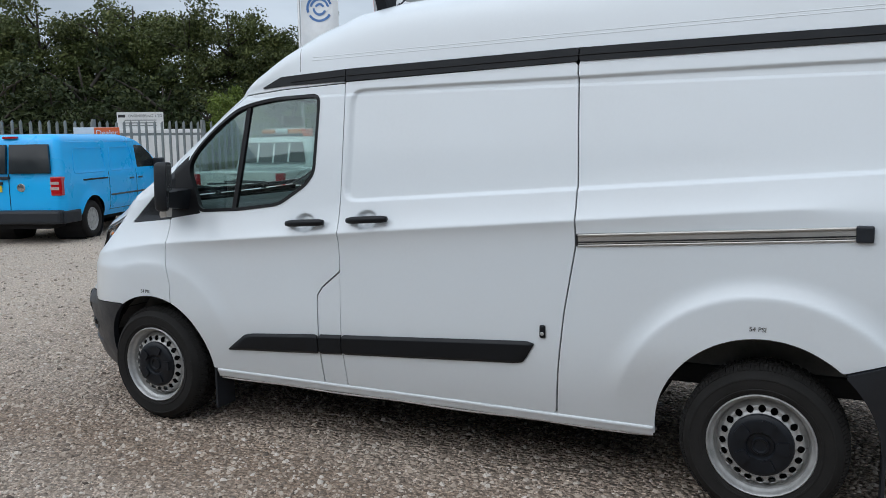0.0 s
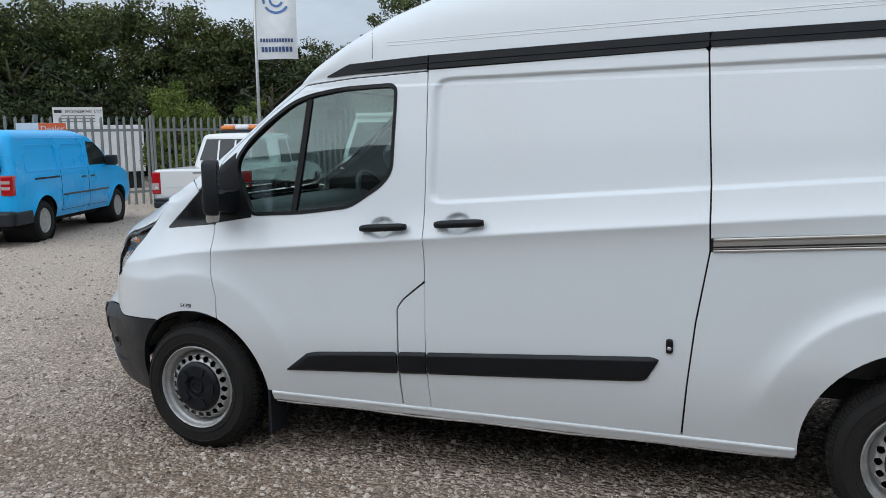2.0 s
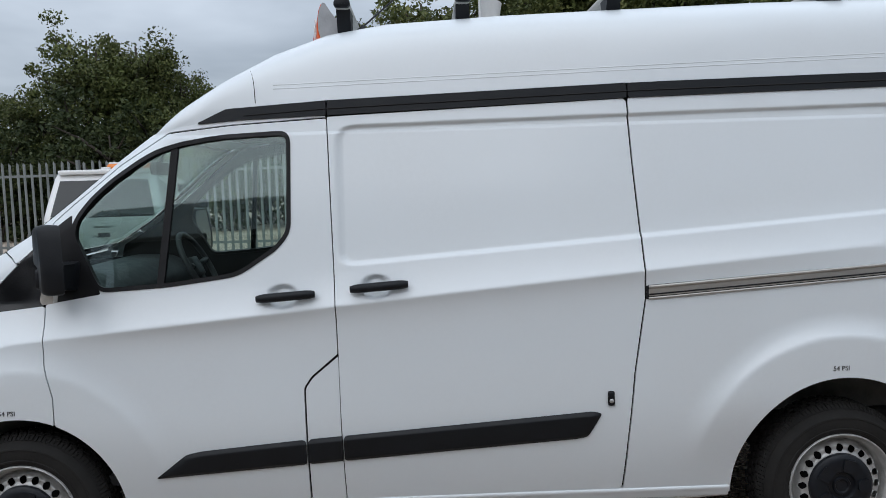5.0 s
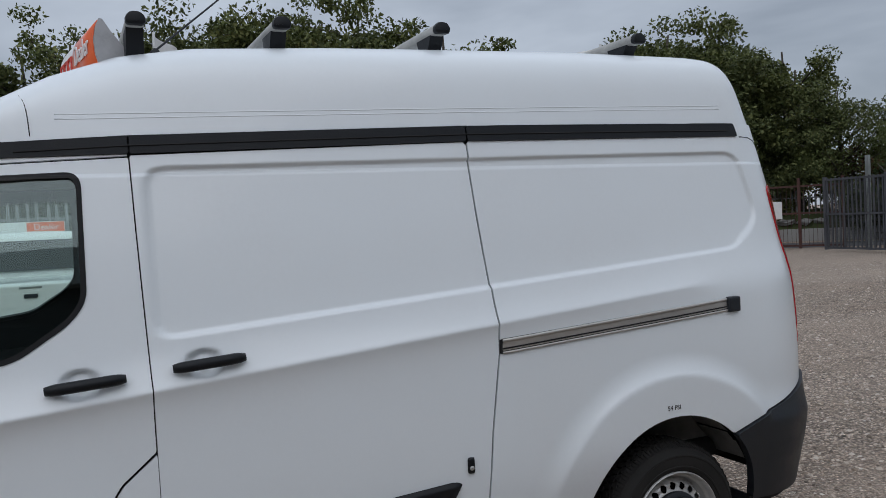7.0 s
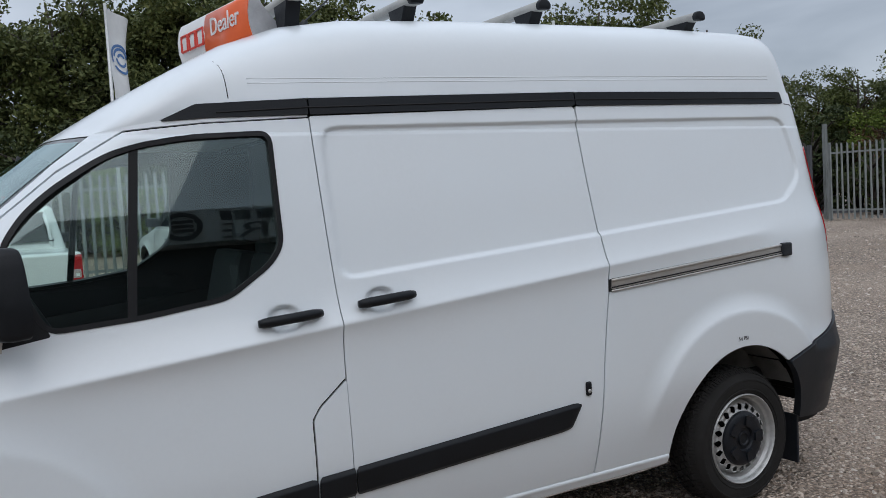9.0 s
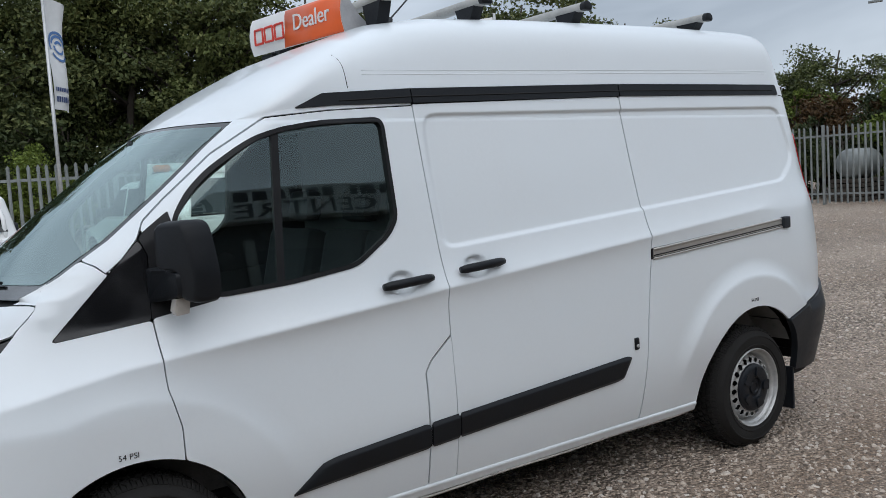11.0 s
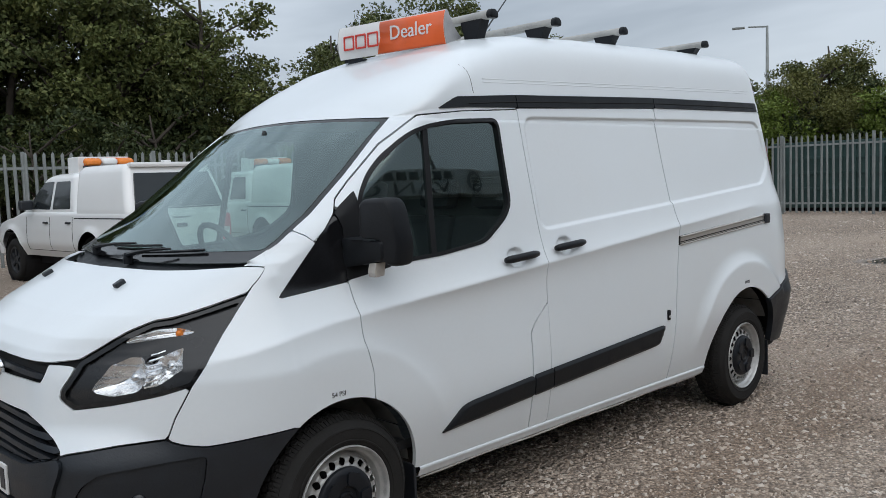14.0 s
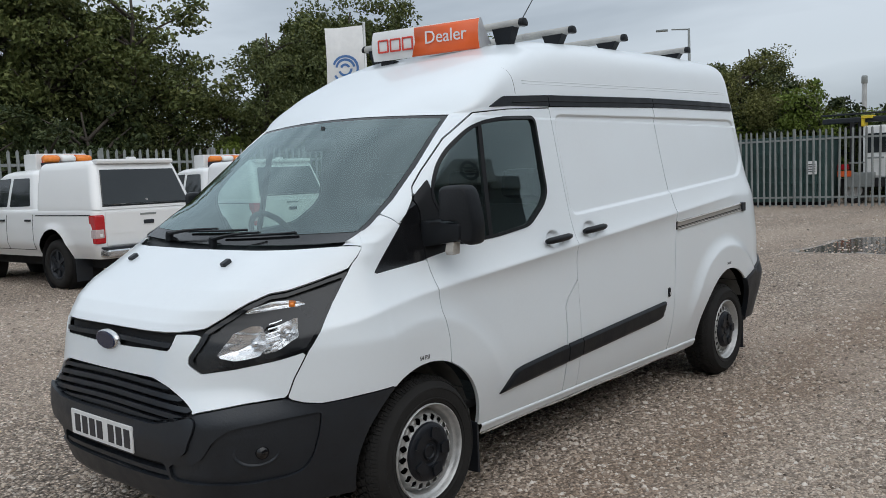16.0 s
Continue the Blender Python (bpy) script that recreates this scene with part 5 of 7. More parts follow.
# wheels
def wheel(m, side):
    w = part("wheel", bmesh.new(), RUBBER, van)
    w.matrix_basis = m
    bm = bmesh.new()
    lathe(bm, [(0.205, 0.045), (0.212, 0.012), (0.222, 0.004), (0.232, 0.001), (0.234, -0.003), (0.240, -0.004), (0.242, -0.001), (0.262, -0.004), (0.280, -0.003), (0.283, -0.006), (0.289, -0.004), (0.292, 0.001), (0.303, 0.009),
               (0.314, 0.024), (0.322, 0.042), (0.3245, 0.075), (0.3255, 0.11), (0.3245, 0.145), (0.322, 0.175), (0.312, 0.20), (0.28, 0.215), (0.21, 0.20)], 64)
    sharp_by_angle(part("tyre", bm, RUBBER, w, "dusty black road tyre", True), 40)
    bm = bmesh.new()
    for k in range(60):
        for j, d in enumerate((0.060, 0.094, 0.127, 0.160)):
            a = 2 * math.pi * (k + 0.5 * (j % 2)) / 60
            box(bm, -0.0115, 0.0115, -0.0135, 0.0135, 0.320, 0.3345, 0.0, Matrix.Translation((0, d, 0)) @ Matrix.Rotation(a, 4, "Y") @ Matrix.Rotation(0.25, 4, "Z"))
        # lugs that run over the shoulder
        for half in (0.0, 0.5):
            a = 2 * math.pi * (k + 0.25 + half) / 60
            box(bm, -0.0065, 0.0065, -0.018, 0.022, -0.004, 0.0042, 0.0, Matrix.Rotation(a, 4, "Y") @ Matrix.Translation((0, 0.040, 0.3215)) @ Matrix.Rotation(radians(30), 4, "X"))
    tagged(part("tread", bm, RUBBER, w), kind="stuff")
    bm = bmesh.new()
    lathe(bm, [(0.2175, 0.022), (0.2170, 0.004), (0.2125, 0.000), (0.2075, 0.004), (0.2055, 0.018), (0.2000, 0.030), (0.1935, 0.033), (0.1915, 0.038), (0.1895, 0.058), (0.1850, 0.068), (0.1790, 0.070), (0.176, 0.066)], 64)
    lathe(bm, [(0.19, 0.066), (0.20, 0.12), (0.21, 0.19)], 40)
    rim = sharp_by_angle(part("rim", bm, STEEL, w, "silver steel wheel rim", True), 50)
    # disc with round vents
    tg, rg = np.meshgrid(np.linspace(0, 2 * math.pi, 361), np.linspace(0.100, 0.180, 25), indexing="ij")
    near = (tg + math.pi / 20) % (2 * math.pi / 20) - math.pi / 20
    hole = np.hypot(near * 0.151, rg - 0.1515) - 0.0150

    def disc(t, r):
        d = 0.066 - 0.036 * smooth(r, 0.180, 0.160) - 0.008 * smooth(r, 0.146, 0.132)
        return np.stack([r * np.cos(t), d, r * np.sin(t)], -1)

    me = sheet_mesh("vented_disc", disc, tg, rg, hole, 0.0, 0.004, (1,), 1.0)
    me.materials.append(STEEL)
    new("vented_disc", me).parent = w
    bm = bmesh.new()
    lathe(bm, [(0.001, 0.010), (0.024, 0.010), (0.028, 0.004), (0.034, 0.004), (0.038, 0.012), (0.052, 0.013), (0.058, 0.002), (0.100, -0.002), (0.118, 0.002), (0.129, 0.010), (0.1325, 0.024)], 48)
    cap = sharp_by_angle(part("hub_cap", bm, CAP_BLACK, w, "black plastic hub cap", True), 30)
    for k in range(5):
        a = 2 * math.pi * k / 5 + 0.3
        bm = bmesh.new()
        prism(bm, rounded([(-0.022, 0.062), (0.022, 0.062), (0.030, 0.112), (-0.030, 0.112)], 0.010, 3), -0.010, 0.006)
        bmesh.ops.transform(bm, verts=bm.verts, matrix=Matrix.Rotation(a, 4, "Y"))
        bmesh.ops.recalc_face_normals(bm, faces=bm.faces)
        part("cap_boss", bm, CAP_BLACK, cap)
    bm = bmesh.new()
    lathe(bm, [(0.001, 0.10), (0.17, 0.10), (0.19, 0.14)], 32)
    part("brake_drum", bm, DARK, w)
    return w


for x in (0.0, 3.3):
    for sd in (1, -1):
        wheel(pose(x, -0.993, 0.3345) if sd > 0 else pose(x, 0.993, 0.3345, 0, 0, 180), sd)

# cab
bm = bmesh.new()
prism(bm, rounded([(-0.30, 0.75), (-0.30, 1.20), (-0.12, 1.245), (0.12, 1.235), (0.22, 1.15), (0.20, 0.98), (0.05, 0.80)], 0.05, 4), -0.845, 0.845)
sharp_by_angle(part("dashboard", bm, DASH, van), 40)
part("cab_floor", new_box(-0.30, 1.5, -0.885, 0.885, 0.42, 0.46), DASH, van)
part("cab_ceiling", new_box(0.62, 1.3, -0.66, 0.66, 1.875, 1.885), LINER, van)
for y in (-0.54, -0.13, 0.48):
    seat = part("seat", bmesh.new(), SEAT, van, "dark grey cloth seat")
    w = 0.20 if y < 0 else 0.25
    part("seat_cushion", new_box(0.66, 1.16, y - w, y + w, 0.66, 0.84, 0.05), SEAT, seat)
    part("seat_back", new_box(-0.07, 0.07, -w, w, 0.0, 0.58, 0.05, Matrix.Translation((1.20, y, 0.80)) @ Matrix.Rotation(radians(14), 4, "Y")), SEAT, seat)
    part("headrest", new_box(-0.05, 0.05, -0.12, 0.12, 0.0, 0.17, 0.04, Matrix.Translation((1.37, y, 1.40)) @ Matrix.Rotation(radians(10), 4, "Y")), SEAT, seat)
    part("seat_base", new_box(0.70, 1.20, y - w + 0.04, y + w - 0.04, 0.46, 0.67), DASH, seat)
bm = bmesh.new()
ring = [(0.195 * math.cos(a), 0.195 * math.sin(a), 0) for a in np.linspace(0, 2 * math.pi, 33)]
tube(bm, ring, 0.016, 8, False)
for a in (0.1, math.pi - 0.1, 1.5 * math.pi):
    tube(bm, [(0.04 * math.cos(a), 0.04 * math.sin(a), -0.02), (0.19 * math.cos(a), 0.19 * math.sin(a), 0)], 0.016, 6)
box(bm, -0.07, 0.07, -0.06, 0.06, -0.05, 0.0, 0.02)
bmesh.ops.transform(bm, verts=bm.verts, matrix=Matrix.Translation((0.36, 0.47, 1.20)) @ Matrix.Rotation(radians(62), 4, "Y") @ Matrix.Rotation(radians(90), 4, "Z"))
part("steering_wheel", bm, DASH, van, "", True)
bm = bmesh.new()
box(bm, 0.30, 0.335, -0.11, 0.11, 1.70, 1.765, 0.012)
tube(bm, [(0.32, 0, 1.75), (0.345, 0, 1.83)], 0.010, 6)
part("interior_mirror", bm, DASH, van)

# roof bars
bars = []
for x, half, z in ((1.319, 0.627, 2.390), (1.835, 0.630, 2.400), (2.494, 0.626, 2.414), (3.473, 0.628, 2.415)):
    bar = thing("roof_bar", pose(x, 0.048, z), "aluminium roof bar with black end caps and feet", "roof bar", "roof bars of the van")
    section = rounded([(-0.030, -0.018), (-0.034, 0.004), (-0.018, 0.026), (0.018, 0.026), (0.034, 0.004), (0.030, -0.018)], 0.016, 3)
    bm = bmesh.new()
    prism(bm, section, -half, half)
    sharp_by_angle(part("crossbar", bm, BAR_ALU, bar, "weathered aluminium crossbar", True), 40)
    for sd in (1, -1):
        bm = bmesh.new()
        prism(bm, [(a * 1.08, b * 1.08) for a, b in section], sd * (half - 0.004), sd * (half + 0.020))
        bmesh.ops.bevel(bm, geom=[e for e in bm.edges if all(abs(abs(v.co.y) - half - 0.020) < 1e-4 for v in e.verts)], offset=0.010, segments=2, profile=0.6, affect="EDGES")
        bmesh.ops.recalc_face_normals(bm, faces=bm.faces)
        sharp_by_angle(part("end_cap", bm, TRIM_BLACK, bar), 40)
        yf = 0.50
        v = np.linspace(0.2, 1, 160)
        pr = roof_point(np.full(160, (x - 0.45) / (TAIL_S - 0.45)), v)
        zr = float(pr[int(np.argmin(np.abs(pr[:, 1] + yf))), 2]) - z
        bm = bmesh.new()
        prism(bm, [(sd * (yf - 0.035), zr - 0.012), (sd * (yf + 0.035), zr - 0.03), (sd * (yf + 0.085), -0.015), (sd * (yf - 0.065), -0.015)], -0.030, 0.030, "x")
        part("foot", bm, TRIM_BLACK, bar)
    bars.append(bar)

# roof sign: a tent-shaped box across the roof
sign = thing("roof_sign", pose(1.150, 0.005, 2.262, 0, 0, 8.6), "white and orange tent-shaped dealer sign on the van roof", "sign")
bm = bmesh.new()
tri = [(0.0, 0.0), (-0.014, 0.05), (-0.017, 0.10), (-0.008, 0.150), (0.006, 0.180), (0.018, 0.178), (0.045, 0.135), (0.085, 0.085), (0.135, 0.045)]
prism(bm, tri, -0.37, 0.385)
sharp_by_angle(part("sign_box", bm, SIGN_WHITE, sign, "white plastic sign box", True), 45)
for y0, y1 in ((-0.374, -0.369), (0.384, 0.389)):
    bm = bmesh.new()
    prism(bm, [(a * 0.985, 0.002 + b * 0.985) for a, b in tri], y0, y1)
    part("sign_end", bm, SIGN_END, sign, "dull grey end plate")
bow = lambda z: float(np.interp(z, [0.0, 0.05, 0.10, 0.15, 0.18], [0.0, -0.014, -0.017, -0.008, 0.006])) - 0.003
bm = bmesh.new()
rows = []
for z in np.linspace(0.003, 0.174, 13):
    y_end = float(np.interp(z, [0.0, 0.085, 0.178], [0.100, 0.062, 0.080]))
    rows.append([bm.verts.new((bow(z), y, z)) for y in (-0.369, y_end)])
for a, b in zip(rows, rows[1:]):
    bm.faces.new((a[0], a[1], b[1], b[0]))
bmesh.ops.recalc_face_normals(bm, faces=bm.faces)
bmesh.ops.solidify(bm, geom=bm.faces, thickness=0.002)
part("orange_panel", bm, ORANGE, sign, "orange vinyl panel", True)
text_mesh("sign_word", "Dealer", 0.106, Matrix.Translation((-0.0225, -0.150, 0.098)) @ pose(0, 0, 0, 90, 0, -90), SIGN_WHITE, sign, 0.002)
# emblem drawn as plain open squares
for y0 in (0.335, 0.245, 0.155):
    bm = bmesh.new()
    for (a, b), (c, d) in (((0, 0), (0, 0.07)), ((0, 0.07), (0.07, 0.07)), ((0.07, 0.07), (0.07, 0)), ((0, 0), (0.07, 0))):
        tube(bm, [(bow(0.05 + b) - 0.001, y0 - a, 0.05 + b), (bow(0.05 + d) - 0.001, y0 - c, 0.05 + d)], 0.0055, 6)
    part("emblem_mark", bm, RED_PRINT, sign)
for y in (-0.30, 0.30):
    part("sign_foot", new_box(0.02, 0.14, y - 0.05, y + 0.05, -0.045, 0.002, 0.005), PLASTIC, sign)
aerial = thing("roof_aerial", pose(1.38, -0.44, 2.288), "thin black whip aerial on the van roof", "aerial")
bm = bmesh.new()
tube(bm, [(0, 0, -0.005), (0.02, 0, 0.03)], [0.022, 0.012], 10)
part("aerial_base", bm, PLASTIC, aerial)
bm = bmesh.new()
tube(bm, [(0.02, 0, 0.03), (0.24, 0.045, 0.22), (0.72, 0.13, 0.64)], [0.0045, 0.0035, 0.002], 6)
part("aerial_rod", bm, PLASTIC, aerial)

# ---- parked vehicles behind the van ----
def shell_fn(xr, xf, wide, z0, z1, r_end, r_top):
    """The left flank of a body as a sheet over (share of the length, height), rounded at its ends and top."""
    def fn(u, z):
        u, z = np.asarray(u, float), np.asarray(z, float)
        e = np.clip((z - (z1 - r_top)) / r_top, 0, 1)
        tuck = r_top * (1 - np.sqrt(np.clip(1 - e * e, 0, 1)))
        a, b = xr(z) + tuck, xf(z) - tuck
        x = a + u * (b - a)
        q = np.clip((r_end - np.minimum(x - a, b - x)) / r_end, 0, 1)
        w = wide(x, z) - tuck - r_end * (1 - np.sqrt(np.clip(1 - q * q, 0, 1)))
        return np.stack([x, -w, z], -1)
    return fn


def shell(name, fn, z0, z1, r_end, mat, parent, arches=(), label="", crown=0.03):
    """A closed vehicle body: both flanks with wheel arches cut out, the two ends and the top."""
    u = (1 - np.cos(np.linspace(0, np.pi, 61))) / 2
    z = np.unique(np.concatenate([np.linspace(z0, z1, 30), z1 - 0.12 * np.linspace(0, 1, 8) ** 2]))
    ug, zg = np.meshgrid(u, z, indexing="ij")
    field = np.ones(ug.shape)
    p = fn(ug, zg)
    for cx, cz, r in arches:
        field = np.minimum(field, np.hypot(p[..., 0] - cx, p[..., 2] - cz) - r)
    vs, fs = [], []

    def add(points, faces):
        base = sum(len(v) for v in vs)
        vs.append(np.asarray(points))
        fs.extend([[base + k for k in f] for f in faces])

    pts, faces = clip_sheet(ug, zg, field)
    q = fn(pts[:, 0], pts[:, 1])
    add(q, faces)
    add(q * np.array([1, -1, 1]), [f[::-1] for f in faces])
    # ends and top as grids across the width
    share = np.linspace(-1, 1, 9)
    for k, grid in enumerate((p[0], p[-1], p[:, -1])):
        g = np.stack([grid * np.array([1, s, 1]) for s in share], 1)
        if k == 2:
            g[..., 2] += crown * (1 - share ** 2)[None] * np.sin(np.pi * u)[:, None] ** 0.3
        n, m = g.shape[:2]
        cells = [[i * m + j, (i + 1) * m + j, (i + 1) * m + j + 1, i * m + j + 1] for i in range(n - 1) for j in range(m - 1)]
        add(g.reshape(-1, 3), cells)
    me = bpy.data.meshes.new(name)
    me.from_pydata(np.concatenate(vs).tolist(), [], fs)
    bm = bmesh.new()
    bm.from_mesh(me)
    bmesh.ops.remove_doubles(bm, verts=bm.verts, dist=1e-4)
    bmesh.ops.recalc_face_normals(bm, faces=bm.faces)
    bpy.data.meshes.remove(me)
    ob = part(name, bm, mat, parent, label)
    return sharp_by_angle(ob, 42)


def on_shell(name, fn, z0, z1, poly, mat, parent, proud=0.004, label="", sides=(1, -1), r=0.03):
    """A pane or panel laid on a flank, bounded by a polygon in (x, z)."""
    ug, zg = np.meshgrid(np.linspace(0, 1, 160), np.linspace(z0, z1, 60), indexing="ij")
    p = fn(ug, zg)
    f = poly_sdf(p[..., 0], p[..., 2], rounded(poly, r))
    for sd in sides:
        me = sheet_mesh(name, fn, ug, zg, f, proud, 0.012, (sd,), 1.0)
        me.materials.append(mat)
        ob = new(name, me)
        ob.parent = parent
        if label:
            ob["label"] = label


def shell_line(name, fn, pts, radius, mat, parent, sides=(1, -1)):
    """A thin gap or moulding along a flank through (x, z) points."""
    u = np.linspace(0, 1, 400)
    path = []
    for x, z in pts:
        p = fn(u, np.full(400, z))
        path.append(fn(np.interp(x, p[:, 0], u), np.array(z)))
    for sd in sides:
        bm = bmesh.new()
        tube(bm, [Vector(p * np.array([1, sd, 1])) for p in path], radius, 6)
        part(name, bm, mat, parent)


def quad_panel(bm, pts, thick):
    """A thin plate through the given corners."""
    f = bm.faces.new([bm.verts.new(p) for p in pts])
    bmesh.ops.recalc_face_normals(bm, faces=[f])
    bmesh.ops.solidify(bm, geom=[f], thickness=thick)


def road_wheel(parent, x, y, r, side, dark=False):
    w = part("wheel", bmesh.new(), RUBBER, parent)
    w.matrix_basis = pose(x, y, r, 0, 0, 0 if side < 0 else 180)
    bm = bmesh.new()
    lathe(bm, [(r * 0.60, 0.03), (r * 0.66, 0.0), (r * 0.88, 0.0), (r * 0.97, 0.03), (r, 0.06), (r, 0.18), (r * 0.9, 0.22), (r * 0.6, 0.2)], 32)
    part("tyre", bm, RUBBER, w, "", True)
    bm = bmesh.new()
    lathe(bm, [(0.001, 0.035), (r * 0.16, 0.03), (r * 0.2, 0.05), (r * 0.36, 0.06), (r * 0.50, 0.055), (r * 0.55, 0.02), (r * 0.61, 0.016), (r * 0.63, 0.035)], 28)
    for k in range(6 if dark else 12):
        a = 2 * math.pi * k / (6 if dark else 12)
        box(bm, -0.03, 0.03, 0.03, 0.05, r * 0.2, r * 0.54, 0.0, Matrix.Rotation(a, 4, "Y"))
    part("rim", bm, PLASTIC if dark else STEEL, w)


def pickup(m, canopy, label, sign=True, barred=True):
    """A double-cab pickup; x runs forward, the tail is at x = 0."""
    t = thing("pickup_truck", m, label, "pickup truck", "white pickups along the fence")
    arches = ((1.18, 0.40, 0.455), (4.26, 0.40, 0.455))

    def body_w(x, z):
        w = 0.895 - 0.10 * np.clip((0.70 - z) / 0.3, 0, 1) ** 2 - 0.10 * np.clip(z - 0.86, 0, 1) - 0.06 * np.clip((x - 4.2) / 0.9, 0, 1) ** 2
        for cx, cz, r in arches:
            w = w + 0.035 * smooth(0.56 - np.hypot(x - cx, z - cz), 0.0, 0.11)
        return w

    low = shell_fn(lambda z: ramp(z, [0.40, 0.60, 1.08], [0.03, 0.0, 0.0]), lambda z: ramp(z, [0.40, 0.62, 0.86, 0.95, 1.02, 1.08], [5.04, 5.10, 5.03, 4.86, 4.45, 3.85]), body_w, 0.40, 1.08, 0.12, 0.035)
    body = shell("body", low, 0.40, 1.08, 0.12, PICKUP_PAINT, t, arches)
    high = shell_fn(lambda z: ramp(z, [1.05, 1.76], [1.68, 1.90]), lambda z: ramp(z, [1.05, 1.12, 1.66, 1.76], [3.90, 3.78, 3.16, 2.95]), lambda x, z: 0.855 - 0.22 * np.clip(z - 1.05, 0, 1) ** 1.1, 1.05, 1.765, 0.16, 0.09)
    cab = shell("cab", high, 1.05, 1.765, 0.16, PICKUP_PAINT, t)
    on_shell("side_window", high, 1.06, 1.76, [(1.93, 1.13), (2.60, 1.12), (2.60, 1.63), (2.08, 1.63)], DARK_GLASS, cab, 0.003)
    on_shell("side_window", high, 1.06, 1.76, [(2.69, 1.12), (3.58, 1.13), (3.16, 1.62), (2.69, 1.64)], DARK_GLASS, cab, 0.003)
    for x in (1.80, 2.66, 3.60):
        shell_line("door_gap", low, [(x, z) for z in np.linspace(0.50, 1.05, 9)], 0.005, DARK, body)
    shell_line("sill_gap", low, [(x, 0.50) for x in np.linspace(1.80, 3.60, 9)], 0.005, DARK, body)
    for sd in (1, -1):
        for x in (1.86, 2.72):
            part("door_handle", new_box(x, x + 0.17, sd * 0.893 - 0.016, sd * 0.893 + 0.016, 0.955, 0.985, 0.008), PLASTIC, body)
        mirror = part("door_mirror", new_box(3.30, 3.43, sd * 0.97 - 0.11, sd * 0.97 + 0.11, 1.12, 1.30, 0.035), PLASTIC, cab)
        part("headlamp", new_box(4.70, 5.0, sd * 0.70 - 0.12, sd * 0.70 + 0.12, 0.78, 0.92, 0.03), CHROME, body)
        # tall red rear lamp with a clear inset
        lamp = part("tail_lamp", new_box(-0.014, 0.17, sd * 0.80 - 0.075, sd * 0.80 + 0.088, 0.650, 1.045, 0.026), RED_LENS, body, "red rear lamp with a clear lower half")
        part("clear_lens", new_box(-0.019, 0.12, sd * 0.80 - 0.050, sd * 0.80 + 0.093, 0.725, 0.850, 0.016), LAMP_CLEAR, lamp)
        part("reversing_lens", new_box(-0.021, 0.03, sd * 0.80 - 0.030, sd * 0.80 + 0.030, 0.745, 0.795, 0.012), SIGN_WHITE, lamp)
        for x in (1.18, 4.26):
            road_wheel(t, x, sd * 0.885, 0.385, -1 if sd < 0 else 1, canopy)
            bm = bmesh.new()
            lathe(bm, [(0.47, 0.0), (0.47, 0.5), (0.05, 0.5)], 28)
            bmesh.ops.transform(bm, verts=bm.verts, matrix=Matrix.Translation((x, sd * 0.86, 0.40)) @ Matrix.Diagonal((0.985, -sd, 0.985, 1)))
            part("wheel_housing", bm, DARK, t)
        part("mud_flap", new_box(0.62, 0.635, sd * 0.74 - 0.13, sd * 0.74 + 0.13, 0.14, 0.48), PLASTIC, t)
    bm = bmesh.new()
    quad_panel(bm, [(3.80, -0.70, 1.13), (3.80, 0.70, 1.13), (3.21, 0.60, 1.65), (3.21, -0.60, 1.65)], 0.02)
    part("windscreen", bm, DARK_GLASS, cab)
    tailgate = part("tailgate", new_box(-0.012, 0.01, -0.715, 0.715, 0.60, 1.06, 0.012), PICKUP_PAINT, t)
    part("gate_fold", new_box(-0.016, -0.008, -0.66, 0.66, 0.775, 0.785), PICKUP_PAINT, tailgate)
    part("tailgate_handle", new_box(-0.030, -0.006, -0.085, 0.085, 0.885, 0.940, 0.008), PLASTIC, tailgate)
    part("tailgate_name_strip", new_box(-0.017, -0.009, -0.14, 0.14, 1.010, 1.036), GALV, tailgate)
    bumper = part("rear_bumper", new_box(-0.17, 0.06, -0.80, 0.80, 0.42, 0.54, 0.03), CHROME if canopy else PLASTIC, t)
    part("bumper_step", new_box(-0.155, 0.02, -0.80, 0.80, 0.54, 0.585, 0.01), PLASTIC, bumper)
    plate = part("number_plate", new_box(-0.185, -0.168, -0.26, 0.26, 0.425, 0.535), YELLOW, bumper, "yellow rear number plate")
    for k in range(6):
        part("plate_bar", new_box(-0.188, -0.184, -0.21 + 0.075 * k, -0.165 + 0.075 * k, 0.445, 0.515), INK, plate)
    part("front_bumper", new_box(4.98, 5.17, -0.80, 0.80, 0.38, 0.66, 0.05), PICKUP_PAINT, t)
    part("chassis", new_box(0.1, 4.9, -0.6, 0.6, 0.30, 0.5), DARK, t)
    if canopy:
        top = shell_fn(lambda z: ramp(z, [1.07, 1.14, 1.80], [0.0, 0.02, 0.26]), lambda z: ramp(z, [1.07, 1.80], [1.74, 1.84]), lambda x, z: 0.865 - 0.20 * np.clip(z - 1.07, 0, 1) ** 1.15, 1.07, 1.83, 0.11, 0.09)
        can = shell("canopy", top, 1.07, 1.83, 0.11, PICKUP_PAINT, t, (), "white hardtop canopy")
        bm = bmesh.new()
        quad_panel(bm, [(0.016, -0.735, 1.125), (0.016, 0.735, 1.125), (0.218, 0.625, 1.70), (0.218, -0.625, 1.70)], 0.03)
        part("rear_window", bm, DARK_GLASS, can, "dark canopy rear window")
        bm = bmesh.new()
        tube(bm, [(0.010, -0.74, 1.108), (0.010, 0.74, 1.108)], 0.014, 6)
        part("window_seal", bm, PLASTIC, can)
        part("window_mark", new_box(-0.006, 0.02, 0.36, 0.56, 1.128, 1.142), SIGN_WHITE, can)
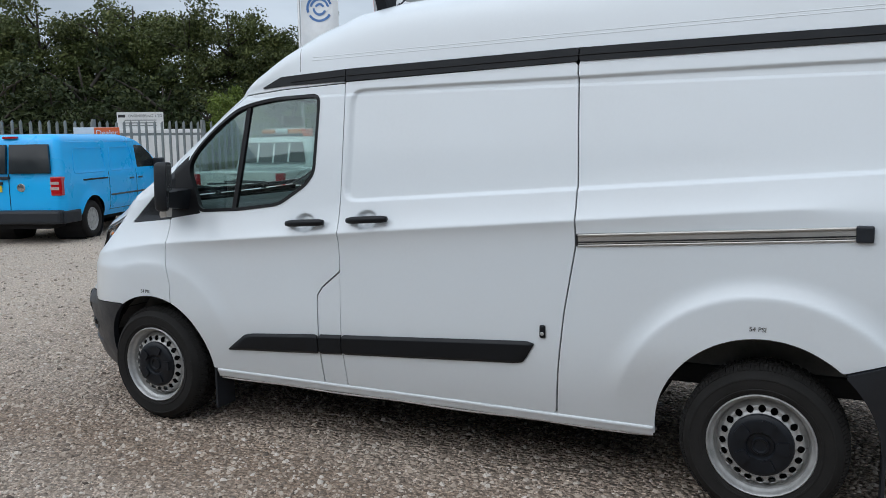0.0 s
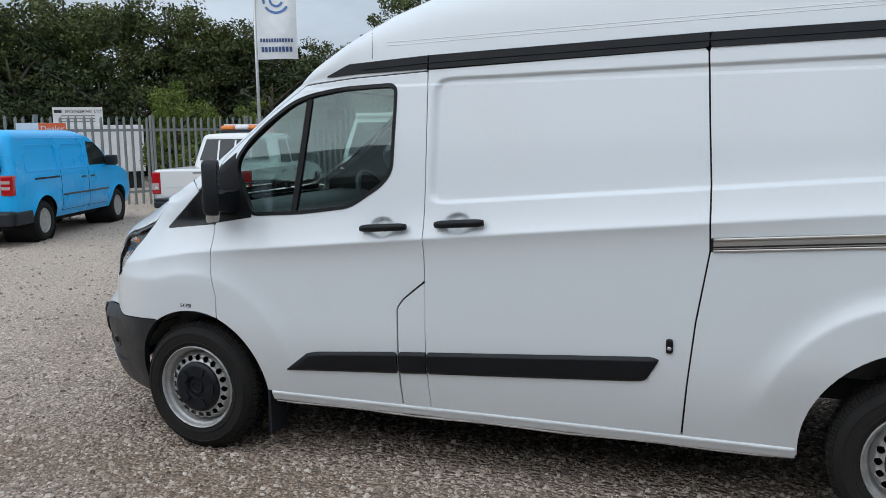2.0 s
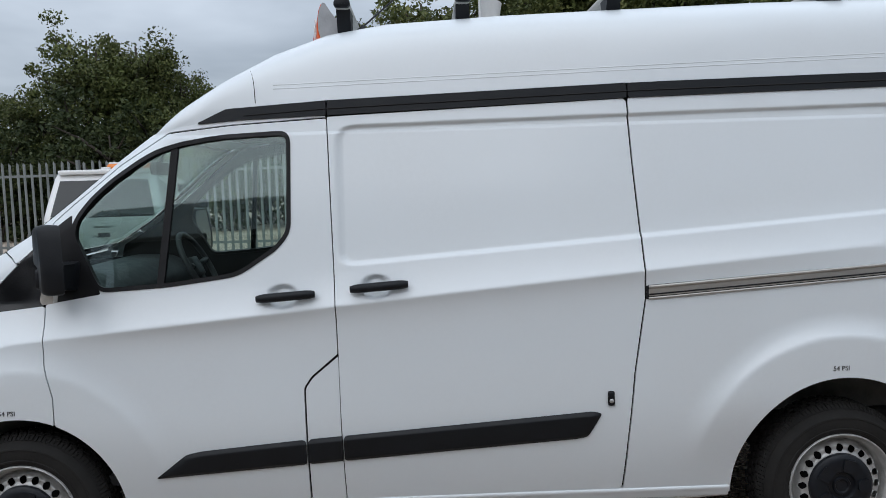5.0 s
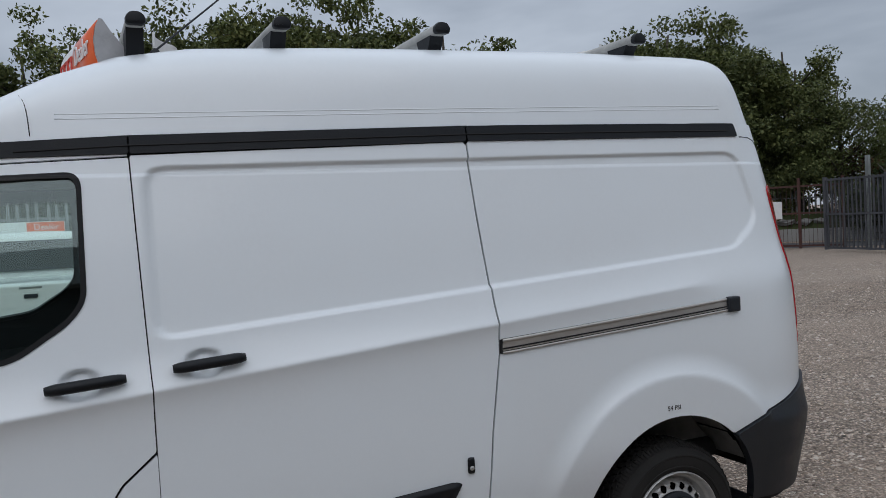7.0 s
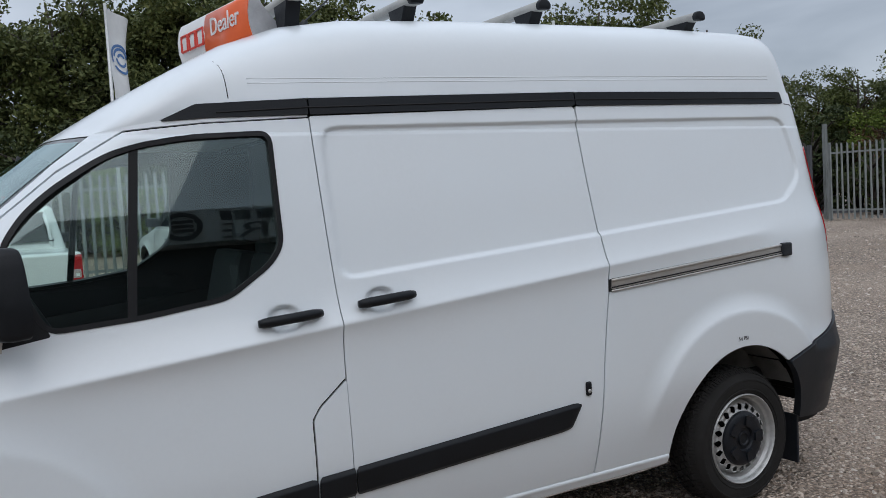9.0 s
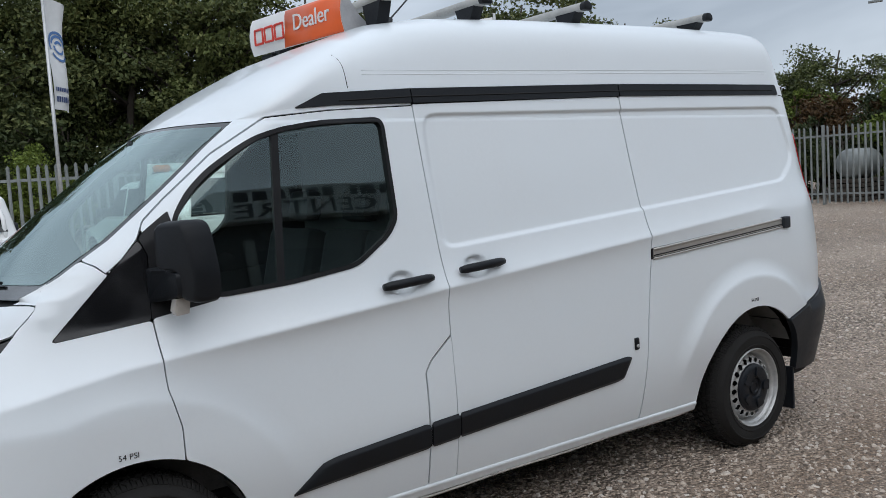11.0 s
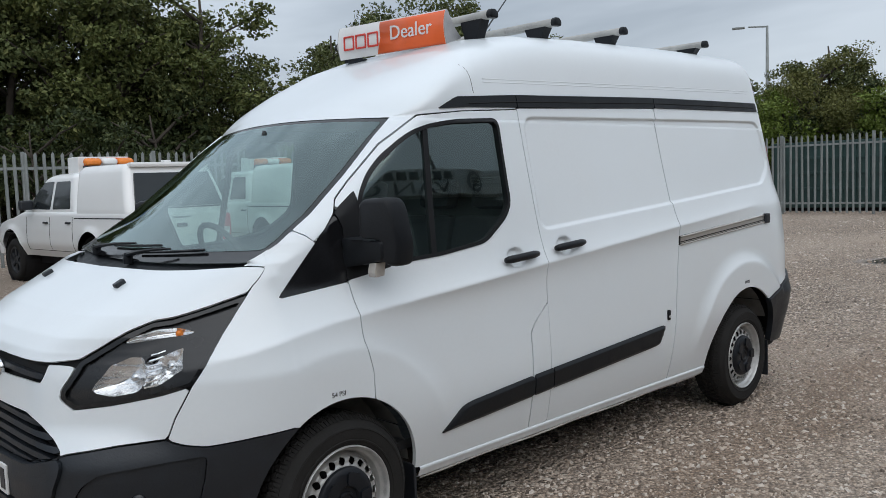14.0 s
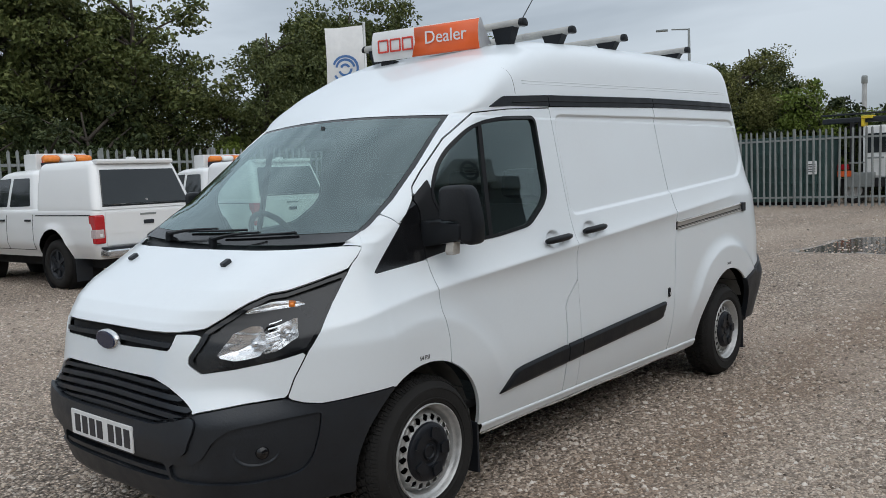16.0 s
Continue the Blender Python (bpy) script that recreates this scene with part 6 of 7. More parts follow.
        shell_line("canopy_gap", low, [(x, 1.040) for x in np.linspace(0.12, 1.72, 10)], 0.007, DARK, can)
        part("canopy_lock", new_box(0.0, 0.05, -0.02, 0.02, 1.17, 1.205), CHROME, can)
        part("spoiler_lip", new_box(0.20, 0.34, -0.66, 0.66, 1.79, 1.845, 0.025), PICKUP_PAINT, can)
        part("brake_lamp", new_box(0.30, 0.40, -0.06, 0.06, 1.84, 1.88, 0.01), SIGN_WHITE, can)
    else:
        bm = bmesh.new()
        quad_panel(bm, [(1.688, -0.68, 1.20), (1.688, 0.68, 1.20), (1.845, 0.58, 1.64), (1.845, -0.58, 1.64)], 0.03)
        rw = part("rear_window", bm, DARK_GLASS, cab)
        for y in (-0.32, 0.0, 0.32) if barred else ():
            part("window_divider", new_box(-0.012, 0.012, y - 0.016, y + 0.016, 0.0, 0.46, 0.0, Matrix.Translation((1.655, 0, 1.19)) @ Matrix.Rotation(radians(19.5), 4, "Y")), PICKUP_PAINT, rw)
    if sign:
        bar = part("light_bar", new_box(2.14, 2.30, -0.42, 0.42, 1.765, 1.865, 0.01), PLASTIC, t, "amber roof light bar")
        for y0, y1, mat in ((-0.42, -0.15, AMBER), (-0.13, 0.13, SIGN_WHITE), (0.15, 0.42, AMBER)):
            bm = bmesh.new()
            tube(bm, [(2.22, y0, 1.922), (2.22, y0 + 0.03, 1.927), (2.22, y1 - 0.03, 1.927), (2.22, y1, 1.922)], [0.05, 0.072, 0.072, 0.05], 10)
            part("lamp_cover", bm, mat, bar, "", True)
        board = part("roof_sign", new_box(2.40, 2.80, -0.45, 0.45, 1.755, 2.03, 0.02), SIGN_WHITE, t, "white roof sign")
        part("sign_stripe", new_box(2.396, 2.804, -0.452, -0.05, 1.785, 2.01), ORANGE, board)
        for y in (0.12, 0.22, 0.32):
            part("sign_mark", new_box(2.395, 2.805, y - 0.03, y + 0.03, 1.86, 1.95), RED_PRINT, board)
    else:
        board = part("roof_sign", new_box(2.30, 2.52, -0.47, 0.47, 1.745, 1.94, 0.02), SIGN_WHITE, t, "white and orange roof sign")
        part("sign_stripe", new_box(2.296, 2.304, -0.46, 0.08, 1.765, 1.93), ORANGE, board)
        text_mesh("sign_word", "Dealer", 0.13, pose(2.294, -0.20, 1.85, 90, 0, -90), SIGN_WHITE, board, 0.002)
        rail = bmesh.new()
        for sd in (1, -1):
            tube(rail, [(1.75, sd * 0.66, 1.06), (1.62, sd * 0.62, 1.42), (1.95, sd * 0.56, 1.72)], 0.032, 8)
        part("sports_bar", rail, PICKUP_PAINT, t, "", True)
    if canopy or barred:
        # the canopied model has higher sides and a taller cab; the barred one is lower
        before, after = (([0.0, 0.30, 0.42, 0.54, 0.65, 1.045, 1.08, 1.76, 1.83, 2.03], [0.0, 0.33, 0.52, 0.64, 0.72, 1.15, 1.25, 1.86, 1.96, 2.15]) if canopy
                         else ([0.0, 0.40, 1.08, 1.76, 1.80, 2.03], [0.0, 0.40, 1.07, 1.67, 1.70, 1.86]))
        for ob in t.children_recursive:
            if ob.name.split(".")[0] in ("wheel", "tyre", "rim", "mud_flap", "wheel_housing"):
                continue
            for v in ob.data.vertices:
                v.co.z = np.interp(v.co.z, before, after)
    return t


def heading(x, y, hx, hy):
    return pose(x, y, 0, 0, 0, math.degrees(math.atan2(hy, hx)))


pickup(heading(-6.35, 7.6, -0.26, 0.965), False, "white open-bed pickup truck with an amber light bar, parked on gravel")
pickup(heading(-3.1, 8.3, -0.12, 0.99), True, "white pickup truck with a hardtop canopy seen through the van's windows")
pickup(heading(0.62, 8.7, 0.0, 1.0), False, "white open-bed pickup truck with an orange dealer sign, between two others", False, False)
pickup(heading(4.20, 8.55, -0.06, 1.0), True, "white canopy pickup truck with amber lamps and dark wheels")
pickup(heading(7.9, 9.6, 0.05, 1.0), True, "white canopy pickup truck half hidden behind the van")


def delivery_van(m):
    """A small blue van; x runs forward, the tail is at x = 0."""
    t = thing("delivery_van", m, "bright blue small panel van with black bumper on gravel", "van")
    arches = ((0.95, 0.34, 0.40), (3.95, 0.34, 0.40))

    def side_w(x, z):
        w = 0.895 - 0.08 * np.clip((0.62 - z) / 0.3, 0, 1) ** 2 - 0.15 * np.clip(z - 1.02, 0, 1) ** 1.1 - 0.10 * np.clip((x - 3.9) / 0.95, 0, 1) ** 2
        for cx, cz, r in arches:
            w = w + 0.028 * smooth(0.50 - np.hypot(x - cx, z - cz), 0.0, 0.10)
        for x0, x1 in ((0.42, 1.50), (1.66, 2.58)):
            w = w - 0.012 * smooth(poly_sdf(x, z, rounded([(x0, 1.14), (x1, 1.14), (x1, 1.58), (x0 + 0.10, 1.58)], 0.08)), -0.004, 0.022)
        return w

    side = shell_fn(lambda z: ramp(z, [0.34, 0.55, 1.0, 1.55, 1.83], [0.02, 0.0, 0.0, 0.07, 0.16]), lambda z: ramp(z, [0.34, 0.70, 0.92, 1.03, 1.12, 1.20, 1.45, 1.68, 1.83], [4.84, 4.88, 4.76, 4.50, 4.10, 3.82, 3.50, 3.08, 2.55]),
                    side_w, 0.34, 1.83, 0.13, 0.13)
    body = shell("body", side, 0.34, 1.83, 0.13, BLUE_PAINT, t, arches)
    on_shell("side_window", side, 0.9, 1.75, [(2.74, 1.17), (3.66, 1.17), (3.40, 1.42), (3.12, 1.60), (2.78, 1.62)], DARK_GLASS, body, 0.003)
    for x in (1.58, 2.66):
        shell_line("door_gap", side, [(x, z) for z in np.linspace(0.42, 1.14, 12)], 0.005, DARK, body)
    shell_line("rub_strip", side, [(x, 0.70) for x in np.linspace(1.62, 3.50, 12)], 0.018, PLASTIC, body)
    shell_line("door_track", side, [(x, 1.02) for x in np.linspace(0.68, 1.52, 8)], 0.016, DARK, body)
    for sd in (1, -1):
        for x in (2.38, 2.74):
            part("door_handle", new_box(x, x + 0.17, sd * 0.893 - 0.012, sd * 0.893 + 0.018, 0.955, 0.988, 0.01), PLASTIC, body)
        part("door_mirror", new_box(3.42, 3.56, sd * 0.99 - 0.10, sd * 0.99 + 0.10, 1.14, 1.34, 0.03), PLASTIC, body)
        lamp = part("tail_lamp", new_box(-0.016, 0.17, sd * 0.80 - 0.085, sd * 0.80 + 0.098, 0.79, 1.11, 0.025), RED_LENS, body, "red rear lamp with clear bands")
        for z in (0.885, 0.975):
            part("clear_band", new_box(-0.019, 0.11, sd * 0.80 - 0.05, sd * 0.80 + 0.1005, z, z + 0.048, 0.006), LAMP_CLEAR, lamp)
        bm = bmesh.new()
        quad_panel(bm, [(0.012, sd * 0.03, 1.16), (0.012, sd * 0.72, 1.16), (0.075, sd * 0.68, 1.65), (0.075, sd * 0.03, 1.65)], 0.05)
        part("rear_window", bm, DARK_GLASS, body)
        for x in (0.95, 3.95):
            road_wheel(t, x, sd * 0.885, 0.325, -1 if sd < 0 else 1)
            bm = bmesh.new()
            lathe(bm, [(0.41, 0.0), (0.41, 0.5), (0.05, 0.5)], 24)
            bmesh.ops.transform(bm, verts=bm.verts, matrix=Matrix.Translation((x, sd * 0.86, 0.34)) @ Matrix.Diagonal((0.99, -sd, 0.99, 1)))
            part("wheel_housing", bm, DARK, t)
    part("rear_bumper", new_box(-0.10, 0.14, -0.875, 0.875, 0.33, 0.555, 0.05), PLASTIC, t)
    for sd in (1, -1):
        part("bumper_end", new_box(0.0, 0.53, sd * 0.86 - 0.05, sd * 0.86 + 0.045, 0.33, 0.535, 0.03), PLASTIC, t)
    part("door_gap", new_box(-0.004, 0.02, -0.005, 0.005, 0.56, 1.16), DARK, body)
    part("rear_handle", new_box(-0.040, 0.01, -0.02, 0.16, 1.07, 1.12, 0.012), PLASTIC, body)
    plate = part("number_plate", new_box(-0.022, -0.004, 0.12, 0.64, 0.86, 0.97), YELLOW, body, "yellow rear number plate")
    part("plate_lamp", new_box(-0.03, 0.0, 0.10, 0.66, 0.985, 1.03, 0.008), PLASTIC, body)
    for k in range(6):
        part("plate_bar", new_box(-0.026, -0.02, 0.165 + 0.075 * k, 0.21 + 0.075 * k, 0.88, 0.95), INK, plate)
    bm = bmesh.new()
    lathe(bm, [(0.001, 0.012), (0.062, 0.010), (0.072, 0.0)], 24, "x")
    bmesh.ops.transform(bm, verts=bm.verts, matrix=Matrix.Translation((-0.006, -0.20, 0.93)) @ Matrix.Diagonal((-1, 1, 1, 1)))
    part("round_emblem", bm, CHROME, body)
    part("brake_lamp", new_box(0.10, 0.17, -0.12, 0.12, 1.755, 1.795, 0.01), RED_LENS, body)
    part("chassis", new_box(0.1, 4.7, -0.6, 0.6, 0.24, 0.42), DARK, t)
    # seams of the side panels
    for x0, x1 in ((0.42, 1.50), (1.66, 2.58)):
        edge = rounded([(x0, 1.14), (x1, 1.14), (x1, 1.58), (x0 + 0.10, 1.58)], 0.08)
        shell_line("panel_edge", side, edge + edge[:1], 0.006, BLUE_PAINT, body)
    shell_line("door_seam", side, [(x, 0.44) for x in np.linspace(1.58, 3.50, 12)], 0.005, DARK, body)
    shell_line("roof_seam", side, [(x, 1.69) for x in np.linspace(0.30, 2.70, 14)], 0.006, BLUE_PAINT, body)
    for ob in t.children_recursive:
        if ob.name.split(".")[0] not in ("wheel", "tyre", "rim", "wheel_housing"):
            for v in ob.data.vertices:
                v.co.z = np.interp(v.co.z, [0.0, 0.55, 1.2, 1.83], [0.0, 0.55, 1.18, 1.775])
    return t


hx, hy = -0.351, 0.936
delivery_van(heading(-8.98 - hx * 0.95, 5.62 - hy * 0.95, hx, hy))


# ---- flags on poles ----
def flag(x, y, top, turn, sway):
    f = thing("flag_on_pole", pose(x, y, 0, 0, 0, turn), "white printed flag on a pale pole", "flag", "white flags of the yard")
    bm = bmesh.new()
    tube(bm, [(0, 0, 0), (0, 0, top)], [0.045, 0.03], 10)
    part("pole", bm, ALU, f, "", True)
    bm = bmesh.new()
    n, k = 10, 16
    wave = lambda u, v: (0.04 + u * 0.92, 0.10 * math.sin(u * 5 + v * 2 + sway) * u + 0.05 * math.sin(v * 6), top - 0.08 - v * 2.35 - 0.10 * u * (1 - v))
    g = [[bm.verts.new(wave(i / n, j / k)) for j in range(k + 1)] for i in range(n + 1)]
    for i in range(n):
        for j in range(k):
            bm.faces.new((g[i][j], g[i + 1][j], g[i + 1][j + 1], g[i][j + 1]))
    cloth = part("cloth", bm, SIGN_WHITE, f, "white cloth with a round blue emblem", True)
    # round emblem and two lines of print
    for off in (-0.012, 0.012):
        for r0, a0, a1 in ((0.30, 20, 200), (0.22, 10, 170), (0.30, 215, 330), (0.15, 180, 340), (0.10, 20, 160)):
            bm = bmesh.new()
            prev = None
            for s in range(13):
                a = radians(a0 + (a1 - a0) * s / 12)
                ring = []
                for r in (r0 - 0.028, r0 + 0.028):
                    u, v = 0.5 + r * math.cos(a) / 0.92, 0.42 - r * math.sin(a) / 2.35
                    x1, y1, z1 = wave(u, v)
                    ring.append(bm.verts.new((x1, y1 + off, z1)))
                if prev:
                    bm.faces.new((prev[0], ring[0], ring[1], prev[1]))
                prev = ring
            part("emblem_arc", bm, BLUE_PRINT, cloth)
        for v0, h, u0, u1 in ((0.80, 0.035, 0.08, 0.92), (0.88, 0.05, 0.10, 0.90)):
            nbar = 12 if v0 < 0.85 else 9
            for q in range(nbar):
                ua = u0 + (u1 - u0) * q / nbar
                ub = ua + (u1 - u0) / nbar * 0.72
                bm = bmesh.new()
                vs = [bm.verts.new((wave(u, v)[0], wave(u, v)[1] + off, wave(u, v)[2])) for u, v in ((ua, v0), (ub, v0), (ub, v0 + h), (ua, v0 + h))]
                bm.faces.new(vs)
                part("print_bar", bm, NAVY, cloth)
    return f


flag(-8.4, 12.6, 5.8, 20, 0.0)
flag(3.05, 15.2, 5.95, 55, 1.0)
flag(11.60, 11.15, 5.2, 150, 2.0)

# ---- behind the fences ----
board = thing("hoarding_sign", pose(-17.8, 16.7, 0.22, 0, 0, 46), "white company board standing above the fence", "sign")
part("sign_panel", new_box(-0.73, 0.73, -0.03, 0.03, 1.55, 2.40, 0.01), SIGN_WHITE, board)
text_mesh("sign_word", "ENGINEERING", 0.122, pose(0.02, -0.034, 2.27, 90, 0, 0), INK, board, 0.002)
text_mesh("sign_word", "LTD", 0.122, pose(0.585, -0.034, 2.27, 90, 0, 0), INK, board, 0.002)
part("word_bar", new_box(-0.69, -0.47, -0.036, -0.03, 2.225, 2.315), INK, board)
for z in (2.12, 2.03, 1.94):
    part("print_line", new_box(-0.5, 0.5, -0.036, -0.03, z, z + 0.03), GALV, board)
for x in (-0.6, 0.6):
    part("sign_post", new_box(x - 0.04, x + 0.04, 0.03, 0.11, -0.22, 2.3), GALV, board)
shed = thing("site_trailer", pose(-17.4, 16.9, 0, 0, 0, 45), "long pale box trailer behind the palisade fence", "trailer")
bm = bmesh.new()
box(bm, -1.5, 1.5, 0, 2.2, 0.55, 2.05, 0.03)
part("trailer_box", bm, SIGN_WHITE, shed)
for k in range(10):
    part("side_rib", new_box(-1.4 + 0.3 * k, -1.36 + 0.3 * k, -0.025, 0.005, 0.6, 1.9), SIGN_WHITE, shed)
part("trailer_base", new_box(-1.4, 1.4, 0.2, 2.0, 0.0, 0.56), DARK, shed)
banner = thing("dealer_banner", pose(-10.95, 8.65, 0, 0, 0, 48), "white and orange dealer board on thin posts behind the blue van", "sign")
for x in (-0.4, 0.4):
    part("sign_post", new_box(x - 0.025, x + 0.025, -0.06, -0.02, 0, 1.8), GALV, banner)
part("banner_board", new_box(-0.45, 0.45, -0.10, -0.06, 1.68, 1.95, 0.005), SIGN_WHITE, banner)
part("orange_half", new_box(-0.05, 0.455, -0.104, -0.098, 1.685, 1.945), ORANGE, banner)
text_mesh("banner_word", "Dealer", 0.16, pose(0.20, -0.106, 1.83, 90, 0, 0), SIGN_WHITE, banner, 0.001)


def container(m, length, label):
    c = thing("skip_container", m, label, "container")
    part("box_body", new_box(0, length, 0, 2.3, 0.12, 2.28, 0.02), CONTAINER, c)
    n = int(length / 0.42)
    for k in range(n):
        part("side_rib", new_box(0.12 + 0.42 * k, 0.22 + 0.42 * k, -0.07, 0.005, 0.2, 2.2, 0.01), CONTAINER, c)
    for z in (0.72, 1.25, 1.75):
        part("cross_rib", new_box(0.05, length - 0.05, -0.055, 0.004, z, z + 0.09, 0.01), CONTAINER, c)
    part("top_rail", new_box(-0.03, length + 0.03, -0.09, 2.36, 2.22, 2.34, 0.02), CONTAINER, c)
    part("skid", new_box(0.05, length - 0.05, 0.2, 2.1, 0, 0.14), DARK, c)
    return c


skip = container(pose(26.9, 9.6, 0, 0, 0, -86), 4.25, "dark green ribbed waste container with a white notice behind the palisade")
notice = part("white_notice", new_box(3.70, 4.02, -0.100, -0.075, 1.05, 1.50), SIGN_WHITE, skip, "small white notice")
for z in (1.13, 1.21, 1.29, 1.37):
    part("print_line", new_box(3.75, 3.97, -0.104, -0.099, z, z + 0.03), INK, notice)


truck = thing("loader_truck", pose(28.2, 5.1, 0, 0, 0, -92), "white skip loader truck with a black boom", "truck")
part("truck_chassis", new_box(-0.15, 6.0, 0.15, 1.9, 0.55, 0.85, 0.03), DARK, truck)
part("truck_cab", new_box(0.58, 2.4, 0.25, 2.2, 0.85, 2.62, 0.08), SIGN_WHITE, truck)
part("cab_window", new_box(0.72, 2.1, 0.23, 0.26, 1.7, 2.35, 0.01), DARK_GLASS, truck)
part("boom", new_box(-0.75, 5.0, 0.3, 0.55, 2.74, 2.92, 0.03), PLASTIC, truck)
part("boom_rail", new_box(-0.85, 5.0, 0.5, 0.56, 3.02, 3.08, 0.01), PLASTIC, truck)
for x in (0.15, 0.42, 1.9):
    part("boom_post", new_box(x, x + 0.13, 0.3, 0.52, 0.8, 2.78, 0.02), DARK, truck)
part("boom_bracket", new_box(0.55, 0.65, 0.2, 0.62, 2.60, 2.90, 0.02), YELLOW, truck)
part("bracket_plate", new_box(0.55, 0.90, 0.18, 0.62, 2.86, 2.96, 0.01), YELLOW, truck)
part("rear_marker", new_box(-0.14, 0.34, -0.02, 0.06, 0.92, 1.12, 0.01), ORANGE, truck)
part("rear_lamp", new_box(-0.14, 0.22, -0.02, 0.06, 1.16, 1.34, 0.01), RED_LENS, truck)
part("tool_box", new_box(0.1, 1.0, 0.0, 0.6, 0.55, 1.05, 0.03), GALV, truck)
for x, z in ((0.2, 1.35), (0.8, 1.5), (1.4, 1.3)):
    part("hydraulic_pipe", new_box(x, x + 0.5, 0.05, 0.12, z, z + 0.06, 0.01), GALV, truck)
for x in (0.35, 1.75):
    road_wheel(truck, x, 0.1, 0.45, -1)
tank = thing("fuel_tank", pose(27.4, 11.4, 0, 0, 0, 0), "round pale tank on a timber stack behind the fence", "tank")
bm = bmesh.new()
lathe(bm, [(0.001, -0.75), (0.40, -0.72), (0.50, -0.6), (0.50, 0.6), (0.40, 0.72), (0.001, 0.75)], 24, "x")
bmesh.ops.transform(bm, verts=bm.verts, matrix=Matrix.Translation((0, 0, 1.25)))
part("tank_shell", bm, GALV, tank, "", True)
for k in range(5):
    part("timber", new_box(-0.9, 0.9, -0.6, 0.6, 0.02 + 0.15 * k, 0.14 + 0.15 * k, 0.01), BARK, tank)

# entrance: open gate leaf, posts, wall and road beyond
gate = thing("yard_gate", pose(24.55, 16.9, 0, 0, 0, -97), "open grey steel mesh gate of the yard", "gate")
for x in (0.0, 2.6):
    part("gate_stile", new_box(x - 0.05, x + 0.05, -0.05, 0.05, 0.06, 2.5), GATE_GREY, gate)
for z in (0.12, 1.25, 2.40):
    part("gate_rail", new_box(0, 2.6, -0.03, 0.03, z - 0.03, z + 0.03), GATE_GREY, gate)
for k in range(14):
    part("gate_bar", new_box(0.18 * (k + 0.5), 0.18 * (k + 0.5) + 0.05, -0.015, 0.015, 0.12, 2.46), GATE_GREY, gate)
bm = bmesh.new()
for k in range(52):
    box(bm, 0.05 * k, 0.05 * k + 0.006, 0.030, 0.036, 0.10, 2.44)
for k in range(47):
    box(bm, 0.0, 2.6, 0.024, 0.030, 0.10 + 0.05 * k, 0.106 + 0.05 * k)
tagged(part("wire_mesh", bm, DARK_STEEL, gate, "fine dark wire mesh"), kind="stuff")
for y, z in ((15.9, 3.15), (14.6, 3.2)):
    post = thing("gate_post", pose(25.4, y, 0), "tall pale steel gate post", "post", "gate posts")
    part("post_shaft", new_box(-0.06, 0.06, -0.06, 0.06, 0, z, 0.005), GALV, post)
frame_gate = thing("rusty_gate_frame", pose(25.2, 20.6, 0, 0, 0, -60), "red-brown steel gate frame with wire mesh", "gate")
for x in (0.0, 1.5, 3.0):
    part("frame_post", new_box(x - 0.05, x + 0.05, -0.05, 0.05, 0, 2.6), RUST, frame_gate)
for z in (0.1, 1.3, 2.3):
    part("frame_rail", new_box(0, 3.0, -0.03, 0.03, z - 0.035, z + 0.035), RUST, frame_gate)
for k in range(20):
    part("mesh_wire", new_box(0.15 * k, 0.15 * k + 0.012, -0.006, 0.006, 0.1, 2.3), RUST, frame_gate)
letterbox = thing("meter_cabinet", pose(23.4, 18.1, 0), "small white meter cabinet on a post", "cabinet")
part("cabinet_box", new_box(-0.18, 0.18, -0.25, 0.25, 1.15, 1.75, 0.02), SIGN_WHITE, letterbox)
part("cabinet_post", new_box(-0.05, 0.05, -0.05, 0.05, 0, 1.16), GALV, letterbox)
fence("palisade_fence", (21.0, 33.5), (36.0, 20.2), 2.25, "pale palisade fence across the road", 0.24)
road = tagged(new("road", bpy.data.meshes.new("road")), "grey asphalt road beyond the gate", "road", "", "structure")
road.data.from_pydata([(19.5, 27.2, 0.012), (30.6, 14.6, 0.012), (33.4, 18.0, 0.012), (21.6, 30.4, 0.012)], [], [(0, 1, 2, 3)])
road.data.materials.append(ASPHALT)
wall = thing("kerb_wall", pose(21.4, 31.6, 0, 0, 0, -41.5), "low weathered concrete wall beside the road", "wall")
part("wall_body", new_box(0, 17, 0, 0.25, 0, 0.55, 0.02), CONCRETE, wall)
bank = thing("grass_bank", pose(21.7, 32.0, 0, 0, 0, -41.5), "rough grass bank with pale rubble before the far fence", "bank")
bank_rng = np.random.default_rng(17)
bm = bmesh.new()
rows = [[bm.verts.new((17.0 * i / 40, 0.05 + 1.0 * j / 5, (0.45 + 0.22 * j) * (1 if j < 5 else 0.0) + 0.10 * bank_rng.random())) for j in range(6)] for i in range(41)]
for a, b in zip(rows, rows[1:]):
    for j in range(5):
        bm.faces.new((a[j], b[j], b[j + 1], a[j + 1]))
part("turf", bm, GRASS_BASE, bank, "", True)
for k in range(36):
    bm = bmesh.new()
    bmesh.ops.create_icosphere(bm, subdivisions=1, radius=0.22 + 0.2 * bank_rng.random())
    for v in bm.verts:
        v.co += Vector(bank_rng.normal(0, 0.05, 3))
    bmesh.ops.transform(bm, verts=bm.verts, matrix=Matrix.Translation((17 * bank_rng.random(), 0.15 + 0.55 * bank_rng.random(), 0.85)) @ Matrix.Diagonal((1.3, 1, 0.6, 1)))
    part("rubble_stone", bm, CONCRETE, bank)

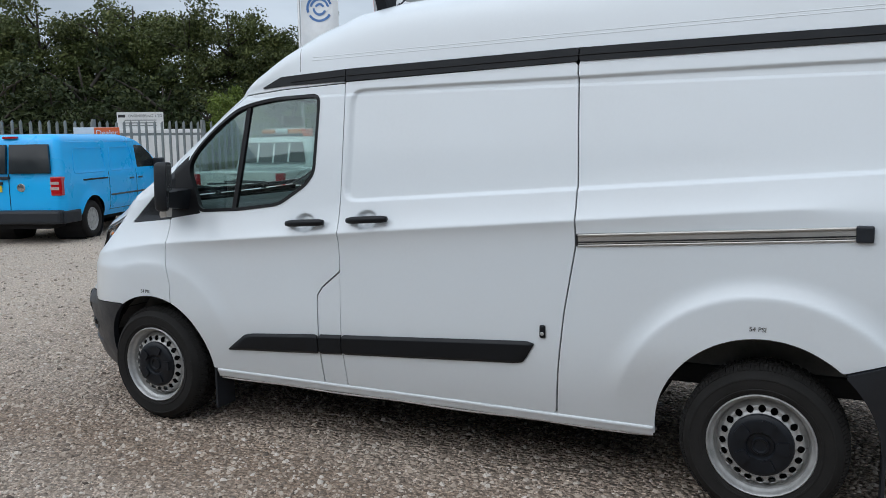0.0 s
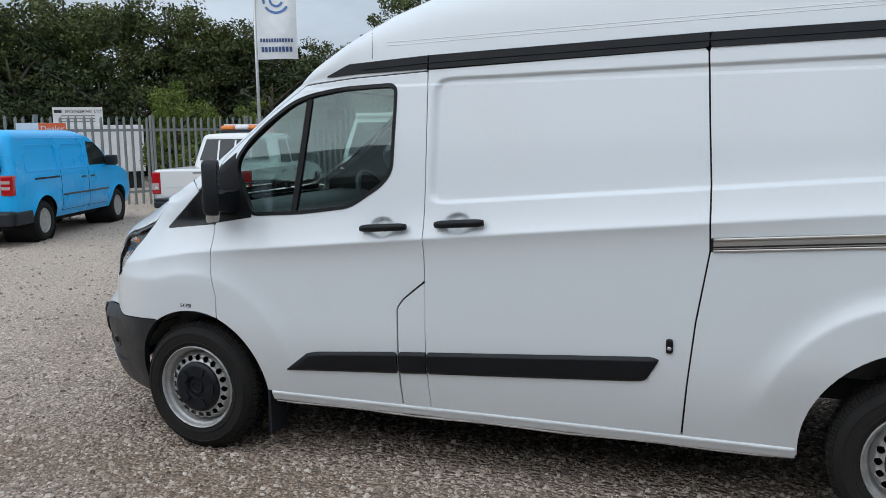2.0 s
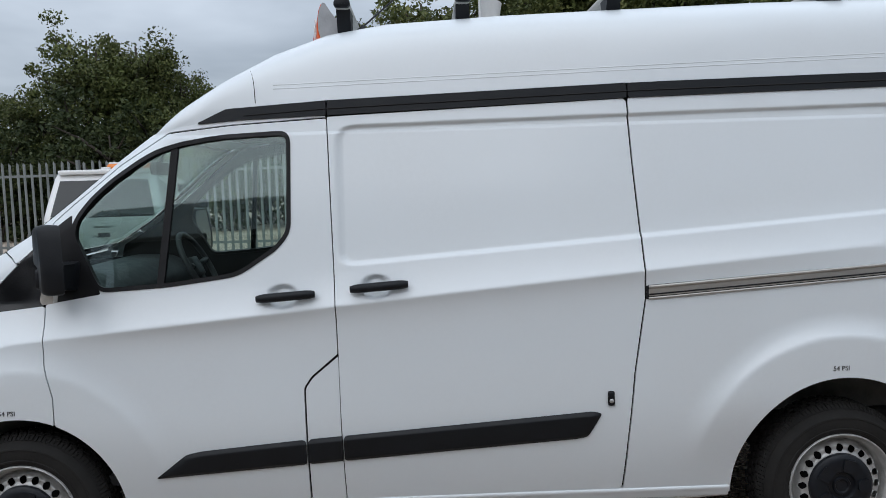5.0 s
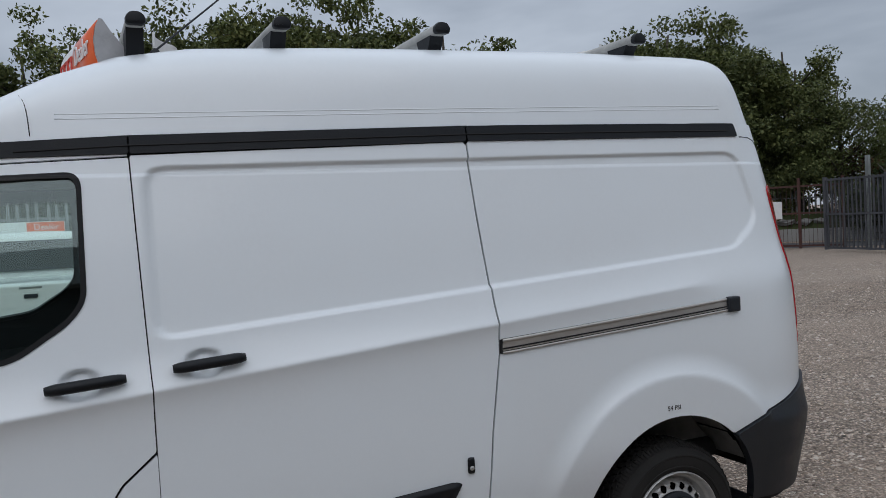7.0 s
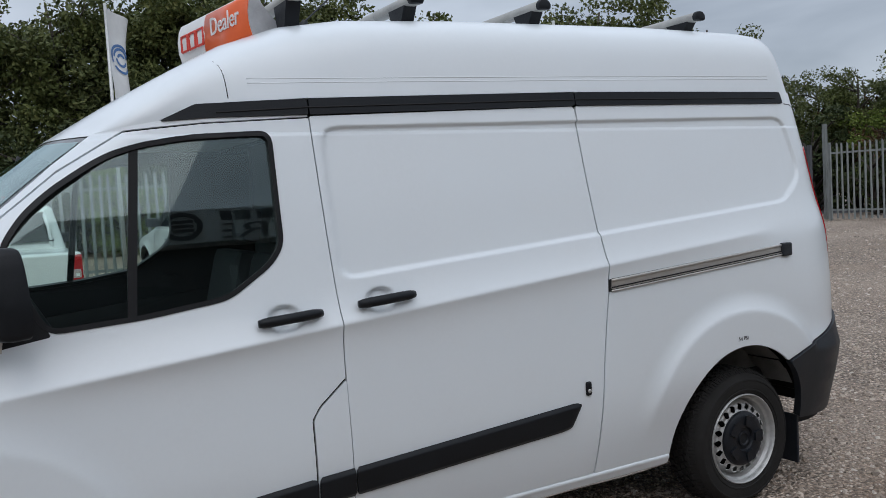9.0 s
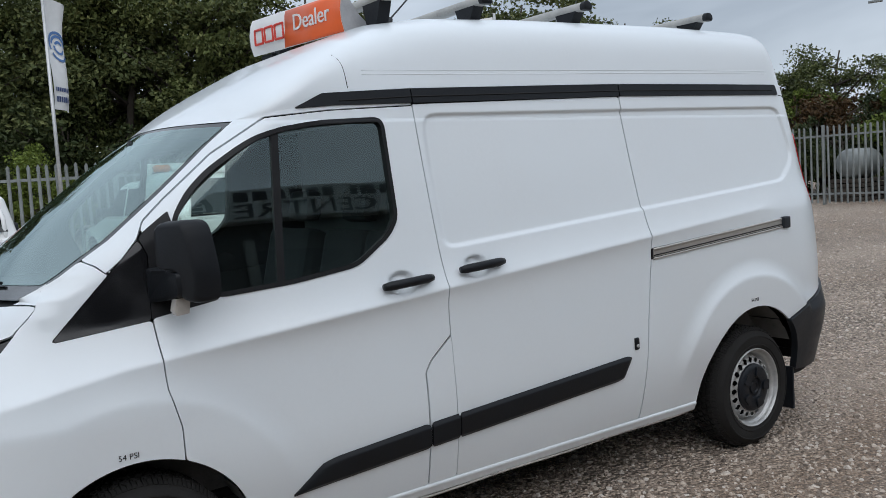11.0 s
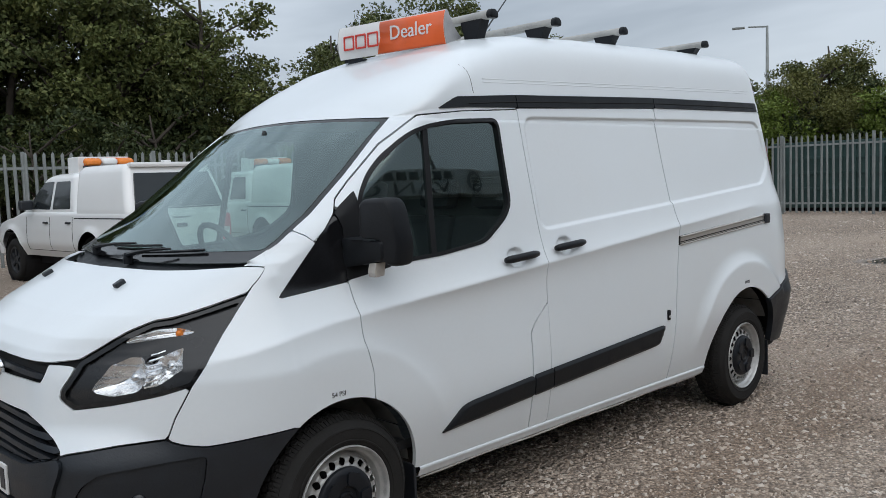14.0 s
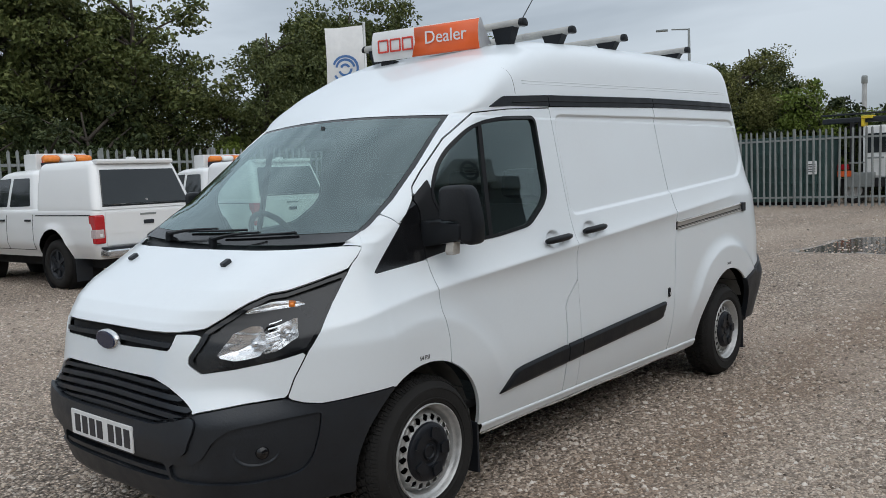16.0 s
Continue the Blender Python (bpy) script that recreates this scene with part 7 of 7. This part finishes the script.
lamp_post = thing("street_lamp", pose(46.5, 18.8, 0), "tall grey street lamp above the hedge", "street lamp")
bm = bmesh.new()
tube(bm, [(0, 0, 0), (0, 0, 4), (0, 0, 9.7)], [0.16, 0.12, 0.07], 10)
part("lamp_column", bm, GALV, lamp_post, "", True)
bm = bmesh.new()
tube(bm, [(0, 0, 9.65), (-0.4, 0.95, 9.72)], [0.05, 0.04], 8)
part("lamp_arm", bm, GALV, lamp_post)
part("lantern", new_box(-0.12, 0.12, -0.35, 0.35, -0.06, 0.06, 0.03, Matrix.Translation((-0.62, 1.45, 9.70)) @ Matrix.Rotation(radians(23), 4, "Z")), GALV, lamp_post)
chimney = thing("factory_chimney", pose(191, 45.4, 0), "distant grey concrete chimney on the horizon", "chimney")
bm = bmesh.new()
tube(bm, [(0, 0, 0), (0, 0, 17)], [0.62, 0.50], 16)
part("shaft", bm, CONCRETE, chimney, "", True)
bm = bmesh.new()
tube(bm, [(0, 0, 16.9), (0, 0, 17.1), (0, 0, 18.3), (0, 0, 18.6)], [0.50, 0.62, 0.60, 0.5], 16)
part("crown", bm, GALV, chimney, "", True)

# ---- showroom behind the camera, seen in the glass ----
room = thing("showroom_building", pose(5.0, -9.0, 0, 0, 0, 2.0), "dark clad showroom with a lettered pale fascia", "building")
CLADDING = worn("grey_cladding", (0.055, 0.058, 0.06), 0.6, 0.3, 1.0)
part("wall", new_box(-20, 4.75, -8, 0, 0, 4.52, 0.02), CLADDING, room)
part("side_block", new_box(4.80, 6.7, -7, -0.4, 0, 4.15, 0.02), CLADDING, room)
part("side_block_cornice", new_box(4.80, 6.8, -7.1, -0.3, 4.15, 4.40, 0.03), worn("grey_cornice", (0.22, 0.23, 0.235), 0.5, 0.2, 1.0), room)
fascia = part("fascia", new_box(-20.1, 4.85, 0.0, 0.18, 4.12, 4.56, 0.01), worn("pale_fascia", (0.50, 0.52, 0.53), 0.5, 0.2, 1.0), room, "pale fascia with dark letters")
words = text_mesh("fascia_word", "VAN CENTRE", 0.24, Matrix.Identity(4), INK, fascia, 0.008)
span = [v.co.x for v in words.data.vertices]
words.matrix_basis = pose(0.20, 0.182, 4.235, 90, 0, 180) @ Matrix.Diagonal((5.1 / (max(span) - min(span)), 1.15, 1, 1))
for k in range(15):
    if k != 8:
        part("fascia_bar", new_box(2.62 - 0.352 * k, 2.88 - 0.352 * k, 0.18, 0.19, 4.385, 4.515), INK, fascia)
for x in (3.80, -3.05):
    bm = bmesh.new()
    lathe(bm, [(0.13, 0.195), (0.185, 0.195), (0.185, 0.18)], 32)
    bmesh.ops.transform(bm, verts=bm.verts, matrix=Matrix.Translation((x, 0, 4.34)) @ Matrix.Diagonal((2.0, 1, 1, 1)))
    part("round_emblem", bm, INK, fascia)
    for z in (4.28, 4.34, 4.40):
        part("emblem_bar", new_box(x - 0.18, x + 0.20, 0.18, 0.193, z - 0.018, z + 0.018), INK, fascia)
bm = bmesh.new()
tube(bm, [(2.45, 0.1, 4.54), (1.85, 0.1, 5.55)], [0.035, 0.045], 8)
flood = part("floodlight_pole", bm, GALV, room, "pale pole with a floodlight", True)
part("floodlight", new_box(-0.26, 0.26, -0.10, 0.10, -0.15, 0.15, 0.03, Matrix.Translation((1.62, 0.22, 5.62)) @ Matrix.Rotation(radians(-35), 4, "X")), PLASTIC, flood)
part("floodlight_bracket", new_box(1.40, 2.0, 0.07, 0.13, 5.46, 5.53, 0.01), PLASTIC, flood)
for k in range(7):
    w = part("window", new_box(-19.4 + 3.45 * k, -16.6 + 3.45 * k, -0.02, 0.04, 0.3, 3.8, 0.01), DARK_GLASS, room)
    part("window_frame", new_box(-19.5 + 3.45 * k, -19.3 + 3.45 * k, -0.02, 0.08, 0.2, 3.9), GALV, w)

# ---- trees and hedges ----
def leaf_cloud(centres, radii, per, size, squash=0.8, shape=np.random.default_rng(5)):
    """Small folded leaves scattered through clumps; vertices and faces."""
    n = len(centres) * per
    c = np.repeat(np.array(centres), per, 0)
    r = np.repeat(np.array(radii), per)
    d = shape.normal(size=(n, 3))
    d /= np.linalg.norm(d, axis=1, keepdims=True)
    p = c + d * (r * shape.random(n) ** 0.45)[:, None] * np.array([1, 1, squash])
    a = shape.normal(size=(n, 3))
    a /= np.linalg.norm(a, axis=1, keepdims=True)
    b = np.cross(a, shape.normal(size=(n, 3)))
    b /= np.maximum(np.linalg.norm(b, axis=1, keepdims=True), 1e-6)
    k = np.cross(a, b)
    s = (size * (0.6 + 0.8 * shape.random(n)))[:, None]
    v = np.stack([p - a * s, p + b * s * 0.55 + k * s * 0.2, p + a * s, p - b * s * 0.55 + k * s * 0.2], 1).reshape(-1, 3)
    i = np.arange(n) * 4
    f = np.stack([np.stack([i, i + 1, i + 2], 1), np.stack([i, i + 2, i + 3], 1)], 1).reshape(-1, 3)
    return v, f


def tree_proto(name, seed, height, spread, leaf_mat, low=0.18, clumps=112, per=118, size=0.089):
    rng = np.random.default_rng(seed)
    t = thing(name, pose(0, 0, 0), "tall leafy tree with an uneven dark green crown", "tree", "trees behind the fence")
    bm = bmesh.new()
    lean = rng.normal(0, 0.03, 2)
    axis = [(lean[0] * z + 0.12 * math.sin(z * 1.3 + seed), lean[1] * z + 0.10 * math.cos(z * 1.1 + seed), z) for z in np.linspace(0, height * 0.86, 9)]
    tube(bm, axis, [0.20 * (1 - 0.88 * k / 8) * height / 10 + 0.015 for k in range(9)], 7)
    tips = []
    for k in range(22):
        f = rng.uniform(low, 0.95)
        base = Vector(axis[int(f * 8)])
        a = rng.uniform(0, 2 * math.pi)
        reach = spread * (0.42 + 0.58 * math.sin(math.pi * min(1, (f - low) / (1.10 - low)) ** 0.9)) * rng.uniform(0.7, 1.1)
        tip = base + Vector((math.cos(a) * reach, math.sin(a) * reach, reach * rng.uniform(0.25, 0.8)))
        mid = base.lerp(tip, 0.5) + Vector((0, 0, 0.15))
        tube(bm, [base, mid, tip], [0.07, 0.045, 0.015], 5)
        tips += [tip, mid, base.lerp(tip, 0.78)]
    part("trunk", bm, BARK, t, "", True)
    cs, rs = [], []
    for k in range(clumps):
        p = tips[k % len(tips)] + Vector(rng.normal(0, 0.32 * spread / 2.6, 3))
        p.z = min(p.z, height * 0.97)
        cs.append(tuple(p))
        rs.append(rng.uniform(0.35, 0.85) * spread / 2.4)
    v, f = leaf_cloud(cs, rs, per, size, 0.75, rng)
    me = bpy.data.meshes.new("crown")
    me.from_pydata(v.tolist(), [], f.tolist())
    me.materials.append(leaf_mat)
    crown = new("crown", me)
    crown.parent = t
    return t


protos = [tree_proto("tree", 11, 10.0, 2.7, LEAF_B), tree_proto("tree", 23, 10.0, 2.4, LEAF_A, 0.14), tree_proto("tree", 37, 10.0, 3.0, LEAF_B, 0.2),
          tree_proto("tree", 41, 10.0, 2.6, LEAF_A, 0.12)]
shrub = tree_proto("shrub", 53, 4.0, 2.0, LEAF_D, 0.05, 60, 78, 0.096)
tagged(shrub, "dense green shrub behind the fence, its colour darkened as in shade", "shrub", "shrubs behind the fence")
bright = tree_proto("shrub", 67, 4.0, 1.7, LEAF_C, 0.05, 60, 170, 0.058)
tagged(bright, "yellow-green leafy shrub behind the fence", "shrub", "shrubs behind the fence")
russet = tree_proto("shrub", 71, 4.0, 2.0, LEAF_R, 0.05, 60, 84, 0.084)
tagged(russet, "russet autumn shrub beyond the gate", "shrub", "shrubs behind the fence")
olive = tree_proto("small_tree", 83, 5.6, 2.1, LEAF_O, 0.10, 120, 230, 0.046)
tagged(olive, "olive-green small tree with fine leaves above the container", "tree", "trees behind the fence")
used = set()


def plant(proto, x, y, h, full, turn):
    m = pose(x, y, 0, 0, 0, turn)
    k = h / full
    if proto.name not in used:
        used.add(proto.name)
        proto.matrix_world = m @ Matrix.Diagonal((k, k, k, 1))
        return proto
    t = copy_thing(proto, m)
    t.scale = (k * random.uniform(0.92, 1.1), k * random.uniform(0.92, 1.1), k)
    return t


# the skyline: a wood that curves round the yard from the left to the gate; its height by the bearing from the yard's middle
BEARING = [25, 28, 31, 33, 35, 37, 38, 40, 45, 48, 50.7, 53, 54.3, 55.6, 57, 58.5, 60, 64, 67, 72, 75, 78, 80, 84, 86, 90, 91.5, 93, 95, 97.8, 99.5, 101, 102.4, 104, 106, 107.7, 109.8, 111, 113, 114.3, 115.4, 117, 120, 123, 125.6, 128, 130.5, 133, 134.5, 136, 138, 144, 150]
CREST = [6.3, 5.9, 6.2, 7.4, 7.8, 8.6, 9.2, 9.3, 9.3, 8.9, 9.0, 7.6, 6.3, 7.2, 9.0, 9.9, 10.4, 11.0, 11.6, 11.6, 11.4, 10.4, 10.8, 11.1, 10.3, 10.0, 8.8, 6.8, 6.8, 7.9, 7.4, 6.6, 6.0, 6.7, 7.2, 8.0, 9.0, 9.2, 7.6, 6.6, 5.8, 6.5, 5.5, 5.4, 6.8, 6.3, 7.1, 7.4, 6.9, 8.0, 7.8, 7.3, 6.9]


def wood(bearing, reach, share, proto, turn, full):
    a = radians(bearing)
    crest = 1.6 + (float(np.interp(bearing, BEARING, CREST)) - 1.6) * reach / 34.0
    return plant(proto, reach * math.cos(a), 2.0 + reach * math.sin(a), crest * share, full, turn)


wood_rng = random.Random(8)
for k, b in enumerate(np.arange(36.5, 151, 3.3)):
    b = float(b) + wood_rng.uniform(-0.7, 0.7)
    if 51.0 < b < 59.5:
        continue
    t = wood(b, (39.5 if b < 51 else 34.0) + wood_rng.uniform(-0.8, 0.8), wood_rng.uniform(0.96, 1.03), protos[k % 4], 47 * k, 8.9 if b < 91 else 9.5 if b < 110 else 8.5)
    if 91 < b < 107:
        t.scale = (t.scale[0] * 0.8, t.scale[1] * 0.8, t.scale[2])
for k, b in enumerate((42.2, 39.4, 35.2, 32.6, 29.4, 26.8)):
    wood(b, 39.0 - 0.7 * (k % 2), 1.0, protos[(k + 3) % 4], 52 * k, 9.8 if b > 34 else 10.4)
for k, b in enumerate((109.2, 112.0)):
    wood(b, 33.2, 1.0, protos[(k + 1) % 4], 80 * k, 9.2)
for k, (b, h) in enumerate(((59.8, 10.6), (56.4, 6.4), (53.6, 6.0), (50.4, 8.6))):
    a = radians(b)
    plant(protos[(k + 1) % 4], 34.5 * math.cos(a), 2.0 + 34.5 * math.sin(a), h, 8.9, 70 * k)
for k, b in enumerate(np.arange(38, 150, 5.2)):
    if 50 < b < 58 or 89 < b < 111:
        continue
    wood(float(b) + wood_rng.uniform(-1, 1), 38.5 if b > 52 else 43.0, wood_rng.uniform(0.80, 0.95) * (0.82 if 52 < b < 76 else 1.0), protos[(k + 2) % 4], 31 * k + 90, 8.4)
for k, b in enumerate(np.arange(40, 151, 4.4)):
    a = radians(float(b) + wood_rng.uniform(-1, 1))
    near = (27.5 if b > 58 else 33.5) + wood_rng.uniform(-1, 1)
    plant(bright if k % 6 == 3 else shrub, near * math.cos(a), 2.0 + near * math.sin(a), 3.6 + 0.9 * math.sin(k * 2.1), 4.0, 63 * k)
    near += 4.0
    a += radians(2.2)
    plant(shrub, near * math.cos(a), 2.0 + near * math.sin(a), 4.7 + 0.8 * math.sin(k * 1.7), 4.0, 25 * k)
plant(olive, 32.4, 10.2, 6.3, 5.6, 20)
plant(olive, 32.6, 8.7, 4.9, 5.6, 140)
# hedge and small trees beyond the right-hand fence
for k, (x, y, h) in enumerate(((33.0, 18.5, 6.4), (33.8, 15.6, 6.9), (34.8, 13.4, 6.0), (33.0, 10.3, 7.3), (35.6, 11.4, 6.0), (34.0, 9.0, 5.2), (32.6, 8.0, 4.2), (36.5, 19.0, 6.0))):
    plant(protos[(k + 1) % 4], x, y, h, 10.0, 80 * k)
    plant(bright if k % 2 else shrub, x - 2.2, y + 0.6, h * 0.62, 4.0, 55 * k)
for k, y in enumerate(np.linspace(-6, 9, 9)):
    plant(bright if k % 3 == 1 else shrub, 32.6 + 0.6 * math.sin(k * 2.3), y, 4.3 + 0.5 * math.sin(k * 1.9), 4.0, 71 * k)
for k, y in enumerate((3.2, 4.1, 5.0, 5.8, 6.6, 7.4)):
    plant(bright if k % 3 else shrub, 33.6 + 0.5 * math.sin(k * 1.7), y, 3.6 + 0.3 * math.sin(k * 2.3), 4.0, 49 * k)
for k, y in enumerate(np.linspace(-14, 18, 12)):
    plant(protos[k % 4], 56 + 3 * math.sin(k * 2.2), y, 5.4 + 0.6 * math.sin(k * 1.3), 10.0, 37 * k)
for k, (x, y) in enumerate(((33.5, 22.0), (35.2, 20.0), (33.0, 17.2), (31.2, 15.0), (36.4, 17.6))):
    plant(russet, x, y, 4.2 + 0.4 * math.sin(k * 2), 4.0, 90 * k)
for k, (x, y) in enumerate(((28.0, 14.6), (29.6, 13.2))):
    plant(shrub, x, y, 2.6 + 0.4 * k, 4.0, 77 * k)
for k, (x, y) in enumerate(((21, -22), (25, -20), (29, -22), (33, -19), (37, -17), (41, -14), (44, -10), (40, -20), (47, -15), (34, -25))):
    plant(protos[k % 4], x, y, (5.4 if k < 4 else 7.5) + 0.5 * math.sin(k * 2), 10.0, 66 * k)
for k, (x, y) in enumerate(((-11.0, 16.8), (-12.4, 14.6))):
    plant(bright, x, y, 2.6 + 0.2 * k, 4.0, 40 * k)


# ---- loose stones on the yard ----
def gravel_stones(count, cx, cy, near, far, lo, hi, seed, name):
    rng = np.random.default_rng(seed)
    base = np.array([(1, 0, 0), (0.3, 0.95, 0), (-0.8, 0.6, 0), (-0.8, -0.6, 0), (0.3, -0.95, 0), (0.55, 0.12, 0.5), (-0.35, 0.42, 0.55), (-0.2, -0.5, 0.5)])
    faces = np.array([(5, 6, 7), (0, 1, 5), (1, 6, 5), (1, 2, 6), (2, 3, 6), (3, 7, 6), (3, 4, 7), (4, 5, 7), (4, 0, 5)])
    reach = near * np.sqrt((1 + (far / near) ** 2) ** rng.random(count) - 1)
    turn = rng.uniform(0, 2 * np.pi, count)
    p = np.stack([cx + reach * np.cos(turn), cy + reach * np.sin(turn), np.zeros(count)], 1)
    s = lo * (hi / lo) ** (rng.random(count) ** 1.8)
    a = rng.uniform(0, 2 * np.pi, count)
    v = base[None] + rng.normal(0, 0.16, (count, 8, 3))
    v[:, :5, 2] = -0.12
    v *= rng.uniform(0.6, 1.25, (count, 1, 3))
    c, q = np.cos(a)[:, None], np.sin(a)[:, None]
    x, y = v[..., 0] * c - v[..., 1] * q, v[..., 0] * q + v[..., 1] * c
    v = np.stack([x, y, v[..., 2]], -1) * (s * (1 + reach / 26))[:, None, None] + p[:, None]
    f = faces[None] + (np.arange(count) * 8)[:, None, None]
    me = bpy.data.meshes.new(name)
    me.from_pydata(v.reshape(-1, 3).tolist(), [], f.reshape(-1, 3).tolist())
    me.materials.append(STONES)
    return tagged(new(name, me), "loose crushed grey and buff stones on the yard", "gravel", "", "stuff")


m = Mat("loose_stone", (0.343, 0.325, 0.323), 0.88)
r = m.node("ShaderNodeNewGeometry").outputs["Random Per Island"]
m.put("Base Color", m.mix(m.ramp(m.noise(40.0, 2.0), (0.3, 0.0), (0.7, 0.28)), m.ramp(r, (0.0, (0.075, 0.058, 0.047)), (0.4, (0.44, 0.352, 0.276)), (0.78, (0.58, 0.492, 0.412)), (1.0, (0.70, 0.635, 0.565))), (0.395, 0.315, 0.250)))
STONES = m.m
gravel_stones(125000, 1.2, -1.2, 3.0, 24.0, 0.0065, 0.020, 3, "gravel")
